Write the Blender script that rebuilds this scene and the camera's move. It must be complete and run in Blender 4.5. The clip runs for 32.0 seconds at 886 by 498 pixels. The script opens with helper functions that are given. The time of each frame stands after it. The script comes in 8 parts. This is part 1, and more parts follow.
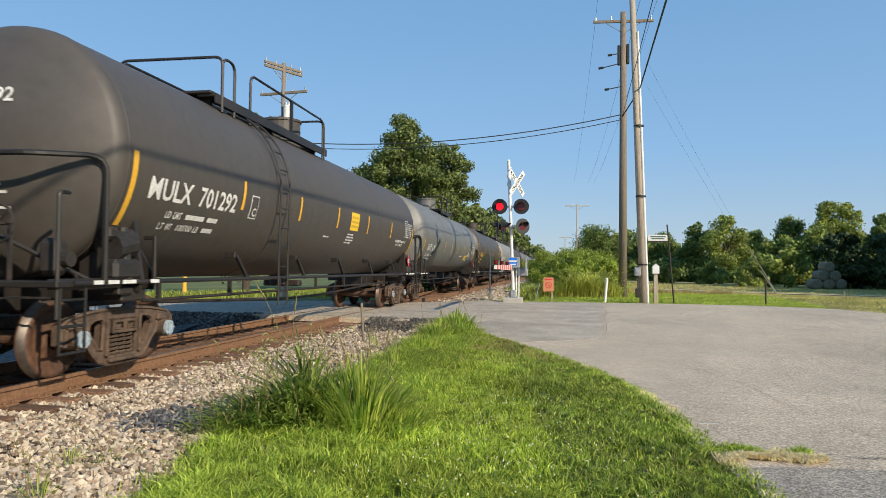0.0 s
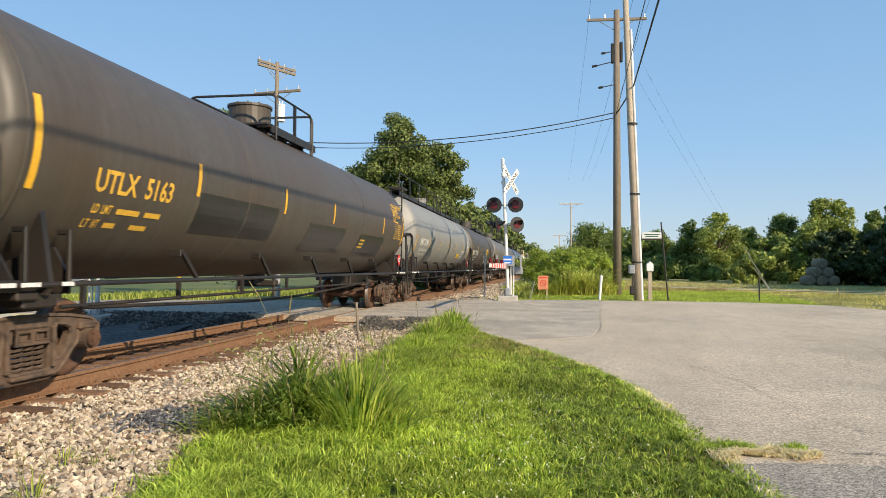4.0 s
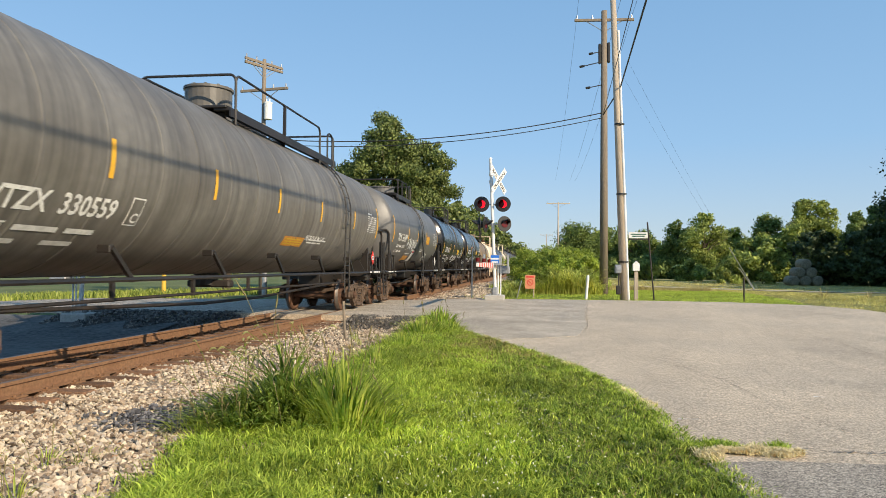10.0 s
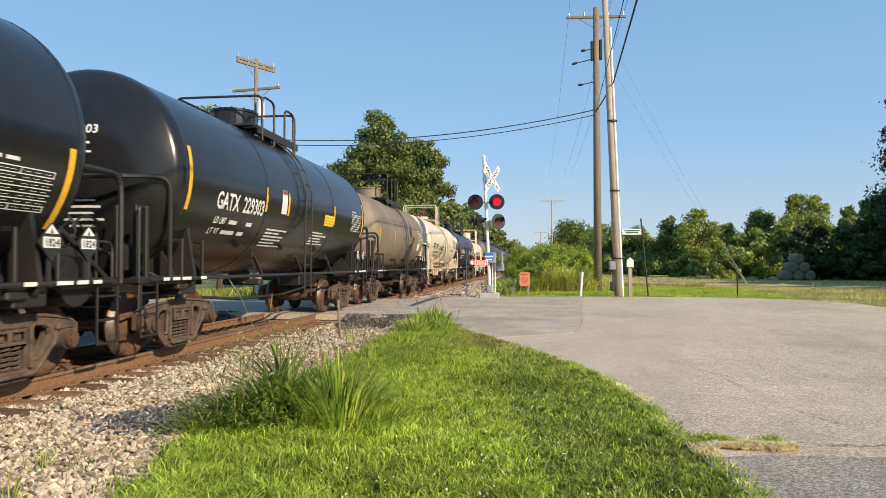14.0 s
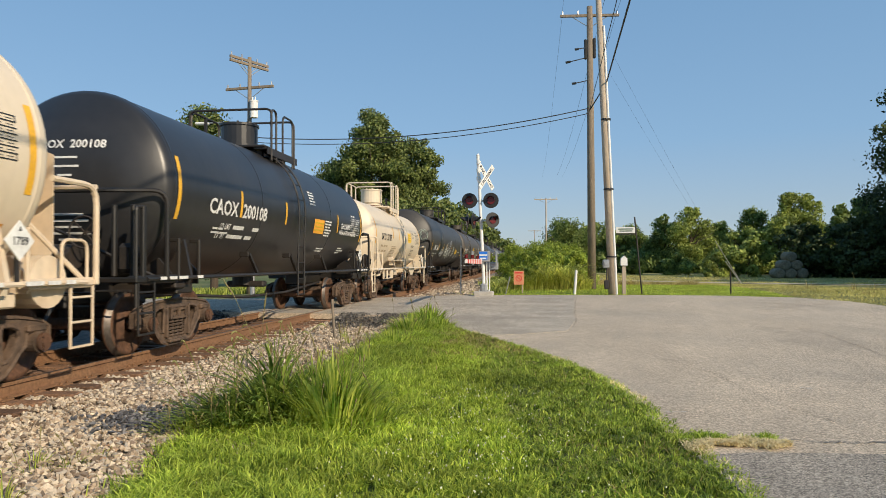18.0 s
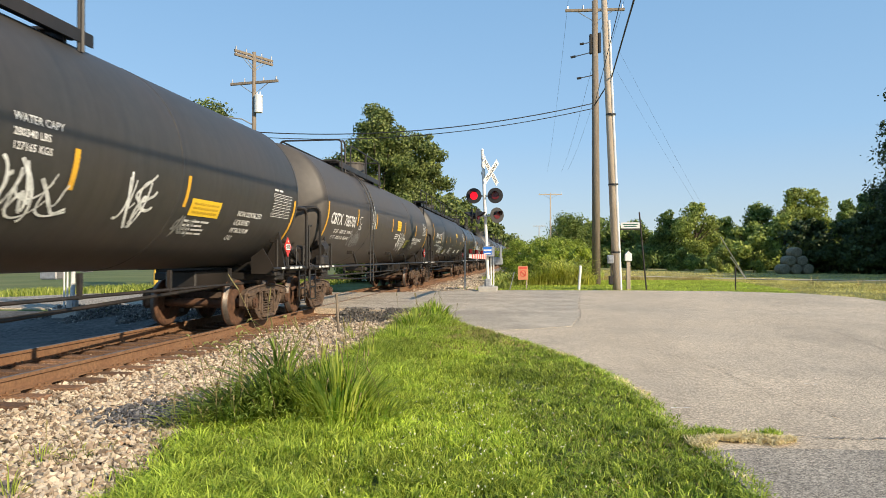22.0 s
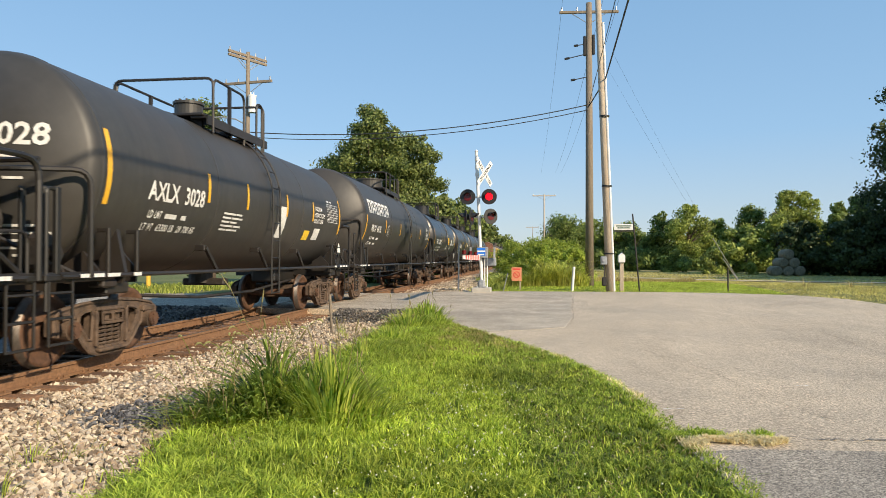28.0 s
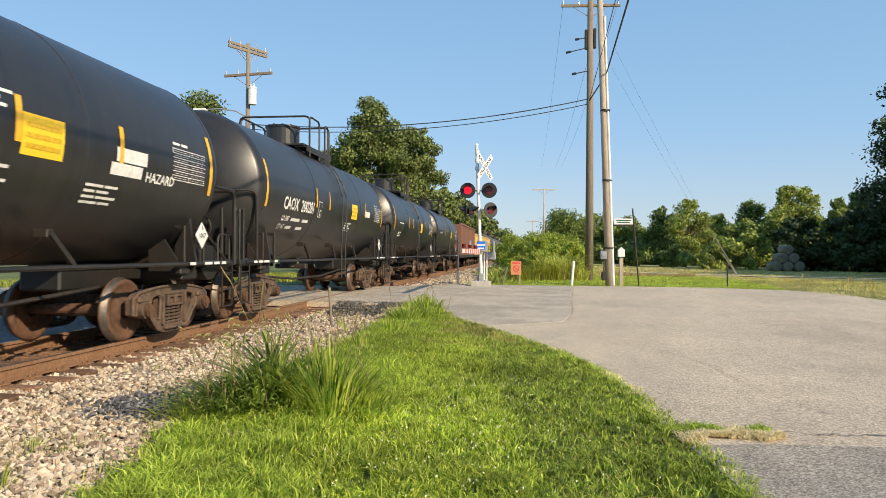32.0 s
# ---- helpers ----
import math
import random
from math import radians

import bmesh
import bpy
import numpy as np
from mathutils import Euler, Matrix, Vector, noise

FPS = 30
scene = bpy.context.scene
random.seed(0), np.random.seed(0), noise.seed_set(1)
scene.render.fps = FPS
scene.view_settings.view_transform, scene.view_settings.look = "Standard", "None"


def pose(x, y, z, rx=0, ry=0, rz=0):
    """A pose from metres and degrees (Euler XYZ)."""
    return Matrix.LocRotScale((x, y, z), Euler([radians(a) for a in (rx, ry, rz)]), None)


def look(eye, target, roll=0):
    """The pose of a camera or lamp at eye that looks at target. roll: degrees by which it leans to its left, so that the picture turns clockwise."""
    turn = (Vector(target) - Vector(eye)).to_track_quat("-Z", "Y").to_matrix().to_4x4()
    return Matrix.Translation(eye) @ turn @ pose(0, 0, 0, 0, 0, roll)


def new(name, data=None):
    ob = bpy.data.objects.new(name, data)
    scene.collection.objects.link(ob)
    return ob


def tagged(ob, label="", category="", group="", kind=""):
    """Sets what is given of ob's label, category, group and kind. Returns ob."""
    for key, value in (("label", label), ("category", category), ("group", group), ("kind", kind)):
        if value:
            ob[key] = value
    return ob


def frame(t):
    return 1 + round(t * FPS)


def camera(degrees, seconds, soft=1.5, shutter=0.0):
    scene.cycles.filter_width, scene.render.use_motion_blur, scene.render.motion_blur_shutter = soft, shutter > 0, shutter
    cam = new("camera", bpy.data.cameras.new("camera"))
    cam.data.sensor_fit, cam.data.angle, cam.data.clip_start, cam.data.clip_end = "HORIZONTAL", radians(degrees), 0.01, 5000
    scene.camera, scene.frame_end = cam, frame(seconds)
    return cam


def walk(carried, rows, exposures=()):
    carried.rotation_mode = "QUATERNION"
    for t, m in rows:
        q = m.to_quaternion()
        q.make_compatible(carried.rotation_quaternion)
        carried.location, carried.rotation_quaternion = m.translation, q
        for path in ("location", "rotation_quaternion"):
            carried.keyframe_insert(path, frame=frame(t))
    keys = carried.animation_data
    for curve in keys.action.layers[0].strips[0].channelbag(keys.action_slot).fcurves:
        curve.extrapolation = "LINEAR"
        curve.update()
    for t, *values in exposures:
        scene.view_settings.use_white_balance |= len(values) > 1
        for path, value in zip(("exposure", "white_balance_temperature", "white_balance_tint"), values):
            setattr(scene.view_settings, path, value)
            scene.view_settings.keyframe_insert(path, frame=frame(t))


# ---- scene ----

EYE = (0.0, 0.0, 1.33)      # z = 0 is the top of the rails, +y the way along the track
cam = camera(65.88, 32.0, soft=0.5, shutter=0.12)
TURNS = [
    (0.0, 91.645, -0.547, 9.483), (0.5, 91.636, -0.556, 9.43), (1.0, 91.616, -0.561, 9.427), (1.5, 91.585, -0.538, 9.414),
    (2.0, 91.525, -0.525, 9.36), (2.5, 91.455, -0.49, 9.288), (3.0, 91.433, -0.451, 9.199), (3.5, 91.476, -0.338, 9.136),
    (5.5, 91.646, 0.023, 8.661), (6.0, 91.588, 0.097, 8.472), (6.5, 91.517, 0.043, 8.278), (7.0, 91.5, 0.06, 8.143),
    (7.5, 91.433, -0.078, 8.084), (8.0, 91.428, -0.197, 8.085), (8.5, 91.431, -0.314, 8.109), (9.0, 91.458, -0.335, 8.103),
    (9.5, 91.46, -0.417, 8.059), (10.0, 91.459, -0.44, 7.979), (10.5, 91.459, -0.418, 7.884), (11.0, 91.441, -0.371, 7.811),
    (11.5, 91.433, -0.329, 7.737), (12.0, 91.416, -0.187, 7.668), (12.5, 91.375, -0.167, 7.612), (13.0, 91.373, 0.0, 7.581),
    (13.5, 91.329, 0.055, 7.515), (14.0, 91.312, 0.117, 7.509), (14.5, 91.26, 0.167, 7.449), (16.5, 91.305, 0.402, 7.236),
    (17.0, 91.293, 0.32, 7.127), (17.5, 91.239, 0.282, 7.058), (18.0, 91.199, 0.244, 7.027), (18.5, 91.149, 0.256, 7.054),
    (19.0, 91.118, 0.203, 7.099), (19.5, 91.111, 0.145, 7.153), (20.0, 91.09, 0.102, 7.21), (20.5, 91.062, 0.099, 7.241),
    (21.0, 90.969, 0.072, 7.308), (21.5, 90.89, 0.121, 7.317), (22.0, 90.787, 0.134, 7.382), (22.5, 90.748, 0.122, 7.403),
    (23.0, 90.753, 0.128, 7.446), (23.5, 90.819, 0.17, 7.387), (24.0, 90.86, 0.212, 7.288), (24.5, 90.863, 0.211, 7.197),
    (25.0, 90.906, 0.211, 7.156), (25.5, 90.94, 0.165, 7.106), (27.5, 90.866, -0.091, 6.849), (28.0, 90.867, -0.024, 6.851),
    (28.5, 90.832, -0.097, 6.845), (29.0, 90.79, -0.141, 6.833), (29.5, 90.779, -0.141, 6.834), (30.0, 90.701, -0.19, 6.842),
    (30.5, 90.612, -0.242, 6.843), (31.0, 90.504, -0.285, 6.837), (31.5, 90.383, -0.335, 6.831), (32.0, 90.316, -0.37, 6.823)]
walk(cam, [(t, pose(*EYE, a, b, c)) for t, a, b, c in TURNS], exposures=[
    (0, -0.02, 6130, 9), (0.4, 0.1, 6350, 10), (0.8, 0.18, 6450, 10), (3.5, 0.2, 6500, 10), (7.0, 0.2, 6500, 10), (9.0, 0.17, 6500, 10), (13.2, 0.21, 6500, 10), (14.3, 0.14, 6500, 10), (15.3, 0.0, 6500, 10), (16.3, -0.20, 6500, 10),
    (17.4, -0.22, 6500, 10), (18.2, -0.09, 6500, 10), (18.8, 0.0, 6500, 10), (19.2, -0.05, 6500, 10), (19.6, -0.17, 6500, 10), (20.3, -0.17, 6500, 10), (20.9, 0.08, 6500, 10), (21.6, 0.24, 6600, 10), (26.0, 0.22, 6680, 10), (29.0, 0.20, 6680, 10), (32, 0.23, 6680, 10)])

# ---- world, sun ----
SUN_AZ, SUN_EL = radians(-38), radians(27.5)          # the sun stands to the right of the track and behind the camera
TO_SUN = Vector((math.cos(SUN_EL) * math.cos(SUN_AZ), math.cos(SUN_EL) * math.sin(SUN_AZ), math.sin(SUN_EL)))
world = bpy.data.worlds.new("sky")
scene.world = world
world.use_nodes = True
wn = world.node_tree
wn.nodes.clear()
sky = wn.nodes.new("ShaderNodeTexSky")
sky.sky_type = "NISHITA"
sky.sun_disc = False
sky.sun_elevation = SUN_EL
sky.sun_rotation = radians(90) - SUN_AZ
sky.air_density, sky.dust_density, sky.ozone_density = 1.0, 0.35, 2.6
back = wn.nodes.new("ShaderNodeBackground")
back.inputs["Strength"].default_value = 0.122
wout = wn.nodes.new("ShaderNodeOutputWorld")
# thin summer haze evens the blue out from the horizon up
geo = wn.nodes.new("ShaderNodeTexCoord")
sep = wn.nodes.new("ShaderNodeSeparateXYZ")
wn.links.new(geo.outputs["Generated"], sep.inputs[0])
hz = wn.nodes.new("ShaderNodeValToRGB")
hz.color_ramp.elements[0].position, hz.color_ramp.elements[0].color = 0.0, (3.9, 4.65, 5.4, 1)
hz.color_ramp.elements[1].position, hz.color_ramp.elements[1].color = 0.62, (1.2, 2.9, 5.3, 1)
e = hz.color_ramp.elements.new(0.17)
e.color = (2.45, 4.2, 6.3, 1)
wn.links.new(sep.outputs["Z"], hz.inputs["Fac"])
hmix = wn.nodes.new("ShaderNodeMix")
hmix.data_type = "RGBA"
hmix.inputs[0].default_value = 0.75
wn.links.new(sky.outputs[0], hmix.inputs[6])
wn.links.new(hz.outputs[0], hmix.inputs[7])
wn.links.new(hmix.outputs[2], back.inputs["Color"])
wn.links.new(back.outputs[0], wout.inputs["Surface"])
sun = new("sun", bpy.data.lights.new("sun", "SUN"))
sun.data.energy, sun.data.angle, sun.data.color = 5.35, radians(0.6), (1.0, 0.84, 0.62)
sun.matrix_world = look((0, 0, 60), Vector((0, 0, 60)) - TO_SUN)


# ---- materials ----
def mat(name, color, rough=0.7, metal=0.0, grain=30.0, amount=0.25, stain=None, stain_scale=1.2, stain_amount=0.5,
        bump=0.0, bump_scale=60.0, stretch=(1, 1, 1), vary=0.0, emit=None, coat=0.0, spec=0.5):
    """A procedural surface: base colour, fine grain, larger stains, relief."""
    m = bpy.data.materials.new(name)
    m.use_nodes = True
    nt = m.node_tree
    bs = nt.nodes["Principled BSDF"]
    bs.inputs["Roughness"].default_value = rough
    bs.inputs["Metallic"].default_value = metal
    bs.inputs["Coat Weight"].default_value = coat
    bs.inputs["Specular IOR Level"].default_value = spec
    tc = nt.nodes.new("ShaderNodeTexCoord")
    mp = nt.nodes.new("ShaderNodeMapping")
    mp.inputs["Scale"].default_value = stretch
    nt.links.new(tc.outputs["Object"], mp.inputs["Vector"])

    def noise_of(scale, detail=4.0, vec=mp):
        n = nt.nodes.new("ShaderNodeTexNoise")
        n.inputs["Scale"].default_value = scale
        n.inputs["Detail"].default_value = detail
        nt.links.new(vec.outputs[0], n.inputs["Vector"])
        return n

    def mixed(fac, a, b, kind="MIX"):
        x = nt.nodes.new("ShaderNodeMix")
        x.data_type, x.blend_type = "RGBA", kind
        for value, socket in ((fac, x.inputs[0]), (a, x.inputs[6]), (b, x.inputs[7])):
            if hasattr(value, "links"):
                nt.links.new(value, socket)
            else:
                socket.default_value = value if isinstance(value, float) else (*value, 1)
        return x.outputs[2]

    def ramp(out, lo, hi):
        r = nt.nodes.new("ShaderNodeMapRange")
        r.inputs["From Min"].default_value, r.inputs["From Max"].default_value = lo, hi
        nt.links.new(out, r.inputs["Value"])
        return r.outputs[0]

    lo = [c * (1 - amount) for c in color]
    hi = [min(1, c * (1 + amount)) for c in color]
    col = mixed(ramp(noise_of(grain).outputs["Fac"], 0.3, 0.7), lo, hi)
    if stain:
        sfac = nt.nodes.new("ShaderNodeMath")
        sfac.operation = "MULTIPLY"
        sfac.inputs[1].default_value = stain_amount
        nt.links.new(ramp(noise_of(stain_scale, 6.0).outputs["Fac"], 0.42, 0.68), sfac.inputs[0])
        col = mixed(sfac.outputs[0], col, stain)
    if vary:
        oi = nt.nodes.new("ShaderNodeObjectInfo")
        r = nt.nodes.new("ShaderNodeMapRange")
        r.inputs["To Min"].default_value, r.inputs["To Max"].default_value = 1 - vary, 1 + vary
        nt.links.new(oi.outputs["Random"], r.inputs["Value"])
        hs = nt.nodes.new("ShaderNodeHueSaturation")
        nt.links.new(r.outputs[0], hs.inputs["Value"])
        nt.links.new(col, hs.inputs["Color"])
        col = hs.outputs[0]
    nt.links.new(col, bs.inputs["Base Color"])
    if bump:
        b = nt.nodes.new("ShaderNodeBump")
        b.inputs["Strength"].default_value = 1.0
        b.inputs["Distance"].default_value = bump
        nt.links.new(noise_of(bump_scale, 5.0).outputs["Fac"], b.inputs["Height"])
        nt.links.new(b.outputs[0], bs.inputs["Normal"])
    if emit:
        bs.inputs["Emission Color"].default_value = (*emit[:3], 1)
        bs.inputs["Emission Strength"].default_value = emit[3]
    return m


def leafy(name, dark, light, trans=0.35, rough=0.5, patch=0.6, spread=0.25, fine=5.0, fine_spread=0.0):
    """Leaves or blades: colour differs from piece to piece, some light passes through."""
    m = bpy.data.materials.new(name)
    m.use_nodes = True
    nt = m.node_tree
    bs = nt.nodes["Principled BSDF"]
    bs.inputs["Roughness"].default_value = rough
    bs.inputs["Specular IOR Level"].default_value = 0.3
    geo = nt.nodes.new("ShaderNodeNewGeometry")
    rp = nt.nodes.new("ShaderNodeValToRGB")
    rp.color_ramp.elements[0].color = (*dark, 1)
    rp.color_ramp.elements[1].color = (*light, 1)
    nt.links.new(geo.outputs["Random Per Island"], rp.inputs["Fac"])
    tc = nt.nodes.new("ShaderNodeTexCoord")
    nz = nt.nodes.new("ShaderNodeTexNoise")
    nz.inputs["Scale"].default_value = patch
    nt.links.new(tc.outputs["Object"], nz.inputs["Vector"])
    mr = nt.nodes.new("ShaderNodeMapRange")
    mr.inputs["From Min"].default_value, mr.inputs["From Max"].default_value = 0.3, 0.7
    mr.inputs["To Min"].default_value, mr.inputs["To Max"].default_value = 1 - spread, 1 + spread
    nt.links.new(nz.outputs["Fac"], mr.inputs["Value"])
    hs = nt.nodes.new("ShaderNodeHueSaturation")
    nt.links.new(rp.outputs[0], hs.inputs["Color"])
    nt.links.new(mr.outputs[0], hs.inputs["Value"])
    if fine_spread:
        nz = nt.nodes.new("ShaderNodeTexNoise")
        nz.inputs["Scale"].default_value = fine
        nt.links.new(tc.outputs["Object"], nz.inputs["Vector"])
        mr = nt.nodes.new("ShaderNodeMapRange")
        mr.inputs["From Min"].default_value, mr.inputs["From Max"].default_value = 0.32, 0.68
        mr.inputs["To Min"].default_value, mr.inputs["To Max"].default_value = 1 - fine_spread, 1 + fine_spread
        nt.links.new(nz.outputs["Fac"], mr.inputs["Value"])
        first, hs = hs, nt.nodes.new("ShaderNodeHueSaturation")
        nt.links.new(first.outputs[0], hs.inputs["Color"])
        nt.links.new(mr.outputs[0], hs.inputs["Value"])
    nt.links.new(hs.outputs[0], bs.inputs["Base Color"])
    tr = nt.nodes.new("ShaderNodeBsdfTranslucent")
    nt.links.new(hs.outputs[0], tr.inputs["Color"])
    mx = nt.nodes.new("ShaderNodeMixShader")
    mx.inputs[0].default_value = trans
    nt.links.new(bs.outputs[0], mx.inputs[1])
    nt.links.new(tr.outputs[0], mx.inputs[2])
    nt.links.new(mx.outputs[0], nt.nodes["Material Output"].inputs["Surface"])
    return m


M_RAIL = mat("rusty_rail", (0.225, 0.122, 0.062), 0.8, 0.05, 25, 0.3, (0.17, 0.08, 0.04), 3, 0.5, bump=0.002)
M_RAILTOP = mat("worn_rail_head", (0.17, 0.12, 0.09), 0.45, 0.6, 20, 0.2)
M_TIE = mat("weathered_tie", (0.21, 0.115, 0.065), 0.9, 0, 14, 0.5, (0.10, 0.058, 0.038), 4, 0.5, 0.006, 40, (6, 1, 6), vary=0.35)
M_BALLAST = mat("ballast_bed", (0.20, 0.17, 0.135), 0.95, 0, 26, 0.6, (0.26, 0.20, 0.15), 1.5, 0.5, 0.02, 28)
M_STEEL_DK = mat("dark_steel", (0.026, 0.023, 0.021), 0.6, 0.1, 20, 0.4, (0.06, 0.041, 0.03), 2.5, 0.5)
M_TRUCK = mat("dusty_cast_steel", (0.088, 0.060, 0.043), 0.85, 0.0, 12, 0.45, (0.145, 0.090, 0.055), 3, 0.6, 0.004, 40)
M_WHEEL = mat("rusty_wheel_plate", (0.125, 0.062, 0.034), 0.75, 0.1, 14, 0.35, (0.05, 0.03, 0.022), 4, 0.6)
M_TREAD = mat("polished_tread", (0.13, 0.11, 0.095), 0.5, 0.7, 20, 0.3)
M_CAPBLUE = mat("pale_bearing_cap", (0.38, 0.46, 0.52), 0.6, 0.0, 20, 0.3, (0.12, 0.10, 0.09), 12, 0.6)
M_YELLOW = mat("yellow_reflective", (0.80, 0.43, 0.03), 0.45, 0, 30, 0.12, (0.5, 0.28, 0.05), 4, 0.3)
M_YPLAC = mat("yellow_placard", (0.85, 0.55, 0.03), 0.5, 0, 30, 0.1)
M_WHITE = mat("white_lettering", (0.72, 0.71, 0.68), 0.6, 0, 25, 0.15, (0.4, 0.38, 0.35), 6, 0.35)
M_BLACKT = mat("black_lettering", (0.02, 0.02, 0.02), 0.6, 0, 25, 0.2)
M_YTEXT = mat("yellow_lettering", (0.72, 0.42, 0.05), 0.6, 0, 25, 0.15)
M_GRAF = mat("sprayed_paint", (0.64, 0.65, 0.63), 0.6, 0, 8, 0.35)
M_GRAFRED = mat("faded_red_spray", (0.30, 0.17, 0.16), 0.6, 0, 8, 0.3)
M_GRAFGREEN = mat("faded_green_spray", (0.16, 0.20, 0.175), 0.6, 0, 8, 0.3)
M_GRAFY = mat("sprayed_olive", (0.30, 0.28, 0.06), 0.6, 0, 8, 0.35)
M_REDPL = mat("red_placard", (0.62, 0.05, 0.04), 0.5, 0, 20, 0.1)
M_GREYPATCH = mat("grey_patch", (0.22, 0.22, 0.21), 0.6, 0, 8, 0.2)
M_GLOSSPATCH = mat("fresh_black_patch", (0.022, 0.022, 0.023), 0.3, 0, 8, 0.2)
M_ORPLAC = mat("orange_placard", (0.80, 0.36, 0.03), 0.5, 0, 30, 0.1)
M_FADED = mat("faded_stencil_print", (0.24, 0.20, 0.15), 0.6, 0, 25, 0.3)
M_TAN = mat("faded_tan_stencil", (0.42, 0.33, 0.22), 0.6, 0, 25, 0.3)
M_PLACINK = mat("faded_print", (0.60, 0.37, 0.02), 0.6)
M_ORANGE = mat("orange_label", (0.55, 0.25, 0.04), 0.6, 0, 8, 0.2)
M_GALV = mat("galvanised_steel", (0.42, 0.43, 0.44), 0.45, 0.6, 18, 0.2, (0.25, 0.25, 0.25), 5, 0.4)
M_WPAINT = mat("white_paint", (0.76, 0.76, 0.73), 0.5, 0, 20, 0.08, (0.5, 0.47, 0.42), 3, 0.35)
M_BLACK = mat("black_hood", (0.018, 0.018, 0.018), 0.5, 0, 20, 0.3)
M_CONC = mat("concrete", (0.42, 0.40, 0.36), 0.9, 0, 25, 0.2, (0.25, 0.23, 0.2), 3, 0.4, 0.003, 40)
def layered(m, layers):
    """Multiplies the colour of a surface by further noise: (scale, stretch, low, high, kind)."""
    nt = m.node_tree
    bs = nt.nodes["Principled BSDF"]
    src = bs.inputs["Base Color"].links[0].from_socket
    tc = nt.nodes.new("ShaderNodeTexCoord")
    for scale, stretch, lo, hi, kind in layers:
        mp = nt.nodes.new("ShaderNodeMapping")
        mp.inputs["Scale"].default_value = stretch
        nt.links.new(tc.outputs["Object"], mp.inputs["Vector"])
        mr = nt.nodes.new("ShaderNodeMapRange")
        if kind == "stone":
            nz = nt.nodes.new("ShaderNodeTexVoronoi")
            nz.inputs["Scale"].default_value = scale
            sp = nt.nodes.new("ShaderNodeSeparateColor")
            nt.links.new(nz.outputs["Color"], sp.inputs[0])
            out = sp.outputs[0]
        else:
            nz = nt.nodes.new("ShaderNodeTexNoise")
            nz.inputs["Scale"].default_value, nz.inputs["Detail"].default_value = scale, 6
            out = nz.outputs["Fac"]
            mr.inputs["From Min"].default_value, mr.inputs["From Max"].default_value = 0.32, 0.68
        nt.links.new(mp.outputs[0], nz.inputs["Vector"])
        mr.inputs["To Min"].default_value, mr.inputs["To Max"].default_value = lo, hi
        nt.links.new(out, mr.inputs["Value"])
        hs = nt.nodes.new("ShaderNodeHueSaturation")
        nt.links.new(mr.outputs[0], hs.inputs["Value"])
        nt.links.new(src, hs.inputs["Color"])
        src = hs.outputs[0]
    nt.links.new(src, bs.inputs["Base Color"])
    return m


M_ASPH = layered(mat("old_asphalt", (0.53, 0.43, 0.312), 0.9, 0, 30, 0.3, (0.38, 0.325, 0.255), 0.30, 0.5, 0.006, 70),
                 [(82, (1, 1, 1), 0.50, 1.44, "stone"), (2.2, (1, 0.6, 1), 0.92, 1.07, "noise"), (0.35, (1.2, 0.7, 1), 0.90, 1.08, "noise")])
M_ASPHDK = layered(mat("patched_asphalt", (0.30, 0.258, 0.205), 0.9, 0, 30, 0.4, (0.22, 0.20, 0.17), 0.8, 0.5, 0.006, 70),
                   [(95, (1, 1, 1), 0.35, 1.85, "stone"), (3.0, (1, 0.5, 1), 0.85, 1.12, "noise")])
M_ASPHOLD = layered(mat("older_asphalt", (0.46, 0.39, 0.30), 0.9, 0, 30, 0.3, (0.36, 0.31, 0.245), 0.4, 0.6, 0.006, 70),
                    [(82, (1, 1, 1), 0.50, 1.44, "stone"), (2.2, (1, 0.6, 1), 0.86, 1.12, "noise"), (0.7, (0.5, 1.6, 1), 0.84, 1.12, "noise")])
M_TYRE = mat("tyre_marks", (0.37, 0.31, 0.24), 0.85, 0, 30, 0.35, (0.50, 0.42, 0.32), 3, 0.8)
M_CRACK = mat("crack_filler", (0.20, 0.17, 0.135), 0.9, 0, 40, 0.3)
M_GROUND = mat("grassy_soil", (0.085, 0.115, 0.022), 0.95, 0, 6, 0.45, (0.20, 0.18, 0.06), 0.12, 0.6, 0.02, 12)
M_FIELD = mat("mown_field", (0.36, 0.30, 0.11), 0.95, 0, 0.9, 0.5, (0.15, 0.16, 0.055), 0.10, 0.8, 0.02, 6, (0.6, 2.2, 1))
M_POLE = mat("weathered_pole", (0.24, 0.195, 0.145), 0.9, 0, 12, 0.3, (0.12, 0.09, 0.065), 1.2, 0.5, 0.005, 40, (8, 8, 0.6))
M_POLE2 = mat("grey_pole", (0.46, 0.385, 0.295), 0.9, 0, 12, 0.25, (0.28, 0.22, 0.165), 1.0, 0.5, 0.005, 40, (8, 8, 0.6))
M_WIRE = mat("cable_jacket", (0.02, 0.02, 0.02), 0.6)
M_BARK = mat("bark", (0.09, 0.065, 0.045), 0.95, 0, 8, 0.4, (0.05, 0.04, 0.03), 2, 0.5, 0.02, 12, (3, 3, 0.5))
M_RED = mat("red_lens", (0.11, 0.006, 0.006), 0.25, 0, 20, 0.1)
M_GLOW = mat("lit_red_lens", (0.5, 0.004, 0.004), 0.4, emit=(1.0, 0.008, 0.022, 1.6), spec=0.2)
M_BLUE = mat("blue_sign_face", (0.02, 0.16, 0.62), 0.5, 0, 20, 0.1)
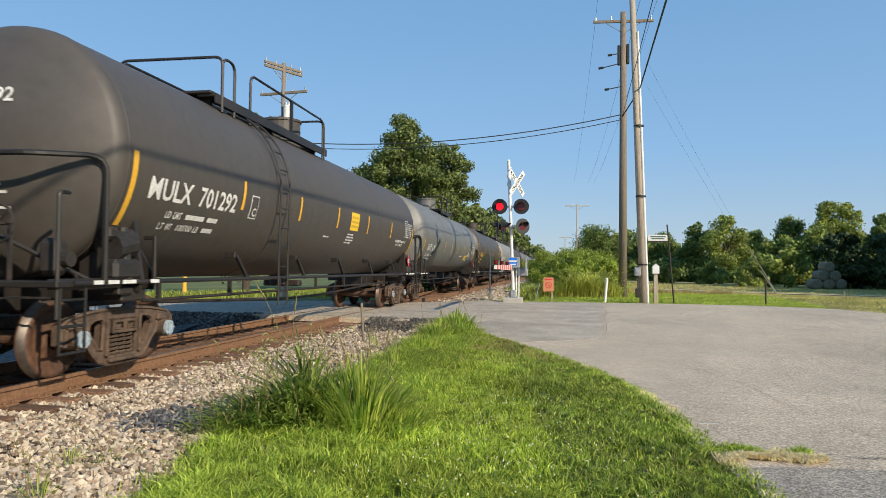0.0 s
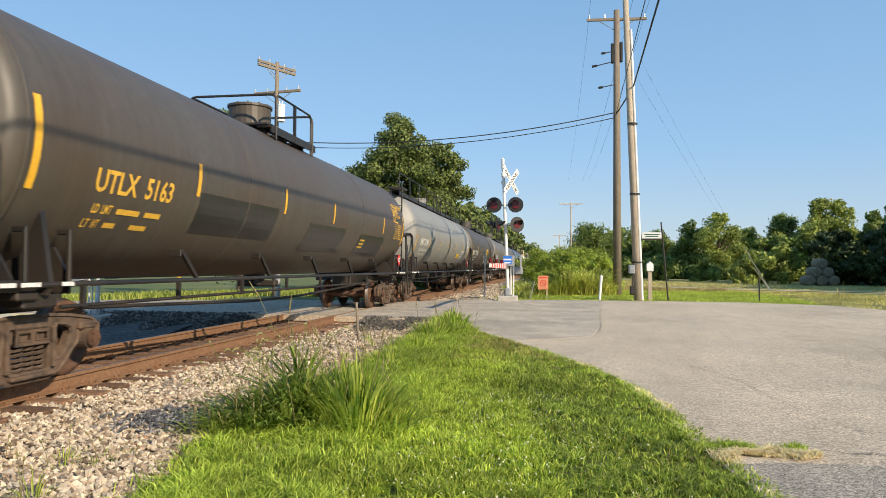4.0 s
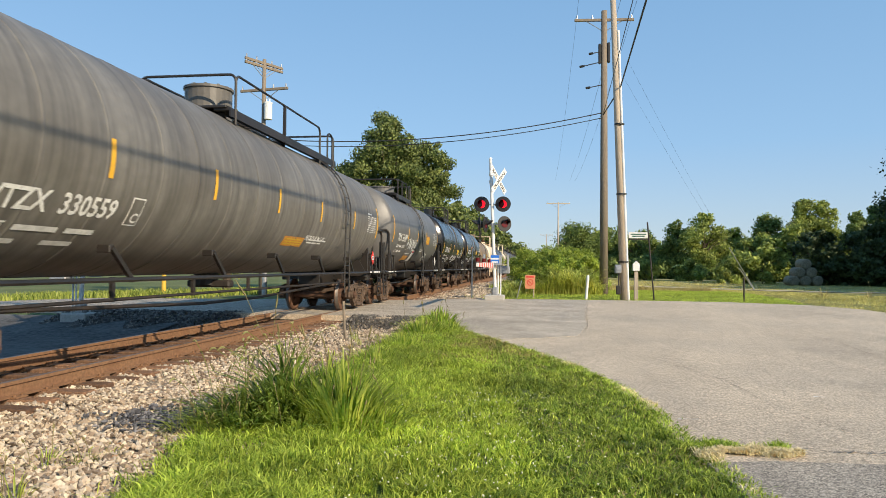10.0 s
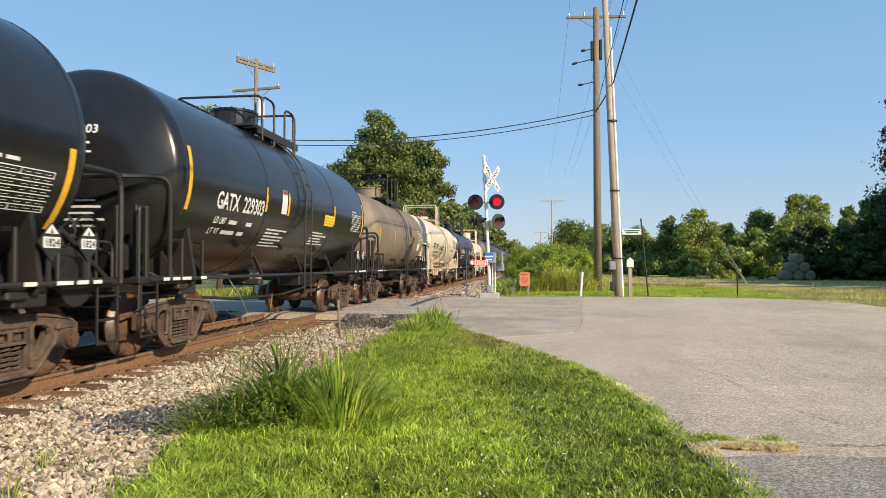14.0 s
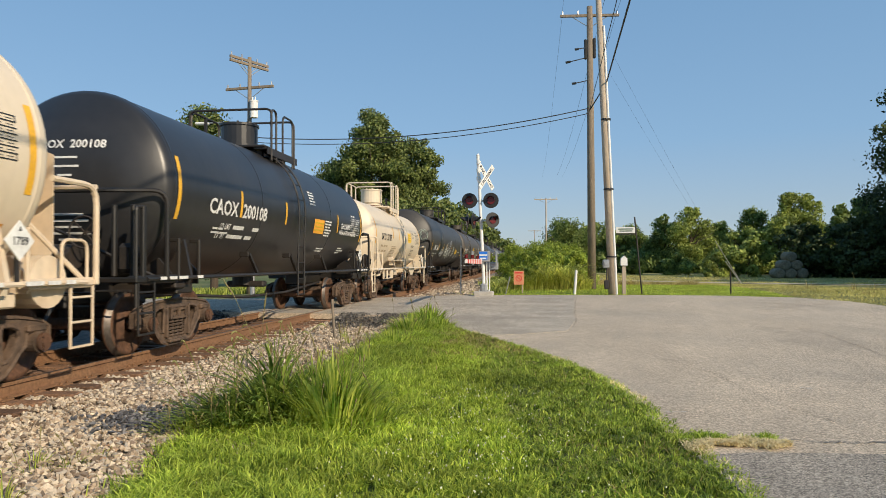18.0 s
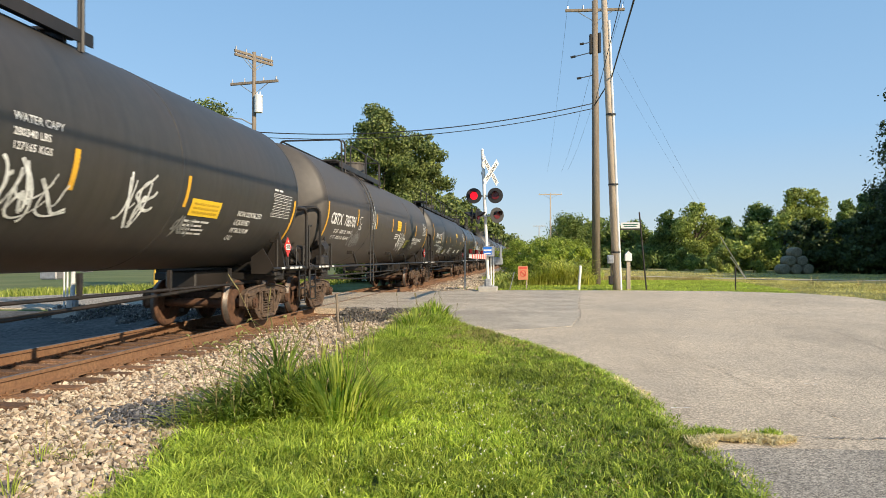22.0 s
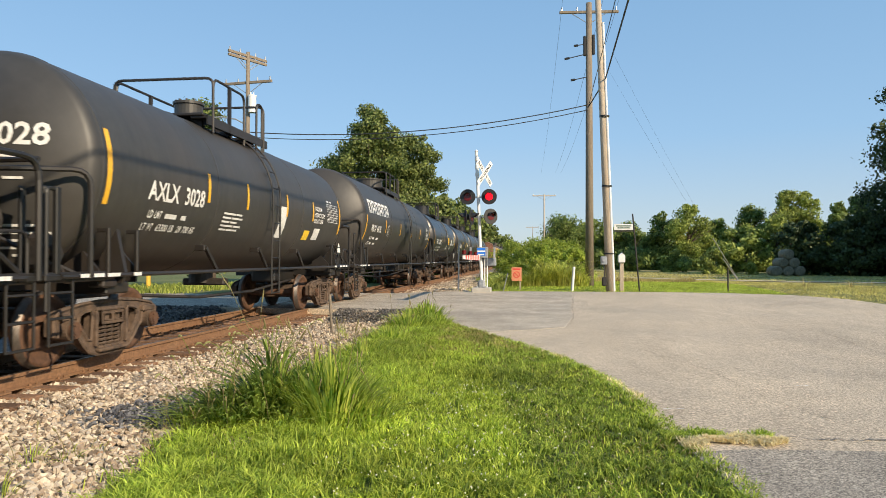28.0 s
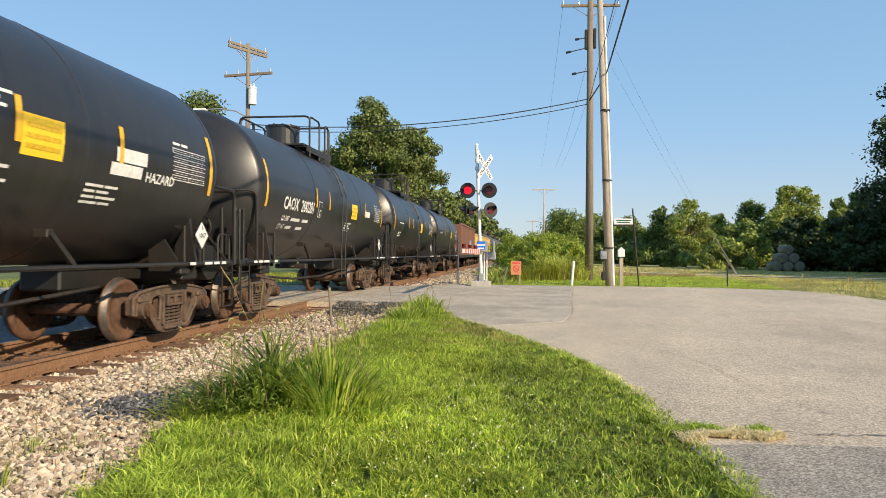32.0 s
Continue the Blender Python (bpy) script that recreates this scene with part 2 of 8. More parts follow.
M_ORSIGN = mat("faded_orange_sign", (0.62, 0.25, 0.13), 0.6, 0, 20, 0.12)
M_GRASS = leafy("lawn_blades", (0.165, 0.27, 0.024), (0.74, 0.82, 0.13), 0.5, fine=6.0, fine_spread=0.28)
M_GRASSYEL = leafy("long_yellow_blades", (0.15, 0.25, 0.025), (0.66, 0.76, 0.13), 0.5, fine=5.0, fine_spread=0.25)
M_GRASSDEEP = leafy("deep_green_blades", (0.070, 0.140, 0.017), (0.48, 0.57, 0.095), 0.45, fine=5.0, fine_spread=0.4)
M_FOXTAIL = leafy("broad_foxtail_blades", (0.06, 0.125, 0.016), (0.46, 0.56, 0.11), 0.42, fine=4.0, fine_spread=0.3)
M_FOXHEAD = leafy("pale_foxtail_bristles", (0.36, 0.36, 0.14), (0.62, 0.58, 0.30), 0.5)
M_CLOVER = mat("clover_petals", (0.66, 0.66, 0.46), 0.8)
M_SEED = mat("seed_heads", (0.20, 0.17, 0.07), 0.9, 0, 60, 0.4)
M_HAY = mat("weathered_hay", (0.235, 0.20, 0.135), 0.95, 0, 9, 0.35, (0.14, 0.125, 0.09), 1.5, 0.5, 0.03, 14)
M_VERGE = leafy("rough_verge_blades", (0.14, 0.20, 0.025), (0.52, 0.54, 0.12), 0.4)
M_BELT = leafy("uncut_field_blades", (0.34, 0.31, 0.07), (0.85, 0.74, 0.26), 0.4, fine=0.5, fine_spread=0.25)
M_STRAWBL = leafy("bleached_straw", (0.78, 0.64, 0.32), (0.97, 0.86, 0.54), 0.35)
M_GRASSDRY = leafy("dry_blades", (0.30, 0.24, 0.08), (0.50, 0.40, 0.17), 0.3)
M_WEED = leafy("tall_weed_blades", (0.16, 0.28, 0.025), (0.72, 0.76, 0.16), 0.55)
M_LEAF = leafy("broad_leaves", (0.04, 0.08, 0.014), (0.20, 0.25, 0.055), 0.3)
M_LEAFTRACK = leafy("trackside_leaves", (0.045, 0.08, 0.018), (0.27, 0.31, 0.09), 0.3, fine=1.2, fine_spread=0.25)
# leaf colour set near black in place of the shade on these trees
M_LEAFDARK = leafy("shade_dark_leaves", (0.022, 0.042, 0.014), (0.095, 0.125, 0.04), 0.2)
M_LEAF2 = leafy("olive_leaves", (0.13, 0.18, 0.034), (0.47, 0.52, 0.13), 0.42, fine=0.9, fine_spread=0.2)
M_LEAF3 = leafy("wood_leaves", (0.07, 0.115, 0.028), (0.29, 0.36, 0.095), 0.38, fine=0.9, fine_spread=0.2)
M_LEAFBAR = mat("dark_green_paint", (0.02, 0.09, 0.05), 0.5)
M_YARD = mat("dark_gravel", (0.065, 0.063, 0.06), 0.95, 0, 9, 0.7, (0.16, 0.15, 0.14), 0.8, 0.5, 0.02, 22)
M_SAND = mat("sandy_path", (0.55, 0.48, 0.34), 0.95, 0, 12, 0.25, (0.3, 0.28, 0.16), 0.5, 0.5)
M_REED = leafy("reed_blades", (0.26, 0.31, 0.045), (0.86, 0.84, 0.22), 0.45, fine=0.8, fine_spread=0.3)
M_BUSH = leafy("bush_leaves", (0.15, 0.24, 0.03), (0.58, 0.64, 0.11), 0.5, fine=1.5, fine_spread=0.25)


def tank_paint(name, color, rough, dirt, dirt_amount=0.5, bands=0.0, coat=0.0, streak=1.0, bump=0.0015, grain=0.10):
    """Tank paint with streaks that run down round the shell and larger patches of road dirt."""
    m = mat(name, color, rough, 0, 7, grain, dirt, 0.7, dirt_amount, coat=coat, bump=bump, bump_scale=4)
    nt = m.node_tree
    bs = nt.nodes["Principled BSDF"]
    src = bs.inputs["Base Color"].links[0].from_socket
    tc = nt.nodes.new("ShaderNodeTexCoord")
    mp = nt.nodes.new("ShaderNodeMapping")
    mp.inputs["Scale"].default_value = (0.25, 5.0, 0.25)
    nt.links.new(tc.outputs["Object"], mp.inputs["Vector"])
    nz = nt.nodes.new("ShaderNodeTexNoise")
    nz.inputs["Scale"].default_value = 1.6
    nz.inputs["Detail"].default_value = 5
    nt.links.new(mp.outputs[0], nz.inputs["Vector"])
    mr = nt.nodes.new("ShaderNodeMapRange")
    mr.inputs["From Min"].default_value, mr.inputs["From Max"].default_value = 0.35, 0.7
    mr.inputs["To Min"].default_value, mr.inputs["To Max"].default_value = 1 + 0.08 * streak, 1 - 0.14 * streak - bands
    nt.links.new(nz.outputs["Fac"], mr.inputs["Value"])
    hs = nt.nodes.new("ShaderNodeHueSaturation")
    nt.links.new(mr.outputs[0], hs.inputs["Value"])
    nt.links.new(src, hs.inputs["Color"])
    nt.links.new(hs.outputs[0], bs.inputs["Base Color"])
    return m


BROWN = (0.075, 0.052, 0.036)
PAINT = {
    "soot": tank_paint("soot_brown_paint", (0.070, 0.062, 0.055), 0.55, (0.085, 0.068, 0.052), 0.5, streak=0.5),
    "grey": tank_paint("mid_grey_paint", (0.165, 0.164, 0.157), 0.5, (0.115, 0.105, 0.093), 0.45, streak=0.7),
    "brown": tank_paint("brown_grey_paint", (0.075, 0.064, 0.052), 0.5, BROWN, 0.7),
    "silver": tank_paint("light_grey_paint", (0.245, 0.24, 0.225), 0.5, (0.19, 0.17, 0.145), 0.3, streak=0.35, bump=0.0006, grain=0.06),
    "ribgrey": tank_paint("streaked_grey_paint", (0.165, 0.155, 0.138), 0.5, (0.09, 0.078, 0.065), 0.6, 0.25),
    "slate": tank_paint("slate_grey_paint", (0.125, 0.122, 0.118), 0.45, (0.085, 0.075, 0.065), 0.5),
    "gloss": tank_paint("glossy_black_paint", (0.014, 0.014, 0.015), 0.22, (0.03, 0.026, 0.022), 0.4),
    "dusty": tank_paint("dusty_tan_paint", (0.225, 0.175, 0.125), 0.6, (0.15, 0.095, 0.06), 0.6),
    "cream": tank_paint("cream_paint", (0.67, 0.57, 0.43), 0.45, (0.61, 0.505, 0.365), 0.22, streak=0.2, bump=0.0002, grain=0.03),
    "rusty_cream": tank_paint("rust_streaked_cream", (0.66, 0.55, 0.41), 0.5, (0.50, 0.28, 0.12), 0.5, streak=0.3, bump=0.0002),
    "black": tank_paint("satin_black_paint", (0.022, 0.022, 0.024), 0.36, (0.04, 0.035, 0.03), 0.45),
    "char": tank_paint("charcoal_paint", (0.043, 0.041, 0.038), 0.5, (0.06, 0.048, 0.038), 0.5),
    "frame": tank_paint("black_underframe_paint", (0.015, 0.014, 0.013), 0.5, (0.045, 0.033, 0.025), 0.6),
    "white": tank_paint("white_tank_paint", (0.70, 0.68, 0.62), 0.45, (0.45, 0.38, 0.30), 0.3, streak=0.35),
    "red": tank_paint("faded_red_paint", (0.20, 0.10, 0.07), 0.6, (0.18, 0.07, 0.04), 0.5),
    "sand": tank_paint("sand_yellow_paint", (0.60, 0.42, 0.14), 0.6, (0.4, 0.28, 0.12), 0.4),
}


# ---- mesh helpers ----
def part(name, bm, material, parent=None, label="", smooth=False):
    """Links a bmesh (or a finished mesh) as one mesh object under a thing or under a part."""
    me = bm
    if isinstance(bm, bmesh.types.BMesh):
        me = bpy.data.meshes.new(name)
        if smooth:
            for f in bm.faces:
                f.smooth = True
        bm.to_mesh(me)
        bm.free()
    if material and not me.materials:
        me.materials.append(material)
    ob = new(name, me)
    if parent:
        ob.parent = parent
    if label:
        ob["label"] = label
    return ob


def shared(bm, name, material, smooth=False):
    me = bpy.data.meshes.new(name)
    if smooth:
        for f in bm.faces:
            f.smooth = True
    bm.to_mesh(me)
    bm.free()
    me.materials.append(material)
    return me


def empty(name, m=None):
    ob = new(name)
    ob.empty_display_size = 0.2
    if m is not None:
        ob.matrix_world = m
    return ob


def box(bm, cx, cy, cz, sx, sy, sz, bevel=0.0, rot=None):
    m = Matrix.Translation((cx, cy, cz))
    if rot is not None:
        m = m @ rot
    r = bmesh.ops.create_cube(bm, size=1, matrix=m @ Matrix.Diagonal((sx, sy, sz, 1)))
    if bevel:
        edges = list({e for v in r["verts"] for e in v.link_edges})
        bmesh.ops.bevel(bm, geom=edges, offset=bevel, segments=1, affect="EDGES")


def cyl(bm, a, b, r, n=12, r2=None, caps=True):
    """A cylinder or cone from a to b."""
    a, b = Vector(a), Vector(b)
    d = b - a
    m = Matrix.Translation((a + b) / 2) @ d.to_track_quat("Z", "Y").to_matrix().to_4x4()
    bmesh.ops.create_cone(bm, cap_ends=caps, segments=n, radius1=r, radius2=r if r2 is None else r2, depth=d.length, matrix=m)


def tube(bm, pts, r, n=6):
    """A bent tube through the points."""
    pts = [Vector(p) for p in pts]
    rings = []
    side = None
    for i, p in enumerate(pts):
        d = (pts[min(i + 1, len(pts) - 1)] - pts[max(i - 1, 0)]).normalized()
        if side is None or abs(side.dot(d)) > 0.95:
            side = d.orthogonal().normalized()
        u = (side - d * side.dot(d)).normalized()
        side = u
        w = d.cross(u)
        q = r[i] if isinstance(r, list) else r
        rings.append([bm.verts.new(p + (u * math.cos(k * 2 * math.pi / n) + w * math.sin(k * 2 * math.pi / n)) * q) for k in range(n)])
    for a, b in zip(rings, rings[1:]):
        for k in range(n):
            bm.faces.new((a[k], a[(k + 1) % n], b[(k + 1) % n], b[k]))
    bm.faces.new(rings[0][::-1])
    bm.faces.new(rings[-1])


def rounded(pts, r=0.12, n=4):
    """The same corner points with rounded corners."""
    pts = [Vector(p) for p in pts]
    out = [pts[0]]
    for a, b, c in zip(pts, pts[1:], pts[2:]):
        k = min(r, (a - b).length * 0.45, (c - b).length * 0.45)
        p, q = b + (a - b).normalized() * k, b + (c - b).normalized() * k
        for i in range(n + 1):
            s = i / n
            out.append(p * (1 - s) ** 2 + b * 2 * s * (1 - s) + q * s ** 2)
    out.append(pts[-1])
    return out


def lathe_y(bm, prof, n=40, cx=0.0, cz=0.0):
    """Turns a profile of (y, radius) round an axis along y."""
    rings = []
    for y, r in prof:
        if r < 1e-4:
            rings.append([bm.verts.new((cx, y, cz))])
        else:
            rings.append([bm.verts.new((cx + r * math.cos(k * 2 * math.pi / n), y, cz + r * math.sin(k * 2 * math.pi / n))) for k in range(n)])
    for a, b in zip(rings, rings[1:]):
        for k in range(n):
            j = (k + 1) % n
            if len(a) == 1:
                bm.faces.new((a[0], b[j], b[k]))
            elif len(b) == 1:
                bm.faces.new((a[k], a[j], b[0]))
            else:
                bm.faces.new((a[k], a[j], b[j], b[k]))


def prism(bm, outline, axis, lo, hi):
    """Extrudes a 2D outline along an axis: 'x' takes (y, z), 'y' takes (x, z), 'z' takes (x, y)."""
    def at(p, d):
        return {"x": (d, p[0], p[1]), "y": (p[0], d, p[1]), "z": (p[0], p[1], d)}[axis]
    a = [bm.verts.new(at(p, lo)) for p in outline]
    b = [bm.verts.new(at(p, hi)) for p in outline]
    bm.faces.new(a[::-1])
    bm.faces.new(b)
    for i in range(len(a)):
        j = (i + 1) % len(a)
        bm.faces.new((a[i], a[j], b[j], b[i]))
    bmesh.ops.recalc_face_normals(bm, faces=bm.faces)


def mesh_of(name, verts, faces, material, smooth=False):
    me = bpy.data.meshes.new(name)
    me.from_pydata([tuple(v) for v in verts], [], faces)
    me.materials.append(material)
    if smooth:
        me.polygons.foreach_set("use_smooth", [True] * len(me.polygons))
    return me


def quads(name, v, material):
    """A mesh of loose quads or triangles from an array (n, 3 or 4, 3)."""
    n, k, _ = v.shape
    me = bpy.data.meshes.new(name)
    me.vertices.add(n * k)
    me.vertices.foreach_set("co", v.reshape(-1).astype(np.float32))
    me.loops.add(n * k)
    me.loops.foreach_set("vertex_index", np.arange(n * k, dtype=np.int32))
    me.polygons.add(n)
    me.polygons.foreach_set("loop_start", np.arange(0, n * k, k, dtype=np.int32))
    me.update(calc_edges=True)
    me.materials.append(material)
    return me


TEXTS = {}


def letters(text, size):
    """Flat outline letters as (verts, faces), the text's left end at x = 0, its foot at y = 0."""
    if (text, size) not in TEXTS:
        cu = bpy.data.curves.new("letters", "FONT")
        cu.body, cu.size, cu.resolution_u, cu.offset = text, size, 2, 0.022 * size
        ob = bpy.data.objects.new("letters", cu)
        scene.collection.objects.link(ob)
        me = bpy.data.meshes.new_from_object(ob.evaluated_get(bpy.context.evaluated_depsgraph_get()))
        TEXTS[(text, size)] = ([v.co.copy() for v in me.vertices], [tuple(p.vertices) for p in me.polygons])
        bpy.data.objects.remove(ob)
        bpy.data.curves.remove(cu)
        bpy.data.meshes.remove(me)
    return TEXTS[(text, size)]


# ---- the train ----
TRACK_X, SPEED = -6.65, 9.8
BIG, MID, SMALL = (1.57, 2.72), (1.52, 2.65), (1.45, 2.52)      # shell radius, height of its axis over the rails


def on_shell(y, v, R, zc, off=0.006):
    """A point of the shell's near side: y along the car, v the arc up from the axis height."""
    a = v / R
    return ((R + off) * math.cos(a), y, zc + (R + off) * math.sin(a))


def shell_patch(name, y0, y1, v0, v1, R, zc, material, parent, label="", off=0.006, slant=0.0):
    n = max(2, int(abs(v1 - v0) / 0.12) + 1)
    verts, faces = [], []
    for i in range(n + 1):
        v = v0 + (v1 - v0) * i / n
        s = slant * (v - v0) / (v1 - v0)
        verts += [on_shell(y0 + s, v, R, zc, off), on_shell(y1 + s, v, R, zc, off)]
        if i:
            k = 2 * i
            faces.append((k - 2, k - 1, k + 1, k))
    return part(name, mesh_of(name, verts, faces, material), material, parent, label)


def shell_text(text, y, v, size, R, zc, material, parent, width=None, name="lettering", off=0.007):
    vs, fs = letters(text, 1.0)
    w = max(c.x for c in vs)
    kx = (width / w) if width else size
    pieces = [(name, fs)]
    if "  " in text:                        # the reporting mark and the number are two stencils
        cut = max(c.x for c in letters(text.split()[0], 1.0)[0]) + 0.1
        pieces = [(name, [f for f in fs if vs[f[0]].x < cut]), ("car_number", [f for f in fs if vs[f[0]].x >= cut])]
    for nm, faces in pieces:
        used = {i: k for k, i in enumerate(dict.fromkeys(i for f in faces for i in f))}
        pts = [on_shell(y + vs[i].x * kx, v + vs[i].y * size, R, zc, off) for i in used]
        out = part(nm, mesh_of(nm, pts, [tuple(used[i] for i in f) for f in faces], material), material, parent)
    return out


def shell_bars(y, v, widths, h, R, zc, material, parent, gap=0.05, rows=1, pitch=0.1, name="small_lettering"):
    """Small writing that cannot be read: rows of plain bars."""
    verts, faces = [], []
    for r in range(rows):
        q = y
        for w in widths:
            ww = w * (0.75 + 0.25 * math.sin(r * 2.3 + w * 40))
            k = len(verts)
            z0, z1 = v - r * pitch, v - r * pitch + h
            verts += [on_shell(q, z0, R, zc), on_shell(q + ww, z0, R, zc), on_shell(q + ww, z1, R, zc), on_shell(q, z1, R, zc)]
            faces.append((k, k + 1, k + 2, k + 3))
            q += ww + gap
    return part(name, mesh_of(name, verts, faces, material), material, parent)


def shell_panel(y, v, w, h, R, zc, material, parent):
    """The stencilled table of test dates: a frame, rows and columns of short bars."""
    verts, faces = [], []

    def bar(y0, y1, v0, v1):
        k = len(verts)
        verts.extend([on_shell(y0, v0, R, zc), on_shell(y1, v0, R, zc), on_shell(y1, v1, R, zc), on_shell(y0, v1, R, zc)])
        faces.append((k, k + 1, k + 2, k + 3))
    rows = 7
    for i in range(rows):
        z = v + h * i / rows
        bar(y, y + w, z, z + 0.012)
        bar(y + 0.05, y + 0.45 * w, z + 0.035, z + h / rows - 0.025)
        for c in (0.55, 0.7, 0.85):
            bar(y + c * w, y + (c + 0.1) * w, z + 0.035, z + h / rows - 0.025)
    bar(y, y + w, v + h, v + h + 0.012)
    for c in (0, 0.5, 0.985):
        bar(y + c * w, y + c * w + 0.015, v, v + h)
    return part("data_panel", mesh_of("data_panel", verts, faces, material), material, parent)


def squiggle(y, v, w, h, seed, R, zc, material, parent, thick=0.04):
    """Sprayed scrawl that cannot be read: crossing hooks and slashes, one group beside the next."""
    rng = random.Random(seed)
    verts, faces = [], []
    level = 0
    cells = max(2, int(round(w / max(0.2, 0.45 * h))))
    for s in range(cells):
        left, wide = y + w * s / cells, 1.2 * w / cells
        for q in range(rng.choice((3, 4, 4, 5))):
            level += 1
            down = rng.random() < 0.65
            a = (rng.uniform(0, 1), rng.uniform(0.75, 1.1) if down else rng.uniform(0, 0.6))
            c = (rng.uniform(0, 1), rng.uniform(-0.1, 0.25) if down else rng.uniform(0.4, 1.0))
            b = (rng.uniform(-0.5, 1.5), rng.uniform(0.0, 1.0))
            d = (c[0] + rng.uniform(-0.2, 0.7), c[1] + rng.uniform(0.0, 0.6))
            pts = []
            for k in range(13):
                t = k / 12
                m = (1 - t) ** 3, 3 * t * (1 - t) ** 2, 3 * t * t * (1 - t), t ** 3
                pts.append((left + wide * (m[0] * a[0] + m[1] * b[0] + m[2] * c[0] + m[3] * d[0]), v + h * (m[0] * a[1] + m[1] * b[1] + m[2] * c[1] + m[3] * d[1])))
            wd = thick * rng.uniform(0.7, 1.3)
            for p, n in zip(pts, pts[1:]):
                dy, dv = n[0] - p[0], n[1] - p[1]
                ln = math.hypot(dy, dv) or 1
                oy, ov = -dv / ln * wd / 2, dy / ln * wd / 2
                k = len(verts)
                for e, sg in ((p, 1), (p, -1), (n, -1), (n, 1)):
                    verts.append(on_shell(e[0] + sg * oy + dy * 0.1 * sg, e[1] + sg * ov, R, zc, 0.0065 + 0.00025 * level))
                faces.append((k, k + 1, k + 2, k + 3))
    return part("graffiti", mesh_of("graffiti", verts, faces, material), material, parent, "sprayed graffiti scrawl")


# wheelsets and trucks are the same under every car
def make_wheelset():
    bm = bmesh.new()
    prof = [(0.62, 0.0), (0.62, 0.085)]
    for sx in (-1, 1):
        ring = [(0.69, 0.12), (0.69, 0.19), (0.735, 0.22), (0.735, 0.35), (0.66, 0.39), (0.66, 0.455), (0.69, 0.482),
                (0.715, 0.482), (0.725, 0.457), (0.80, 0.452), (0.80, 0.385), (0.765, 0.35), (0.765, 0.21), (0.81, 0.17), (0.81, 0.12)]
        n = 30
        rings = [[bm.verts.new((sx * x, r * math.cos(k * 2 * math.pi / n), r * math.sin(k * 2 * math.pi / n))) for k in range(n)] for x, r in ring]
        for i, (a, b) in enumerate(zip(rings, rings[1:])):
            for k in range(n):
                f = bm.faces.new((a[k], a[(k + 1) % n], b[(k + 1) % n], b[k]))
                f.material_index = 1 if 7 <= i <= 8 else 0
                f.smooth = True
    cyl(bm, (-1.05, 0, 0), (1.05, 0, 0), 0.085, 14)
    bmesh.ops.recalc_face_normals(bm, faces=bm.faces)
    me = shared(bm, "wheelset", M_WHEEL)
    me.materials.append(M_TREAD)
    return me


def cast_plate(bm, outer, holes, x0, x1, rim=0.0):
    """A plate across x with openings through it and, if asked for, a raised rim round every edge."""
    flat = bmesh.new()
    for loop in (outer, *holes):
        vs = [flat.verts.new((0, y, z)) for y, z in loop]
        for a, b in zip(vs, vs[1:] + vs[:1]):
            flat.edges.new((a, b))
    bmesh.ops.triangle_fill(flat, use_beauty=True, edges=flat.edges[:])
    flat.verts.index_update()
    tris = [[v.index for v in f.verts] for f in flat.faces]
    co = [v.co.copy() for v in flat.verts]
    flat.free()
    lo, hi = [bm.verts.new((x0, c.y, c.z)) for c in co], [bm.verts.new((x1, c.y, c.z)) for c in co]
    for t in tris:
        bm.faces.new([lo[i] for i in t])
        bm.faces.new([hi[i] for i in reversed(t)])
    k = 0
    for loop in (outer, *holes):
        n = len(loop)
        for i in range(n):
            a, b = k + i, k + (i + 1) % n
            bm.faces.new((lo[a], lo[b], hi[b], hi[a]))
        k += n
        if rim:
            tube(bm, [(x1, y, z) for y, z in loop] + [(x1, *loop[0])], rim, 5)


def make_sideframe():
    bm = bmesh.new()
    half = [(0.28, 0.775), (0.60, 0.755), (0.98, 0.70), (1.12, 0.62), (1.12, 0.40), (1.04, 0.37), (1.02, 0.57), (0.77, 0.57), (0.75, 0.42), (0.66, 0.35), (0.56, 0.23), (0.44, 0.13), (0.28, 0.085)]
    outer = half + [(-y, z) for y, z in reversed(half)]
    win = [(0.40, 0.27), (0.48, 0.29), (0.60, 0.43), (0.66, 0.53), (0.64, 0.62), (0.54, 0.66), (0.40, 0.67), (0.37, 0.60)]
    mid = [(-0.27, 0.17), (0.27, 0.17), (0.30, 0.45), (0.30, 0.66), (-0.30, 0.66), (-0.30, 0.45)]
    cast_plate(bm, outer, [win, [(-y, z) for y, z in reversed(win)], mid], -0.055, 0.06, 0.026)
    for s in (-1, 1):
        box(bm, 0.02, s * 0.89, 0.615, 0.20, 0.30, 0.09, 0.02)          # bearing adapter
        cyl(bm, (-0.08, s * 0.89, 0.457), (0.15, s * 0.89, 0.457), 0.125, 18)
        box(bm, 0.05, s * 0.335, 0.42, 0.13, 0.05, 0.46, 0.012)         # guide columns
    box(bm, 0.03, 0, 0.135, 0.22, 0.62, 0.05, 0.015)                    # spring seat
    bmesh.ops.recalc_face_normals(bm, faces=bm.faces)
    return shared(bm, "sideframe", M_TRUCK)


def make_spring():
    bm = bmesh.new()
    tube(bm, [(0.066 * math.cos(a), 0.066 * math.sin(a), 0.165 + 0.30 * a / 34.6) for a in [i * 34.6 / 44 for i in range(45)]], 0.018, 4)
    return shared(bm, "coil_spring", M_TRUCK)


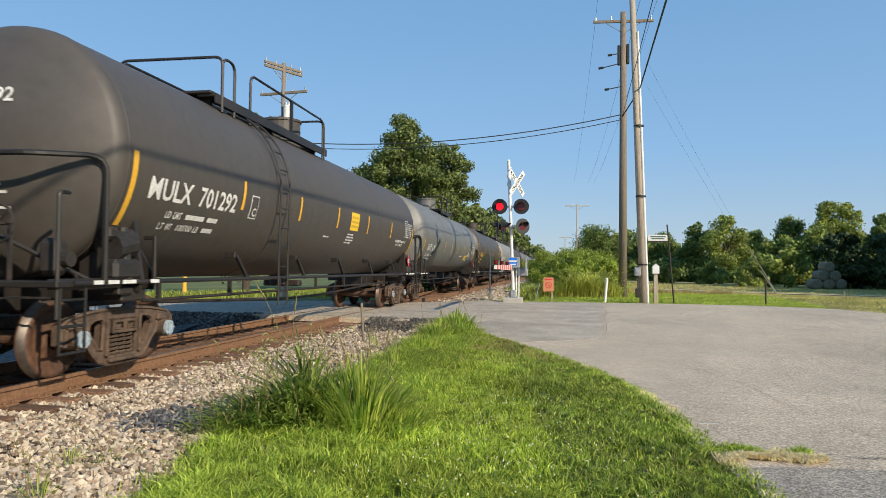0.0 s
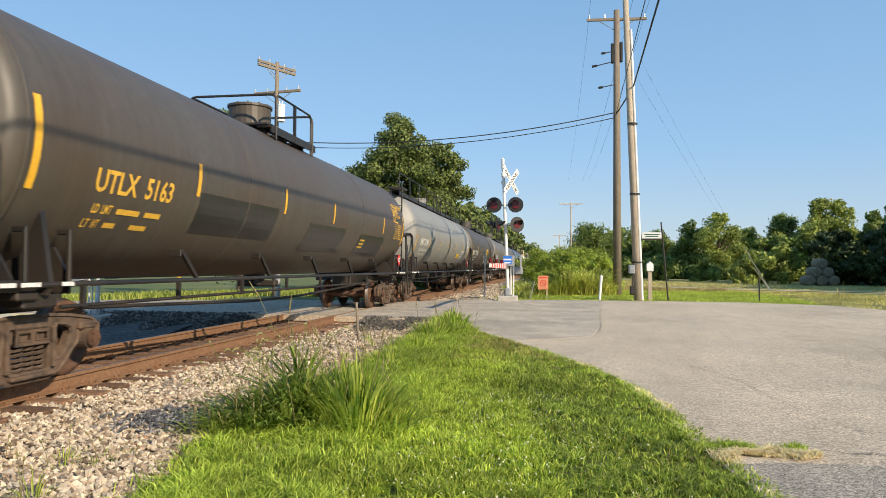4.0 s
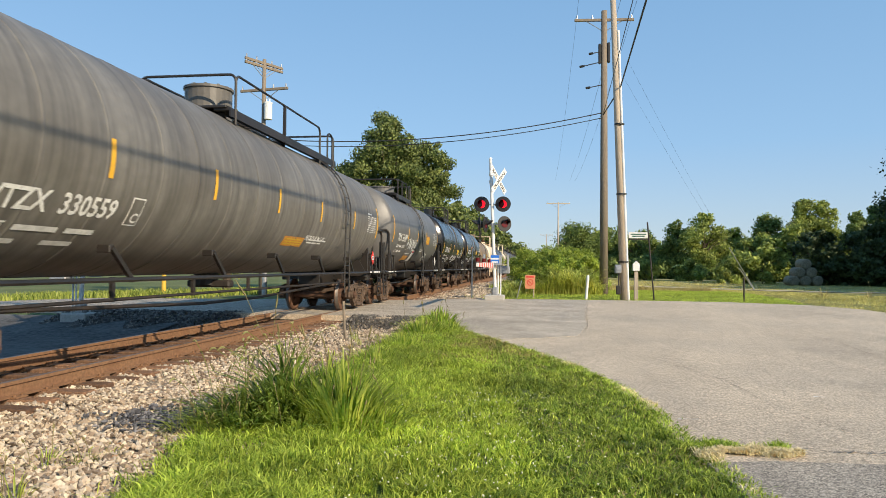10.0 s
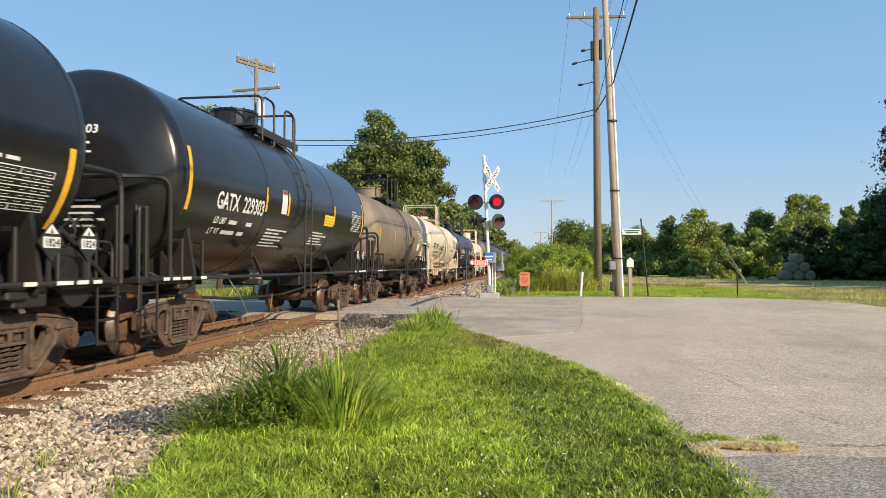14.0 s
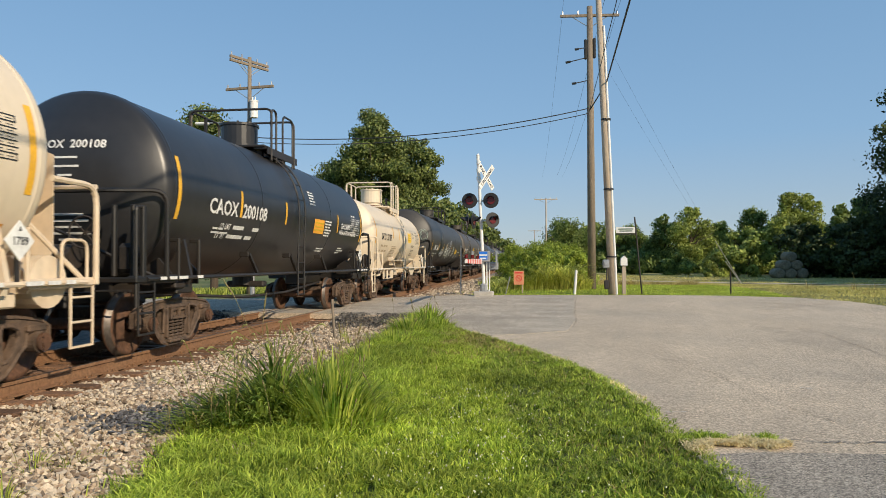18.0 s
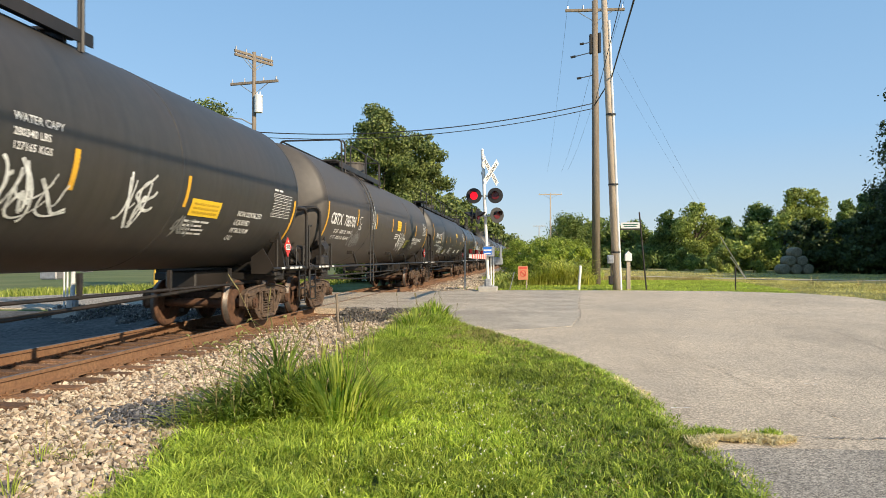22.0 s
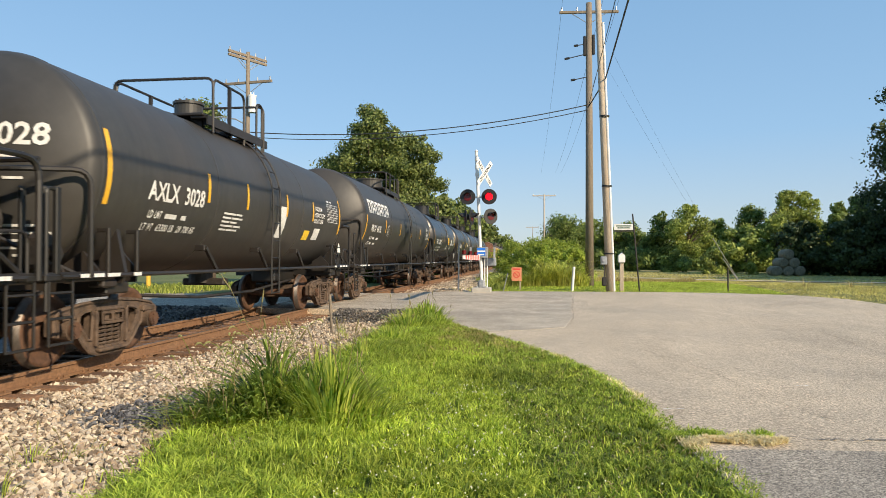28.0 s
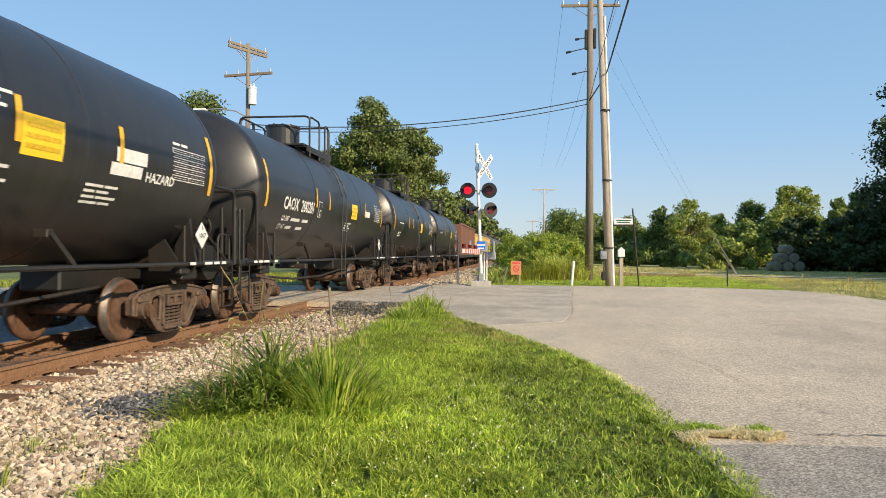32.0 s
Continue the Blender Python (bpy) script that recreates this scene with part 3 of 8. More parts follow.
def make_bolster():
    bm = bmesh.new()
    box(bm, 0, 0, 0.565, 2.16, 0.50, 0.18, 0.03)
    for s in (-1, 1):
        cast_plate(bm, [(-0.25, 0.475), (0.25, 0.475), (0.25, 0.655), (-0.25, 0.655)], [[(e - 0.08, 0.52), (e + 0.08, 0.52), (e + 0.08, 0.61), (e - 0.08, 0.61)] for e in (-0.12, 0.12)], 1.08, 1.11, 0.012)
    box(bm, 0, 0, 0.74, 0.7, 0.7, 0.10, 0.03)
    for s in (-1, 1):
        box(bm, 0, s * 0.36, 0.36, 1.9, 0.09, 0.12, 0.02)      # brake beams
        for x in (-0.755, 0.755):
            box(bm, x, s * 0.41, 0.42, 0.09, 0.06, 0.34, 0.02)
        cyl(bm, (0, s * 0.36, 0.36), (0.25, -s * 0.1, 0.80), 0.03, 6)
    return shared(bm, "truck_bolster", M_TRUCK)


def make_cap():
    bm = bmesh.new()
    cyl(bm, (0, 0, 0), (0.035, 0, 0), 0.105, 18)
    cyl(bm, (0.03, 0, 0), (0.05, 0, 0), 0.06, 12)
    for k in range(3):
        a = k * 2.094
        cyl(bm, (0.03, 0.075 * math.cos(a), 0.075 * math.sin(a)), (0.055, 0.075 * math.cos(a), 0.075 * math.sin(a)), 0.018, 6)
    return shared(bm, "bearing_cap", M_CAPBLUE)


W_SET, W_SIDE, W_SPRING, W_BOLSTER, W_CAP = make_wheelset(), make_sideframe(), make_spring(), make_bolster(), make_cap()
W_CAPR = W_CAP.copy()
W_CAPR.materials[0] = M_WHEEL
SPINNING = []


def truck(car, y, blue=False):
    tr = part("truck", W_BOLSTER, None, car, "dusty brown cast steel truck")
    tr.location = (0, y, 0)
    for s in (-1, 1):
        f = part("sideframe", W_SIDE, None, tr)
        f.location, f.rotation_euler = (s * 1.0, 0, 0), (0, 0, 0 if s > 0 else math.pi)
        for e in ((-0.155, 0.0, 0.155) if s > 0 else (0.0,)):
            g = part("coil_spring", W_SPRING, None, tr)
            g.location = (s * 1.02, e, 0)
        w = part("wheelset", W_SET, None, tr, "rusty wheels with bright treads on one axle")
        w.location = (0, s * 0.89, 0.457)
        SPINNING.append(w)
        c = part("bearing_cap", W_CAP if blue else W_CAPR, None, tr)
        c.location = (1.165, s * 0.89, 0.457)
    return tr


def make_coupler():
    bm = bmesh.new()
    box(bm, 0, 0.05, 0.86, 0.16, 0.55, 0.17, 0.03)
    box(bm, 0.05, 0.36, 0.86, 0.30, 0.20, 0.28, 0.06)
    cyl(bm, (0.1, 0.38, 0.68), (0.1, 0.38, 1.04), 0.06, 10)
    tube(bm, rounded([(0.45, 0.0, 0.85), (0.5, 0.2, 0.7), (0.42, 0.36, 0.45), (0.2, 0.42, 0.55)], 0.2), 0.03)
    return shared(bm, "coupler", M_STEEL_DK)


W_COUPLER = make_coupler()


def diamond(car, y, un="", ground=None, ink=None, top=None, x=1.47, z=1.58):
    """A diamond hazard placard in its holder over the side rail, with its four-figure number on a white band."""
    k = 0.21
    bm = bmesh.new()
    prism(bm, [(y - k, z), (y, z - k), (y + k, z), (y, z + k)], "x", x, x + 0.015)
    d = part("hazard_placard", bm, ground or M_REDPL, car, "diamond-shaped hazard placard")
    if top:
        bm = bmesh.new()
        prism(bm, [(y - k * 0.52, z + 0.095), (y + k * 0.52, z + 0.095), (y, z + k * 0.94)], "x", x + 0.016, x + 0.018)
        part("placard_field", bm, top, d)
    bm = bmesh.new()
    prism(bm, [(y - 0.022, z + 0.10), (y + 0.022, z + 0.10), (y, z + 0.155)], "x", x + 0.019, x + 0.021)
    part("placard_mark", bm, ink or M_WHITE, d)
    bm = bmesh.new()
    prism(bm, [(y - k * 0.62, z - 0.06), (y + k * 0.62, z - 0.06), (y + k * 0.62, z + 0.06), (y - k * 0.62, z + 0.06)], "x", x + 0.016, x + 0.018)
    band = part("placard_band", bm, M_WPAINT, d)
    if un:
        vs, fs = letters(un, 1.0)
        w = max(c.x for c in vs)
        part("placard_number", mesh_of("placard_number", [(x + 0.021, y - 0.115 + 0.23 * c.x / w, z - 0.042 + c.y * 0.12) for c in vs], fs, M_BLACKT), M_BLACKT, band)
    bm = bmesh.new()
    box(bm, x - 0.02, y, z - 0.22, 0.02, 0.06, 0.5)
    part("placard_holder", bm, M_STEEL_DK, d)


def hazard_signs(car, y, kind):
    """lpg: red; acid: black below and white above; gas: white."""
    if kind == "lpg":
        diamond(car, y, "1075", M_REDPL, M_WHITE)
    elif kind == "lye":
        for e in (0.0, 0.62):
            diamond(car, y + e, "1824", M_BLACKT, M_BLACKT, M_WPAINT)
    elif kind == "soda":
        diamond(car, y, "", M_BLACKT, M_BLACKT, M_WPAINT)
    elif kind in ("1789", "1830"):
        diamond(car, y, kind, M_WPAINT, M_BLACKT)
    elif kind == "gas":
        diamond(car, y, "1017", M_WPAINT, M_BLACKT)


def ladder(bm, y, R, zc, top_deg, foot, w=0.42, r=0.02):
    """A side ladder: follows the shell from the top walkway to its widest, then hangs straight down."""
    line = [on_shell(0, radians(a) * R, R, zc, 0.09) for a in range(top_deg, 0, -8)]
    line = [(p[0], p[2]) for p in line] + [(R + 0.09, zc), (R + 0.06, zc - R * 0.75), (R + 0.06, foot)]
    for s in (-w / 2, w / 2):
        tube(bm, [(x, y + s, z) for x, z in line], r, 5)
    acc, pts = 0.0, []
    for (xa, za), (xb, zb) in zip(line, line[1:]):
        d = math.hypot(xb - xa, zb - za)
        while acc < d:
            k = acc / d
            pts.append((xa + (xb - xa) * k, za + (zb - za) * k))
            acc += 0.36
        acc -= d
    for x, z in pts:
        tube(bm, [(x, y - w / 2, z), (x, y + w / 2, z)], 0.014, 5)


def head_depth(r, R):
    """How far a dished end stands out at radius r: a shallow crown turned into the shell by a tighter knuckle."""
    crown, knuckle = 1.7 * R, 0.14 * R
    c = -math.sqrt((crown - knuckle) ** 2 - (R - knuckle) ** 2)
    if r < (R - knuckle) * crown / (crown - knuckle):
        return c + math.sqrt(crown ** 2 - r * r)
    return math.sqrt(max(0.0, knuckle ** 2 - (r - R + knuckle) ** 2))


def head_radii(R):
    turn = math.asin(0.86 / 1.56)
    return [1.7 * R * math.sin(turn) * i / 7 for i in range(8)] + [0.86 * R + 0.14 * R * math.sin(turn + (1.5708 - turn) * i / 8) for i in range(1, 9)]


def tank_car(S, L, size, paint, text="", tw=2.0, th=0.42, tcol=None, bars=(), style="mid", lad=None, label="", frame_mat=None, dome=0.46,
             box_at=None, placs=(), panel=0.1, scrawl=(), patches=(), stencils=(), blue=False, ribs=(), tv=-0.35, sh=0.02, fh=None, plat=None, ty=0.9, placm=None, load=None, loadm=None, num=None, shield=False, lump=False, open_top=False, zt=4.93, dz=None, hazard="rule", gap_back=0.0, dome_at=None, rail=True):
    """One tank car. S: where its first strip stands along the track at the start; L: length between the outer strips."""
    R, zc = size
    h = L / 2
    tcol = tcol or M_WHITE
    fh = sh if fh is None else fh
    fm = frame_mat or PAINT["frame"]
    lightfit = frame_mat is not None
    car = empty("tank_car", pose(TRACK_X, S + h, 0))
    tagged(car, label, "tank car", "freight train")
    # shell with dished ends
    a = h + 0.15
    prof = [(-a - head_depth(r, R), r) for r in head_radii(R)]
    bead = [(-a + 0.010, R), (-a + 0.016, R + 0.007), (-a + 0.040, R + 0.007), (-a + 0.046, R), (-a + 0.08, R)]
    full = prof + bead + [(-a + 2 * a * i / 10, R) for i in range(1, 10)] + [(-y, r) for y, r in reversed(bead)] + [(-y, r) for y, r in reversed(prof)]
    bm = bmesh.new()
    lathe_y(bm, full, 56, 0, zc)
    bmesh.ops.recalc_face_normals(bm, faces=bm.faces)
    part("tank_shell", bm, PAINT[paint], car, smooth=True)
    # weld bands round the shell
    for y in (ribs or (-h * 0.42, h * 0.42)):
        bm = bmesh.new()
        lathe_y(bm, [(y - 0.03, R), (y - 0.02, R + 0.007), (y + 0.02, R + 0.007), (y + 0.03, R)], 48, 0, zc)
        part("shell_band", bm, PAINT[paint], car, smooth=True)
    # underframe
    for s in (-1, 1):
        bm = bmesh.new()
        y0, y1 = s * (h - 2.0), s * (h + 1.12)
        box(bm, 0, (y0 + y1) / 2, 0.93, 0.62, abs(y1 - y0), 0.34, 0.03)
        box(bm, 0, s * (h + 1.08), 0.93, 0.8, 0.10, 0.40, 0.02)
        part("stub_sill", bm, fm, car)
        bm = bmesh.new()
        prism(bm, [(-1.42, 1.02), (1.42, 1.02), (1.46, 1.16), (1.34, zc - 0.80), (1.1, zc - R * 0.82), (0.5, zc - R * 0.97), (-0.5, zc - R * 0.97), (-1.1, zc - R * 0.82), (-1.34, zc - 0.80), (-1.46, 1.16)], "y", s * (h - 0.35) - 0.035, s * (h - 0.35) + 0.035)
        for e in (-0.42, 0.42):
            prism(bm, [(0.9, 1.02), (1.35, 1.02), (1.36, 1.2), (1.15, zc - R * 0.75), (0.9, zc - R * 0.86)], "y", s * (h - 0.35) + e - 0.02, s * (h - 0.35) + e + 0.02)
        box(bm, 0, s * (h - 0.35), 0.96, 2.7, 0.5, 0.16, 0.02)
        part("saddle", bm, fm, car)
        bm = bmesh.new()
        box(bm, 0, s * (h + 0.98), 1.12, 2.9, 0.34, 0.07, 0.01)
        for x in (-1.35, 1.35):
            box(bm, x, s * (h + 0.55), 1.12, 0.16, 1.1, 0.12, 0.02)
        part("end_platform", bm, fm, car)
        bm = bmesh.new()
        ye = s * (h + 1.08)
        yr, zr = s * (h + 0.38), zc - 0.11
        xh = 1.45
        if s < 0:
            tube(bm, rounded([(xh, yr, 1.1), (xh, yr, zr), (0.95, ye, zr - 0.06), (-0.95, ye, zr - 0.06), (-xh, yr, zr), (-xh, yr, 1.1)], 0.22), 0.034, 7)
        else:
            tube(bm, rounded([(xh, s * (h + 0.30), zr - 0.12), (xh, ye, zr - 0.12), (xh, ye, 1.1)], 0.24), 0.036, 7)
            tube(bm, rounded([(xh, ye, zr - 0.13), (0.9, ye + 0.02, zr - 0.13), (-xh, ye, zr - 0.13), (-xh, ye, 1.1)], 0.2), 0.03, 6)
        part("end_handrail", bm, fm, car)
        # small stencilled marks on the side sill and a plate at the saddle
        bm = bmesh.new()
        for y0, wd in ((0.55, 0.16), (0.28, 0.20), (-0.02, 0.26), (-0.55, 0.18)):
            box(bm, 1.505, s * (h + y0), 1.135, 0.006, wd, 0.045)
        tagged(part("sill_stencil", bm, M_WHITE, car), kind="stuff")
        for q in (-0.30, 0.34):
            bm = bmesh.new()
            box(bm, 1.40, s * (h - 0.35) + q, 1.42, 0.05, 0.05, 0.62, 0.01)
            box(bm, 1.33, s * (h - 0.35) + q, 1.70, 0.16, 0.05, 0.06, 0.01)
            part("saddle_stay", bm, fm, car)
        for x in (-1.40, 1.40):
            bm = bmesh.new()
            if s < 0:
                tube(bm, rounded([(x, ye, 0.75), (x, ye, 2.12), (x, ye + 0.16, 2.12)], 0.05), 0.022, 6)
                if L < 12:
                    box(bm, x, ye + 0.17, 1.62, 0.06, 0.08, 1.05, 0.01)
            else:
                tube(bm, rounded([(x, ye - 0.1, 1.1), (x, ye - 0.1, 1.62), (x, ye - 0.55, 1.62), (x, ye - 0.55, 1.1)], 0.12), 0.02, 6)
            part("grab_rail", bm, fm, car)
        bm = bmesh.new()
        for e in (-0.2, 0.2):
            tube(bm, [(1.42, ye + e - s * 0.22, 1.15), (1.42, ye + e - s * 0.22, 0.36)], 0.018, 5)
        for z in (0.37, 0.66, 0.95):
            tube(bm, [(1.42, ye - 0.2 - s * 0.22, z), (1.42, ye + 0.2 - s * 0.22, z)], 0.018, 5)
        part("step", bm, fm, car)
        if s < 0 and L < 12:
            for x in (1.28, 1.0):
                bm = bmesh.new()
                box(bm, x, s * (h + 0.95), 1.66, 0.06, 0.08, 1.0, 0.015)
                part("end_post", bm, fm, car)
        if s < 0 or L > 12:
            bm = bmesh.new()
            box(bm, 1.12, s * (h + 0.80), 1.42, 0.26, 0.22, 0.42, 0.06)
            cyl(bm, (1.22, s * (h + 0.80), 1.40), (1.34, s * (h + 0.80), 1.40), 0.09, 10)
            tube(bm, rounded([(1.12, s * (h + 0.72), 1.3), (1.2, s * (h + 0.55), 1.25), (1.2, s * (h + 0.5), 1.1)], 0.08), 0.02, 5)
            part("control_valve", bm, M_STEEL_DK, car)
        else:
            bm = bmesh.new()
            cyl(bm, (0.5, s * (h + 0.45), 1.14), (1.30, s * (h + 0.45), 1.14), 0.30, 20)
            part("sill_pad", bm, fm, car, "rounded cover over the end sill")
        bm = bmesh.new()
        cyl(bm, (-0.6, s * (h + 0.9), 1.45), (0.4, s * (h + 0.9), 1.45), 0.17, 14)
        part("air_reservoir", bm, M_STEEL_DK, car)
        bm = bmesh.new()
        box(bm, 1.30, s * (h - 0.35) - 0.25, 1.02, 0.22, 0.30, 0.10, 0.02)
        part("bolster_casting", bm, M_STEEL_DK, car)
        bm = bmesh.new()
        if s < 0:
            tube(bm, [(-0.4, -h - 0.92, 2.05), (1.32, -h - 0.45, 1.15)], 0.03, 6)
        else:
            tube(bm, [(1.12, h + 0.12, 1.95), (1.38, h + 0.92, 1.16)], 0.03, 6)
        part("end_strut", bm, fm, car)
        # brake wheel, retainer pipe and cut lever at the end
        bm = bmesh.new()
        n = 16
        tube(bm, [(0.62 + 0.22 * math.cos(6.2832 * k / n), s * (h + 1.06), 1.78 + 0.22 * math.sin(6.2832 * k / n)) for k in range(n + 1)], 0.016, 5)
        for k in range(4):
            e = 0.785 + 1.5708 * k
            tube(bm, [(0.62, s * (h + 1.04), 1.78), (0.62 + 0.22 * math.cos(e), s * (h + 1.06), 1.78 + 0.22 * math.sin(e))], 0.01, 4)
        tube(bm, [(0.62, s * (h + 1.04), 1.78), (0.62, s * (h + 0.86), 1.78), (0.62, s * (h + 0.86), 1.15)], 0.03, 6)
        part("brake_wheel", bm, M_STEEL_DK, car)
        bm = bmesh.new()
        tube(bm, rounded([(1.38, s * (h + 1.16), 0.98), (0.9, s * (h + 1.2), 0.98), (0.35, s * (h + 1.25), 0.9), (0.15, s * (h + 1.3), 1.0)], 0.1), 0.014, 5)
        part("cut_lever", bm, M_STEEL_DK, car)
        bm = bmesh.new()
        tube(bm, rounded([(0.3, s * (h + 1.2), 0.82), (0.32, s * (h + 1.45), 0.55), (0.25, s * (h + 1.6), 0.45)], 0.1), 0.028, 6)
        part("air_hose", bm, M_BLACK, car)
        if lump:
            bm = bmesh.new()
            cyl(bm, (1.30, s * (h - 0.05) - 0.16, 1.55), (1.30, s * (h - 0.05) + 0.20, 1.62), 0.19, 12)
            cyl(bm, (1.38, s * (h - 0.05) + 0.05, 1.12), (1.34, s * (h - 0.05) + 0.05, 1.8), 0.10, 10, 0.07)
            box(bm, 1.36, s * (h - 0.05), 1.28, 0.24, 0.52, 0.26, 0.05)
            box(bm, 1.34, s * (h - 0.05) - 0.2, 1.72, 0.14, 0.22, 0.16, 0.04)
            part("brake_valve", bm, M_STEEL_DK, car, "dark cast brake valve")
        c = part("coupler", W_COUPLER, None, car)
        c.location, c.rotation_euler = (0, s * (h + 1.05), 0), (0, 0, 0 if s > 0 else math.pi)
        truck(car, s * (h - (0.35 if s > 0 else 0.62 if L < 12 else 0.53)), blue)
        # reflector bracket light and strip near the end
        shell_patch("reflective_strip", s * h - 0.05, s * h + 0.05, fh - 0.97, fh, R, zc, M_YELLOW, car)
        if s > 0 and hazard:
            hazard_signs(car, h - 0.22, hazard if hazard != "rule" else "lpg" if paint in ("soot", "grey", "brown", "silver", "ribgrey", "char") else "lye" if paint == "gloss" else "gas")
    for x in (1.45, -1.45):
        for y0, y1 in (((-h - 0.9, h + 0.9),) if rail else ((-h - 0.9, -h + 1.3), (h - 1.0, h + 0.9))):
            bm = bmesh.new()
            tube(bm, [(x, y0, 1.13), (x, y1, 1.13)], 0.032, 7)
            part("side_rail", bm, fm, car)
    braces = [3.3 + 2.7 * i for i in range(5)] if L > 12 else [3.0 + 2.3 * i for i in range(3)]
    for y in braces if rail else ():
        y -= h
        bm = bmesh.new()
        box(bm, 1.37, y, 1.32, 0.05, 0.06, 0.62, 0.0, Matrix.Rotation(radians(48), 4, "X"))
        box(bm, 1.28, y - 0.22, 1.52, 0.18, 0.10, 0.10, 0.01)
        part("brace", bm, fm, car)
    bm = bmesh.new()
    tube(bm, [(0.55, -h + 1.5, 0.80), (0.55, -1.2, 0.62), (0.55, 1.3, 0.62), (0.55, h - 1.5, 0.80)], 0.03, 6)
    part("brake_pipe", bm, M_STEEL_DK, car)
    if L > 12:
        bm = bmesh.new()
        tube(bm, [(0.9, -h + 1.2, 0.84), (0.9, h - 1.2, 0.84)], 0.025, 6)
        for i in range(int(L / 2.2)):
            box(bm, 0.9, -h + 1.6 + i * 2.2, 0.98, 0.05, 0.07, 0.34)
        part("brake_rod", bm, M_STEEL_DK, car)
    bm = bmesh.new()
    cyl(bm, (0, 0, zc - R - 0.22), (0, 0, zc - R + 0.05), 0.24, 14)
    box(bm, 0.1, 0, zc - R - 0.2, 0.9, 0.24, 0.14, 0.03)
    part("outlet_valve", bm, M_STEEL_DK, car)
    if lightfit and tcol is M_BLACKT:
        for y in (0.88, 1.52, 2.19, 2.5):
            bm = bmesh.new()
            box(bm, 1.40, y - h, 0.95, 0.06, 0.09, 0.38, 0.01)
            part("rail_leg", bm, fm, car)
        bm = bmesh.new()
        box(bm, 1.40, 1.85 - h, 0.775, 0.10, 1.0, 0.035, 0.01)
        part("sill_step", bm, fm, car)
        bm = bmesh.new()
        prism(bm, [(3.05 - h, 1.12), (3.86 - h, 1.12), (3.58 - h, 0.92), (3.34 - h, 0.92)], "x", 0.5, 1.30)
        cyl(bm, (0.9, 3.46 - h, 0.92), (0.9, 3.46 - h, 0.80), 0.07, 10)
        part("bottom_outlet", bm, fm, car)
        bm = bmesh.new()
        box(bm, 1.18, 4.6 - h, 1.46, 0.44, 1.55, 0.035, 0.01)
        for y in (4.0, 5.2):
            box(bm, 1.10, y - h, 1.36, 0.25, 0.04, 0.2)
        part("side_platform", bm, fm, car)
        bm = bmesh.new()
        prism(bm, [(6.5 - h, 1.10), (8.1 - h, 1.10), (7.5 - h, 0.82), (6.9 - h, 0.82)], "x", 1.30, 1.36)
        part("skirt_plate", bm, fm, car)
    if shield:
        bm = bmesh.new()
        prism(bm, [(-1.0, 1.12), (1.0, 1.12), (1.16, 1.5), (1.16, 2.62), (0.95, 2.70), (-0.95, 2.70), (-1.16, 2.62), (-1.16, 1.5)], "y", h + 0.70, h + 0.715)
        part("head_shield", bm, fm, car, "steel plate guarding the tank's end")
    # top gear
    top = zc + R
    dome_y = ((plat[0] + plat[1]) / 2 - h - 0.25) if plat and plat[1] - plat[0] < 3 else 0.0
    if dome_at:
        dome_y = dome_at - h
    bm = bmesh.new()
    dz = dz or (0.62 if lightfit else 0.55 if dome < 0.5 else 0.42)
    if open_top:
        dz = 0.16
    cyl(bm, (0, dome_y, top - 0.12), (0, dome_y, top + dz), dome * (0.86 if lightfit and not open_top else 1), 24)
    if lightfit and not open_top:
        cyl(bm, (0, dome_y, top + 0.2), (0, dome_y, top + dz), dome, 24)
    cyl(bm, (0, dome_y, top + dz), (0, dome_y, top + dz + 0.05), dome + 0.03, 24)
    cyl(bm, (0, dome_y, top + 0.06), (0, dome_y, top + 0.12), dome + 0.06, 24)
    for k in range(10):
        a1 = 6.2832 * k / 10
        cyl(bm, (dome * 0.85 * math.cos(a1), dome_y + dome * 0.85 * math.sin(a1), top + dz + 0.05), (dome * 0.85 * math.cos(a1), dome_y + dome * 0.85 * math.sin(a1), top + dz + 0.09), 0.025, 6)
    part("manway_dome", bm, PAINT[paint], car)
    if lightfit:
        bm = bmesh.new()
        cyl(bm, (0, dome_y, top - 0.02), (0, dome_y, top + 0.07), dome + 0.10, 24)
        part("manway_flange", bm, M_WHEEL, car, "rust-stained manway flange")
    if open_top:
        for k, (vx, vy, vh) in enumerate(((0.18, -0.2, 0.38), (0.2, 0.18, 0.52), (-0.2, 0.1, 0.45), (-0.15, -0.22, 0.34), (0.3, 0.0, 0.3))):
            bm = bmesh.new()
            cyl(bm, (vx, dome_y + vy, top + 0.15), (vx, dome_y + vy, top + 0.15 + vh), 0.07, 10, 0.05)
            cyl(bm, (vx, dome_y + vy, top + 0.15 + vh * 0.55), (vx, dome_y + vy, top + 0.15 + vh * 0.7), 0.11, 8)
            cyl(bm, (vx, dome_y + vy - 0.12, top + 0.2 + vh), (vx, dome_y + vy + 0.12, top + 0.2 + vh), 0.03, 6)
            part("valve", bm, M_WHEEL, car, "rusty top valve")
    for k in range(4):
        bm = bmesh.new()
        cyl(bm, (0.25, dome_y + 0.75 + 0.2 * k, top - 0.05), (0.25, dome_y + 0.75 + 0.2 * k, top + 0.18 + 0.08 * (k % 2)), 0.06, 8)
        cyl(bm, (0.25, dome_y + 0.75 + 0.2 * k, top + 0.06), (0.25, dome_y + 0.75 + 0.2 * k, top + 0.10), 0.085, 8)
        part("top_valve", bm, M_STEEL_DK, car)
    p0, p1 = (plat[0] - h, plat[1] - h) if plat else (-1.2, 1.2)
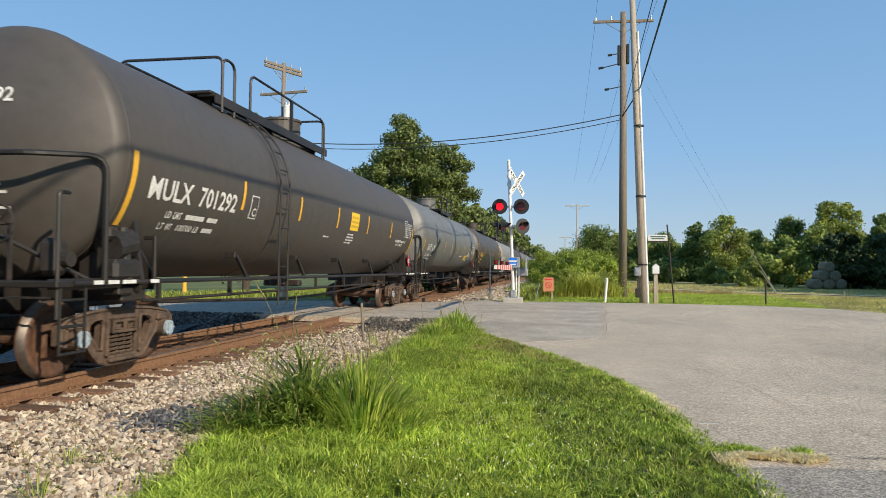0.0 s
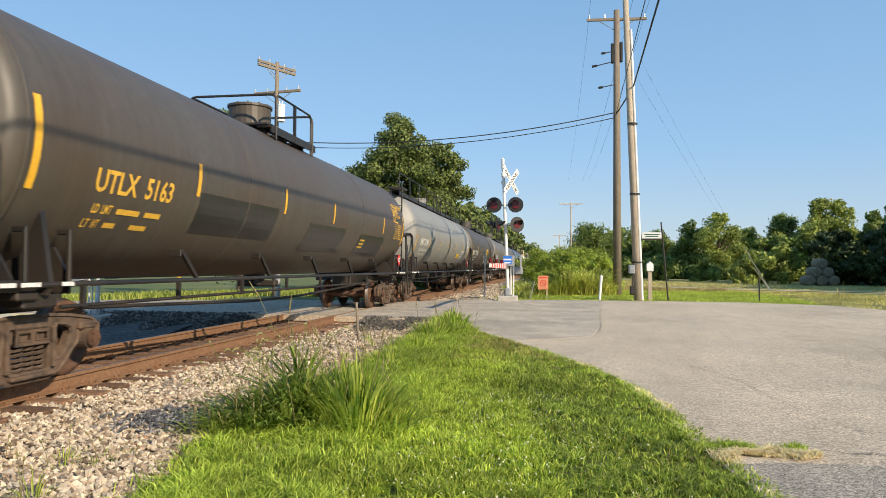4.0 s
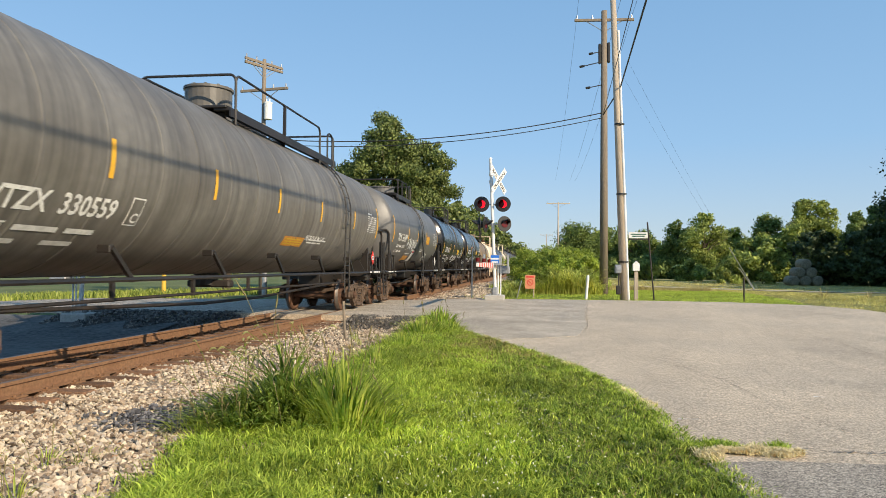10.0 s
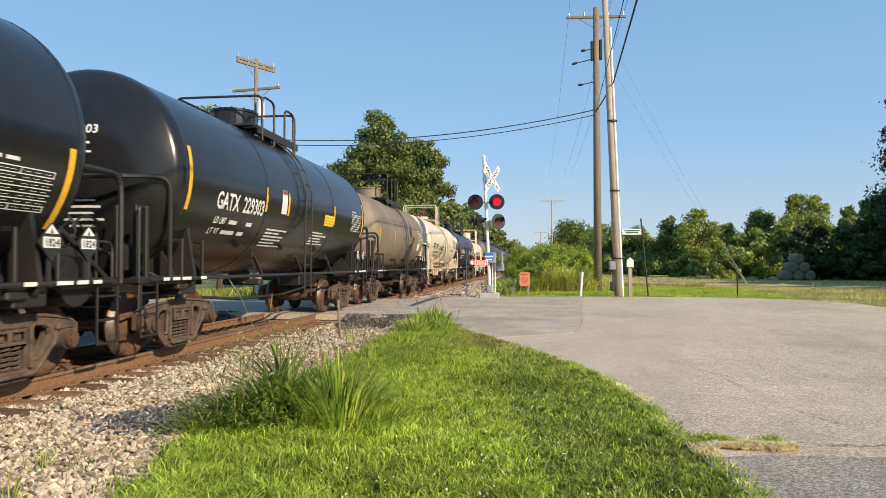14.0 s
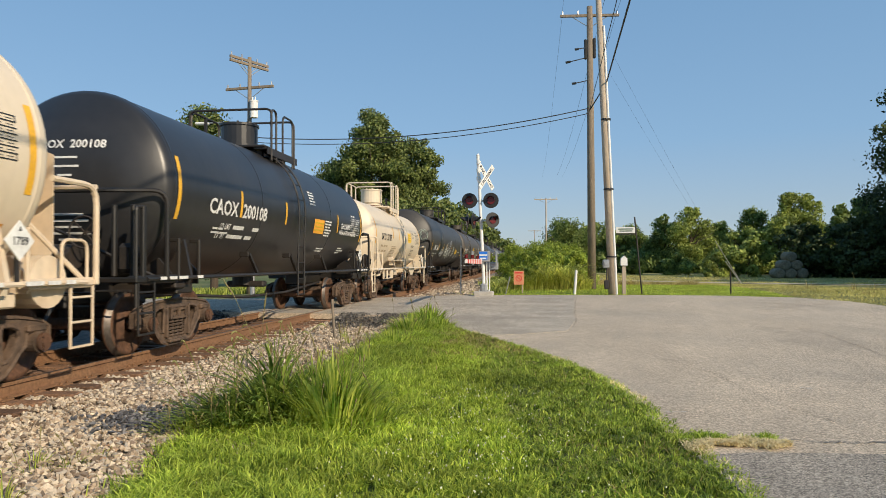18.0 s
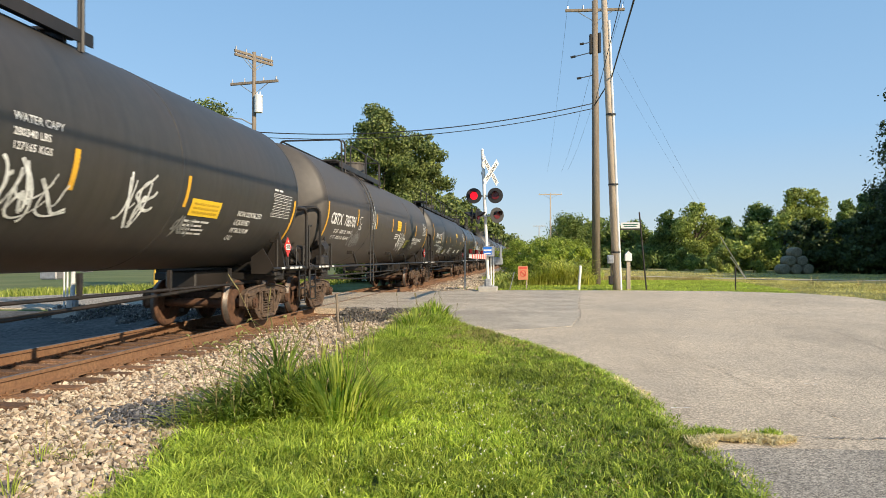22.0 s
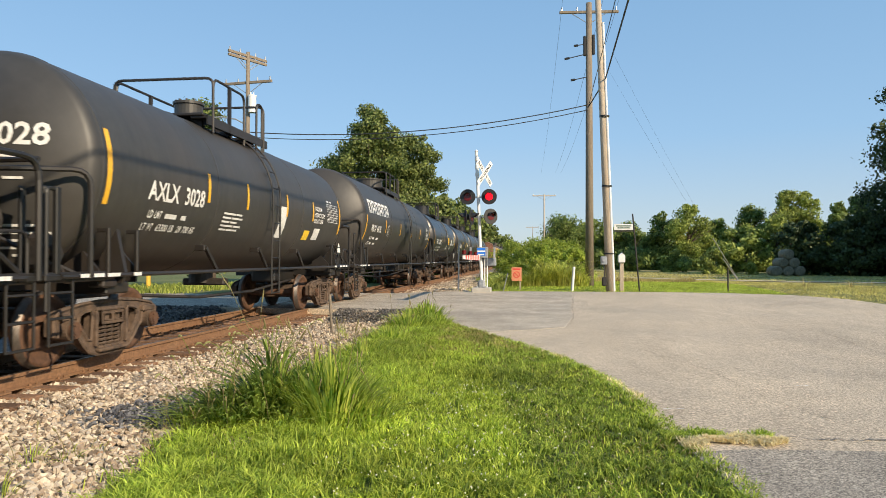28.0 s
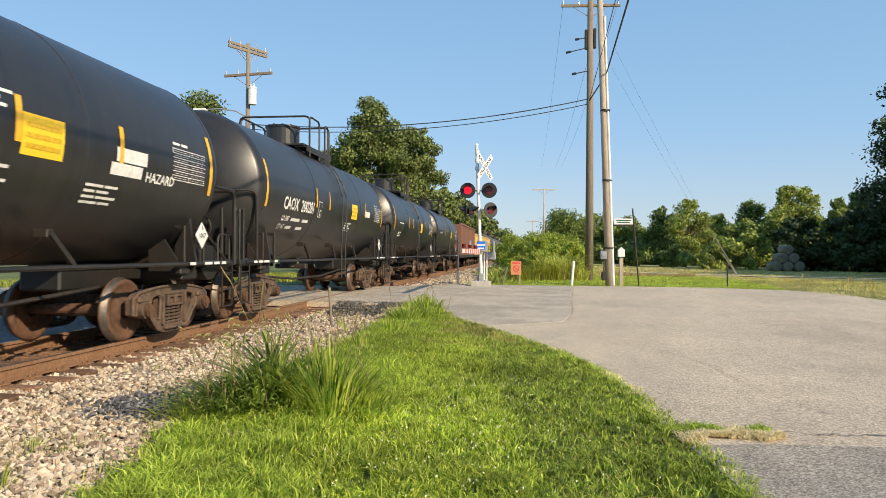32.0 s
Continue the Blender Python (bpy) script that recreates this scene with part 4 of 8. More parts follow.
    bm = bmesh.new()
    if style == "full":
        span = h + 0.2
        box(bm, 0.64, 0, top - 0.055, 0.46, 2 * span, 0.04, 0.01)
        for x in (0.40, 0.875):
            box(bm, x, 0, top - 0.115, 0.03, 2 * span, 0.15, 0.006)
        for k in range(int(span)):
            box(bm, 0.66, -span + 1.0 + 2 * k, top - 0.20, 0.40, 0.10, 0.18)
    else:
        for x in (0.80, -0.80):
            box(bm, x, (p0 + p1) / 2, top - 0.06, 0.34, p1 - p0 + 0.5, 0.06, 0.01)
            box(bm, x * 1.2, (p0 + p1) / 2, top - 0.12, 0.03, p1 - p0 + 0.5, 0.16)
        for y in (p0 - 0.1, p1 + 0.1):
            box(bm, 0, y, top - 0.02, 1.8, 0.4, 0.05, 0.01)
        for y in (p0, (p0 + p1) / 2, p1):
            box(bm, 0, y, top - 0.14, 1.5, 0.08, 0.2)
    part("walkway", bm, fm, car)
    if style == "full":
        for a0, a1, posts in ((-h - 0.3, 8.31 - h, (1.68, 3.62, 5.51, 7.44)), (8.67 - h, h + 0.5, (9.55, 11.35, 13.2, 15.08))):
            bm = bmesh.new()
            tube(bm, rounded([(0.905, a0, top - 0.16), (0.905, a0, zt), (0.905, a1, zt), (0.905, a1, top - 0.16)], 0.2), 0.024, 6)
            rail_part = part("top_handrail", bm, fm, car)
            for y in posts:
                bm = bmesh.new()
                box(bm, 0.905, y - h, (top - 0.20 + zt) / 2, 0.03, 0.08, zt - top + 0.20, 0.006)
                part("handrail_post", bm, fm, rail_part)
        bm = bmesh.new()
        for s in (-0.21, 0.21):
            tube(bm, [(0.95 + s, -h - 0.98, 1.1), (0.95 + s, -h - 0.98, top)], 0.028, 6)
        for i in range(8):
            tube(bm, [(0.74, -h - 0.98, 1.4 + i * 0.37), (1.16, -h - 0.98, 1.4 + i * 0.37)], 0.016, 5)
        box(bm, 0.9, -h - 0.6, top - 0.02, 0.6, 0.9, 0.05)
        part("end_ladder", bm, fm, car)
    else:
        gap = lad - h - gap_back if lad is not None and p0 < lad - h < p1 else None
        ends = [(p0, p1)] if gap is None else [(p0, max(p0 + 0.3, gap - 0.32)), (min(gap + 0.32, p1 - 0.3), p1)]
        for x in (0.95, -0.95):
            for a0, a1 in (ends if x > 0 else [(p0, p1)]):
                bm = bmesh.new()
                tube(bm, rounded([(x, a0, top - 0.32), (x, a0, zt), (x, a1, zt), (x, a1, top - 0.32)], 0.18), 0.026, 6)
                if a1 - a0 > 1.2:
                    box(bm, x, (a0 + a1) / 2, (top + zt) / 2 - 0.1, 0.06, 0.06, zt - top + 0.2)
                part("top_handrail", bm, fm, car)
        for y in (p0 - 0.04, p1 + 0.04):
            bm = bmesh.new()
            tube(bm, rounded([(0.97, y, top - 0.32), (0.97, y, zt), (-0.97, y, zt), (-0.97, y, top - 0.32)], 0.15), 0.026, 6)
            part("end_guard", bm, fm, car)
    if lad is not None:
        bm = bmesh.new()
        ladder(bm, lad - h, R, zc, 64, 0.62)
        part("side_ladder", bm, fm, car)
    # markings
    if text:
        shell_text(text.replace(" ", "  "), ty - h, tv - 0.35 * th, th, R, zc, tcol, car, tw)
        for row, words in enumerate(load or (("LD LMT", 0.8, 0.6), ("LT WT", 0.7, 0.6))):
            big = tw > 2.3                      # on the long cars these lines stand further in and smaller
            unit = tw / (32.0 if big else 24.0)
            q, v = ty - h + (0.55 if big else 0.10) - 0.05 * row, tv - (0.38 + 0.18 * row if big else 0.40 + 0.20 * row)
            for w in words:
                if isinstance(w, str):
                    wd = unit * len(w) * 0.92
                    at = q
                    for piece in w.split():
                        shell_text(piece, at, v, 0.145 if big else 0.165, R, zc, loadm or tcol, car, unit * len(piece) * 0.92, "load_lettering")
                        at += unit * (len(piece) + 0.8) * 0.92
                else:
                    wd = w * tw / 2.6
                    shell_bars(q, v + 0.01, (wd,), 0.075, R, zc, loadm or tcol, car, name="small_lettering")
                q += wd + unit * 1.3
        if num:
            end_number(car, text.replace(" ", "  ") if num[1] < 0.18 else text.split()[-1], h, R, zc, tcol, *num)
    for b in bars:
        shell_patch("reflective_strip", b - h - 0.045, b - h + 0.045, sh - 0.48, sh, R, zc, M_YELLOW, car)
    if box_at is not None:
        y = box_at - h
        shell_patch("stencil_box", y - 0.14, y + 0.14, tv - 0.2, tv + 0.2, R, zc, tcol, car, off=0.005)
        shell_patch("stencil_ground", y - 0.12, y + 0.12, tv - 0.18, tv + 0.18, R, zc, PAINT[paint], car, off=0.0085)
        shell_text("C", y - 0.055, tv - 0.15, 0.20, R, zc, tcol, car, None, "stencil_mark", 0.0115)
    for y, v, w, hh in placs:
        p = shell_patch("emergency_placard", y - h, y - h + w, v, v + hh, R, zc, placm or M_YPLAC, car)
        for r in range(3):
            shell_patch("placard_line", y - h + 0.08 * w, y - h + 0.92 * w, v + hh * (0.18 + 0.25 * r), v + hh * (0.30 + 0.25 * r), R, zc, M_PLACINK, p, off=0.0095)
    if panel is not None:
        shell_panel(L - 1.22 - h, panel - 0.46, 1.0, 0.46, R, zc, tcol, car)
        shell_bars(L - 1.2 - h, panel + 0.06, (0.2, 0.3), 0.04, R, zc, tcol, car, 0.05)
    for i, (y, v, w, hh, m) in enumerate(scrawl):
        squiggle(y - h, v, w, hh, int(S) + i, R, zc, m, car)
    for i, (y0, y1, v0, v1, m) in enumerate(patches):
        shell_patch("paint_patch", y0 - h, y1 - h, v0, v1, R, zc, m, car, off=0.004 + 0.003 * i)
    for nt in stencils:
        if isinstance(nt[2], str):
            shell_text(nt[2], nt[0] - h, nt[1] - 0.35 * nt[3], nt[3] * 1.25, R, zc, nt[4] if len(nt) > 4 and tcol is not M_BLACKT else tcol, car)
        else:
            shell_bars(nt[0] - h, nt[1], nt[2], 0.036, R, zc, nt[4] if len(nt) > 4 else M_FADED if tcol is M_BLACKT else tcol, car, 0.03, nt[3], 0.075)
    return car


def end_number(car, text, h, R, zc, material, dx, size, dz):
    """The car's number on the dished front end."""
    vs, fs = letters(text, 1.0)
    vs = [c * size for c in vs]
    w = max(c.x for c in vs)
    a = h + 0.15
    out = []
    for c in vs:
        x, z = 0.35 + dx + c.x - w / 2, dz + c.y
        out.append((x, -a - head_depth(min(math.hypot(x, z), 0.99 * R), R) - 0.012, zc + z))
    part("end_lettering", mesh_of("end_lettering", out, fs, material), material, car)
    for z, w0 in ((-0.16, 0.34), (-0.29, 0.40)) if material is M_BLACKT else ((-0.16, 0.34), (-0.29, 0.40), (-0.42, 0.22), (-0.98, 0.50), (-1.07, 0.62), (-1.16, 0.40), (-1.25, 0.66), (-1.34, 0.36)):
        out = []
        for k in range(5):
            px = 0.35 + dx - w0 / 2 + w0 * k / 4
            for pz in (dz + z, dz + z + 0.032):
                out.append((px, -a - head_depth(min(math.hypot(px, pz), 0.99 * R), R) - 0.012, zc + pz))
        ink = M_FADED if material is M_BLACKT else material
        part("end_small_lettering", mesh_of("end_small_lettering", out, [(2 * k, 2 * k + 2, 2 * k + 3, 2 * k + 1) for k in range(4)], ink), ink, car)


B6 = (2.95, 5.5, 8.0, 10.5, 13.1)
DARKLPG = "soot-brown pressure tank car with yellow reflective strips"
WORDS = ["MULX 701292", "GATX 62240", "UTLX 5163", "SHPX 221840", "MULX 701306", "WTZX 330559", "TILX 351599", "GATX 208713", "GATX 229303",
         "GATX 61427", "CAOX 200108", "GATX 231387", "IARX 58621", "CBTX 785701", "SHPX 221932", "AXLX 3028", "PROX 48136", "CAOX 200269",
         "CAOX 200281"]
for w in WORDS:
    letters(w.replace(" ", "  "), 1.0)
    letters(w.split()[0], 1.0)
    letters(w.split()[-1], 1.0)
for w in ("C", "1075", "1824", "1789", "1830", "1017", "NON ODORIZED", "LIQUEFIED", "PETROLEUM", "GAS", "LIQUEFIED PETROLEUM GAS", "PETROLEUM GAS", "CHLORINE", "INHALATION HAZARD",
          "SODIUM", "HYDROXIDE", "SOLUTION", "WATER CAPY", "280340 LBS", "127165 KGS", "164700 LB", "74 700 KG", "98300 LB", "44 600 KG", "RAIL", "ROAD", "CROSSING", "SR 13450", "FRA AIP", "HYDROCHLORIC ACID", "HAZARD", "NON - ODORIZED", "LIQUEFIED PETROLEUM", "LD LMT", "LT WT", "LB", "KG", "205600 LBS", "93000 KGS", "57400 LBS", "26100 KGS", "NEW", "100700 LB", "162900 LB", "100500 LB", "165000 LB", "74850 KG",
          "162500 LB", "73700 KG", "100600 LB", "45600 KG", "SH", "BET", "98000 LB", "44450 KG", "63300 LB", "28 700 KG", "98650 KG",
          "73900 KG", "SULFURIC", "ACID", "FRA", "AIP", "CONDUCTIVITY TESTED AT EACH", "LOADING SEE SHIPPERS RECORDS", "180000 LB", "81648 KG", "96400 LB", "43750 KG"):
    letters(w, 1.0)
CREAMF = PAINT["cream"]


def lpg(y, v, s=0.13, m=M_WHITE):
    return tuple((y, v - 0.165 * i, w, s, m) for i, w in enumerate(("NON ODORIZED", "LIQUEFIED", "PETROLEUM", "GAS")))


CARS = [
    tank_car(-12.05, 16.3, BIG, "white", bars=B6, plat=(7.0, 9.5), label="white tank car just leaving, white end handrail", frame_mat=PAINT["white"]),
    tank_car(7.59, 16.2, BIG, "soot", "MULX 701292", 2.4, 0.40, ty=0.35, tv=-0.38, sh=0.02, panel=0.12, plat=(3.3, 8.4), gap_back=0.38, bars=(2.97, 5.5, 7.9, 10.48, 13.1), lad=4.45, box_at=3.4,
             placs=((8.9, -0.45, 0.68, 0.45),), blue=True, stencils=((8.85, -0.58, (0.3, 0.4), 4), (13.9, -0.52, "LIQUEFIED PETROLEUM GAS", 0.09), (14.1, -0.64, "NON ODORIZED", 0.09), (7.2, -0.72, (0.4, 0.1), 1)), load=(("LD LMT", 0.55, 0.5), ("LT WT", "100700 LB", 0.5)), num=(-0.25, 0.24, 0.5), lump=True, label=DARKLPG + " and white number"),
    tank_car(26.33, 16.2, BIG, "grey", "GATX 62240", 1.85, 0.38, ty=0.8, tv=-0.52, sh=-0.17, panel=-0.05, plat=(7.2, 10.3), bars=(2.85, 4.95, 7.0, 9.15, 11.25, 13.5), placs=((12.15, -0.93, 0.9, 0.27),), rail=False,
             patches=((13.6, 14.4, -0.34, -0.1, M_GLOSSPATCH),), stencils=((13.65, -0.28, "SR 13450", 0.17), (14.3, -0.42, "FRA AIP", 0.13), (13.4, -0.55, "NON - ODORIZED", 0.13), (12.9, -0.68, "LIQUEFIED PETROLEUM", 0.13), (14.2, -0.82, "GAS", 0.13), (12.9, -0.9, (0.4, 0.3), 2), (10.2, -0.75, (0.5, 0.5, 0.4), 1)),
             label="mid-grey pressure tank car with yellow reflective strips"),
    tank_car(45.3, 17.0, BIG, "brown", "UTLX 5163", 1.6, 0.38, M_YTEXT, (3.2, 6.5, 9.5, 14.3), ty=0.95, tv=-0.40, sh=0.11, fh=0.34, panel=0.0, plat=(7.4, 9.5), placs=((12.1, -0.98, 0.5, 0.42),),
             patches=((3.3, 6.2, -0.95, -0.3, M_GLOSSPATCH), (8.0, 10.6, -1.1, -0.45, M_GLOSSPATCH), (12.0, 14.6, -1.15, -0.5, M_GLOSSPATCH)),
             stencils=lpg(15.55, 0.62, 0.15, M_YTEXT), label="brown-grey tank car with yellow lettering and black touch-up patches"),
    tank_car(64.9, 16.5, BIG, "silver", "SHPX 221840", 1.7, 0.38, ty=0.9, tv=-0.36, sh=-0.12, panel=0.02, bars=(2.93, 5.65, 8.2, 10.74, 13.96), style="full", dome=0.39, dz=0.44, box_at=3.4, placs=((11.95, -0.93, 0.92, 0.27),),
             stencils=lpg(13.15, -0.49), load=(("LD LMT", "164700 LB", "74 700 KG"), ("LT WT", "98300 LB", "44 600 KG")), label="light grey tank car with a full-length top walkway"),
    tank_car(84.0, 16.1, BIG, "soot", "MULX 701306", 2.58, 0.42, ty=0.12, tv=-0.38, sh=0.04, panel=0.09, plat=(6.9, 12.1), bars=(2.9, 5.45, 8.1, 10.5, 13.0), lad=11.45, box_at=3.3, placs=((9.05, -0.43, 0.72, 0.45),), blue=True,
             scrawl=((4.0, -1.25, 1.2, 0.6, M_GRAFRED), (8.9, -1.2, 0.9, 0.5, M_GRAF), (14.9, -1.15, 0.35, 0.4, M_GREYPATCH)),
             patches=((14.02, 14.66, -1.16, -0.80, M_REDPL), (14.08, 14.60, -0.92, -0.88, M_WHITE), (14.08, 14.52, -1.0, -0.96, M_WHITE), (14.08, 14.56, -1.09, -1.05, M_WHITE)), stencils=((7.4, -0.62, (0.5, 0.2), 2), (9.05, -0.55, (0.3, 0.3), 3), (10.0, -0.95, "SH", 0.46, M_GRAF), (12.5, -1.0, "SH", 0.46, M_GRAF)), load=(("LD LMT", "162500 LB", "73700 KG"), ("LT WT", "100600 LB", "45600 KG")), lump=True, label=DARKLPG + " and white scrawl"),
    tank_car(102.8, 16.4, BIG, "ribgrey", "WTZX 330559", 2.2, 0.36, ty=0.9, tv=-0.74, sh=0.12, fh=0.44, panel=0.09, plat=(7.4, 13.5), bars=(2.78, 5.45, 8.15, 10.8, 13.7), lad=12.75, box_at=3.5, placs=((8.95, -1.04, 1.2, 0.24),), placm=M_ORANGE,
             ribs=(-6.6, -5.5, -4.3, -3.3, -2.2, -1.1, 0.1, 1.4, 2.8, 4.2, 5.6, 7.0), stencils=((10.4, -0.85, (0.5, 0.5, 0.4), 2), (10.2, -0.8, "PETROLEUM GAS", 0.14)), label="streaked grey tank car with many weld bands"),
    tank_car(121.8, 10.3, BIG, "slate", "TILX 351599", 1.65, 0.38, ty=0.85, tv=-0.31, sh=0.14, fh=0.42, panel=0.08, plat=(3.4, 6.1), zt=4.86, dz=0.32, bars=(2.73, 4.8, 7.0), lad=5.6, placs=((7.1, -0.39, 0.75, 0.36),), placm=M_ORANGE,
             scrawl=((2.75, -0.78, 1.9, 0.5, M_GRAF), (7.5, -1.3, 0.7, 0.45, M_GRAF)), patches=((3.2, 4.15, -1.33, -1.03, M_ORANGE), (4.45, 5.0, -1.3, -0.75, M_WHITE), (4.5, 4.95, -0.86, -0.79, M_REDPL)),
             stencils=((6.0, -0.7, (0.4, 0.5), 2), (3.2, -0.95, (0.5, 0.4), 1)), load=(("LD LMT", 0.6, "98650 KG"), ("LT WT", 0.6, 0.5)), dome=0.56, label="slate-grey tank car with white graffiti and an orange label"),
    tank_car(134.9, 9.3, BIG, "gloss", "GATX 208713", 1.85, 0.40, ty=0.8, tv=-0.45, sh=-0.09, panel=-0.4, plat=(4.0, 5.75), gap_back=-0.38, zt=4.88, dz=0.46, dome_at=4.12, bars=(2.78, 4.3), lad=4.7, placs=((6.1, -0.63, 0.95, 0.27),),
             patches=((5.5, 5.9, -1.25, -0.75, M_WHITE),), stencils=((2.4, -0.95, (0.75, 0.7), 5), (4.3, -0.75, (0.6, 0.4), 5), (6.1, -0.8, (0.35, 0.3), 5), (7.2, -0.65, (0.4, 0.3), 4)), label="glossy black tank car with white stencils", dome=0.30),
    tank_car(146.85, 10.4, BIG, "gloss", "GATX 229303", 1.95, 0.40, ty=0.92, tv=-0.31, sh=0.12, fh=0.41, panel=0.03, plat=(4.2, 6.1), bars=(2.98, 4.18, 7.5), lad=5.2, placs=((6.7, -0.42, 0.78, 0.27),),
             patches=((3.78, 4.08, -0.34, 0.15, M_WHITE), (3.8, 4.06, 0.07, 0.14, M_REDPL)), stencils=((3.3, -0.72, (0.7, 0.5), 6), (6.0, -0.65, (0.3, 0.3, 0.3, 0.25), 5)), num=(-0.10, 0.18, 0.5), label="glossy black tank car with white stencils", dome=0.5),
    tank_car(160.2, 8.95, SMALL, "dusty", "", bars=(2.6, 6.4), hazard="lye", lad=4.6, sh=0.1, plat=(3.4, 5.4), panel=0.25, label="dust-brown tank car with rust-stained shell", placs=((5.9, -0.3, 0.4, 0.3),), patches=((7.7, 8.3, -0.55, -0.25, M_WHITE),), dome=0.5),
    tank_car(172.2, 10.85, SMALL, "cream", "GATX 61427", 1.8, 0.40, M_BLACKT, (2.78, 4.58, 6.66, 8.4), ty=0.85, tv=-0.17, sh=0.31, fh=0.52, panel=0.34, lad=5.5, plat=(4.9, 6.25), zt=4.84, hazard="1789", frame_mat=PAINT["rusty_cream"], shield=True, num=(-0.12, 0.20, 0.62), placs=((7.18, -0.18, 0.7, 0.24),),
             scrawl=((3.8, -0.85, 1.1, 0.75, M_BLACKT),), stencils=((2.95, -0.19, "CONDUCTIVITY TESTED AT EACH", 0.095), (2.95, -0.32, "LOADING SEE SHIPPERS RECORDS", 0.095), (2.95, -0.48, (0.6, 0.55), 7), (8.2, -0.3, "HYDROCHLORIC ACID", 0.11)), patches=((10.0, 10.7, -1.35, -0.8, M_ORANGE), (3.25, 3.5, 0.3, 0.52, M_WPAINT)), load=(("LD LMT", "205600 LBS", "93000 KGS"), ("LT WT", "57400 LBS", "26100 KGS")), open_top=True, label="cream tank car stained with rust, black lettering", dome=0.42),
    tank_car(186.15, 11.3, SMALL, "black", "CAOX 200108", 2.5, 0.36, ty=1.0, tv=-0.2, sh=0.15, fh=0.46, panel=0.14, plat=(5.0, 6.4), zt=4.82, bars=(2.27, 4.62, 8.68), lad=5.4, placs=((6.62, -0.43, 0.8, 0.36),), placm=M_ORPLAC,
             stencils=((7.5, -0.1, (0.35, 0.3), 6), (6.3, 0.55, (0.3, 0.2), 5), (9.0, -0.14, "CHLORINE", 0.17), (8.9, -0.32, "INHALATION HAZARD", 0.14), (7.4, -0.85, (0.35, 0.3), 2), (9.3, -0.8, (0.3, 0.3), 3), (1.3, -0.6, (0.3, 0.3), 2)), num=(-0.26, 0.17, 0.5), label="satin black tank car with an orange emergency placard", dome=0.42),
    tank_car(200.22, 9.75, (1.33, 2.40), "cream", "GATX 231387", 1.9, 0.34, M_BLACKT, (3.14, 4.44, 7.4), ty=0.95, tv=-0.05, sh=0.41, fh=0.62, panel=0.29, lad=5.3, plat=(4.5, 6.0), zt=4.76, dz=0.72, hazard="1830", frame_mat=CREAMF, shield=True, placs=((6.5, -0.13, 0.75, 0.42),), load=((0.5, 0.5, 0.6), (0.4, 0.5, 0.5)), loadm=M_TAN, num=(0.05, 0.20, 0.68), stencils=((3.0, -0.41, (0.6, 0.5), 7, M_TAN), (7.58, 0.28, "SULFURIC", 0.105), (7.76, 0.11, "ACID", 0.105), (7.56, -0.30, "FRA", 0.12), (7.9, -0.30, "AIP", 0.12), (7.58, -0.48, (0.42, 0.5), 2), (7.55, -0.66, (0.55, 0.3), 2)),
             label="short cream tank car with a tall valve dome", dome=0.45),
    tank_car(213.3, 16.6, BIG, "char", "IARX 58621", 1.9, 0.38, ty=1.0, tv=-0.5, sh=-0.14, panel=-0.09, plat=(7.0, 10.3), bars=(2.98, 5.0, 6.85, 9.43, 12.0), placs=((12.2, -0.74, 1.0, 0.28),), rail=False,
             scrawl=((3.9, -1.05, 1.5, 0.5, M_GRAF), (6.1, -1.15, 3.2, 0.75, M_GRAF), (10.4, -1.05, 0.7, 0.75, M_GRAF), (11.9, -1.15, 0.6, 0.35, M_GREYPATCH)), patches=((3.9, 4.15, 0.0, 0.35, M_GREYPATCH),),
             stencils=((8.45, 0.04, "WATER CAPY", 0.095), (8.45, -0.11, "280340 LBS", 0.09), (8.45, -0.25, "127165 KGS", 0.09), *lpg(13.9, -0.6, 0.11), (12.2, -0.85, (0.5, 0.4), 4)), label="charcoal tank car covered in white graffiti"),
    tank_car(232.4, 16.25, BIG, "soot", "CBTX 785701", 2.45, 0.42, ty=0.3, tv=-0.33, sh=0.07, panel=0.16, plat=(3.3, 8.4), gap_back=0.36, bars=(3.0, 5.48, 8.1, 10.62, 13.2), lad=4.4, box_at=3.4, placs=((9.0, -0.32, 0.72, 0.37),),
             scrawl=((4.72, -0.55, 0.55, 1.0, M_GRAF), (2.6, -1.15, 1.1, 0.5, M_GREYPATCH), (9.6, -1.2, 1.4, 0.75, M_GRAF), (12.6, -1.1, 0.9, 0.3, M_GREYPATCH)),
             stencils=((11.3, -0.85, "BET", 0.42, M_GRAFY), (12.65, -0.58, "LIQUEFIED PETROLEUM GAS", 0.14), (12.9, -0.74, "NON ODORIZED", 0.13), (8.8, -0.5, (0.5, 0.3), 3)), load=(("LD LMT", "162900 LB", "73900 KG"), ("LT WT", "100500 LB", "45600 KG")), lump=True, label=DARKLPG + " and faded scrawl"),
    tank_car(251.25, 16.35, BIG, "char", "SHPX 221932", 1.95, 0.38, ty=1.0, tv=-0.14, sh=-0.02, fh=0.48, panel=0.30, bars=(3.1, 5.5, 7.4, 10.9, 13.7), style="full", dome=0.39, dz=0.44, placs=((10.75, 0.03, 0.65, 0.25),),
             scrawl=((3.1, -1.25, 1.6, 0.55, M_GRAF), (4.9, -1.3, 1.0, 0.5, M_GRAFY), (6.0, -1.3, 0.9, 0.4, M_GRAF), (8.0, -1.3, 1.3, 0.65, M_GRAF)), box_at=3.4,
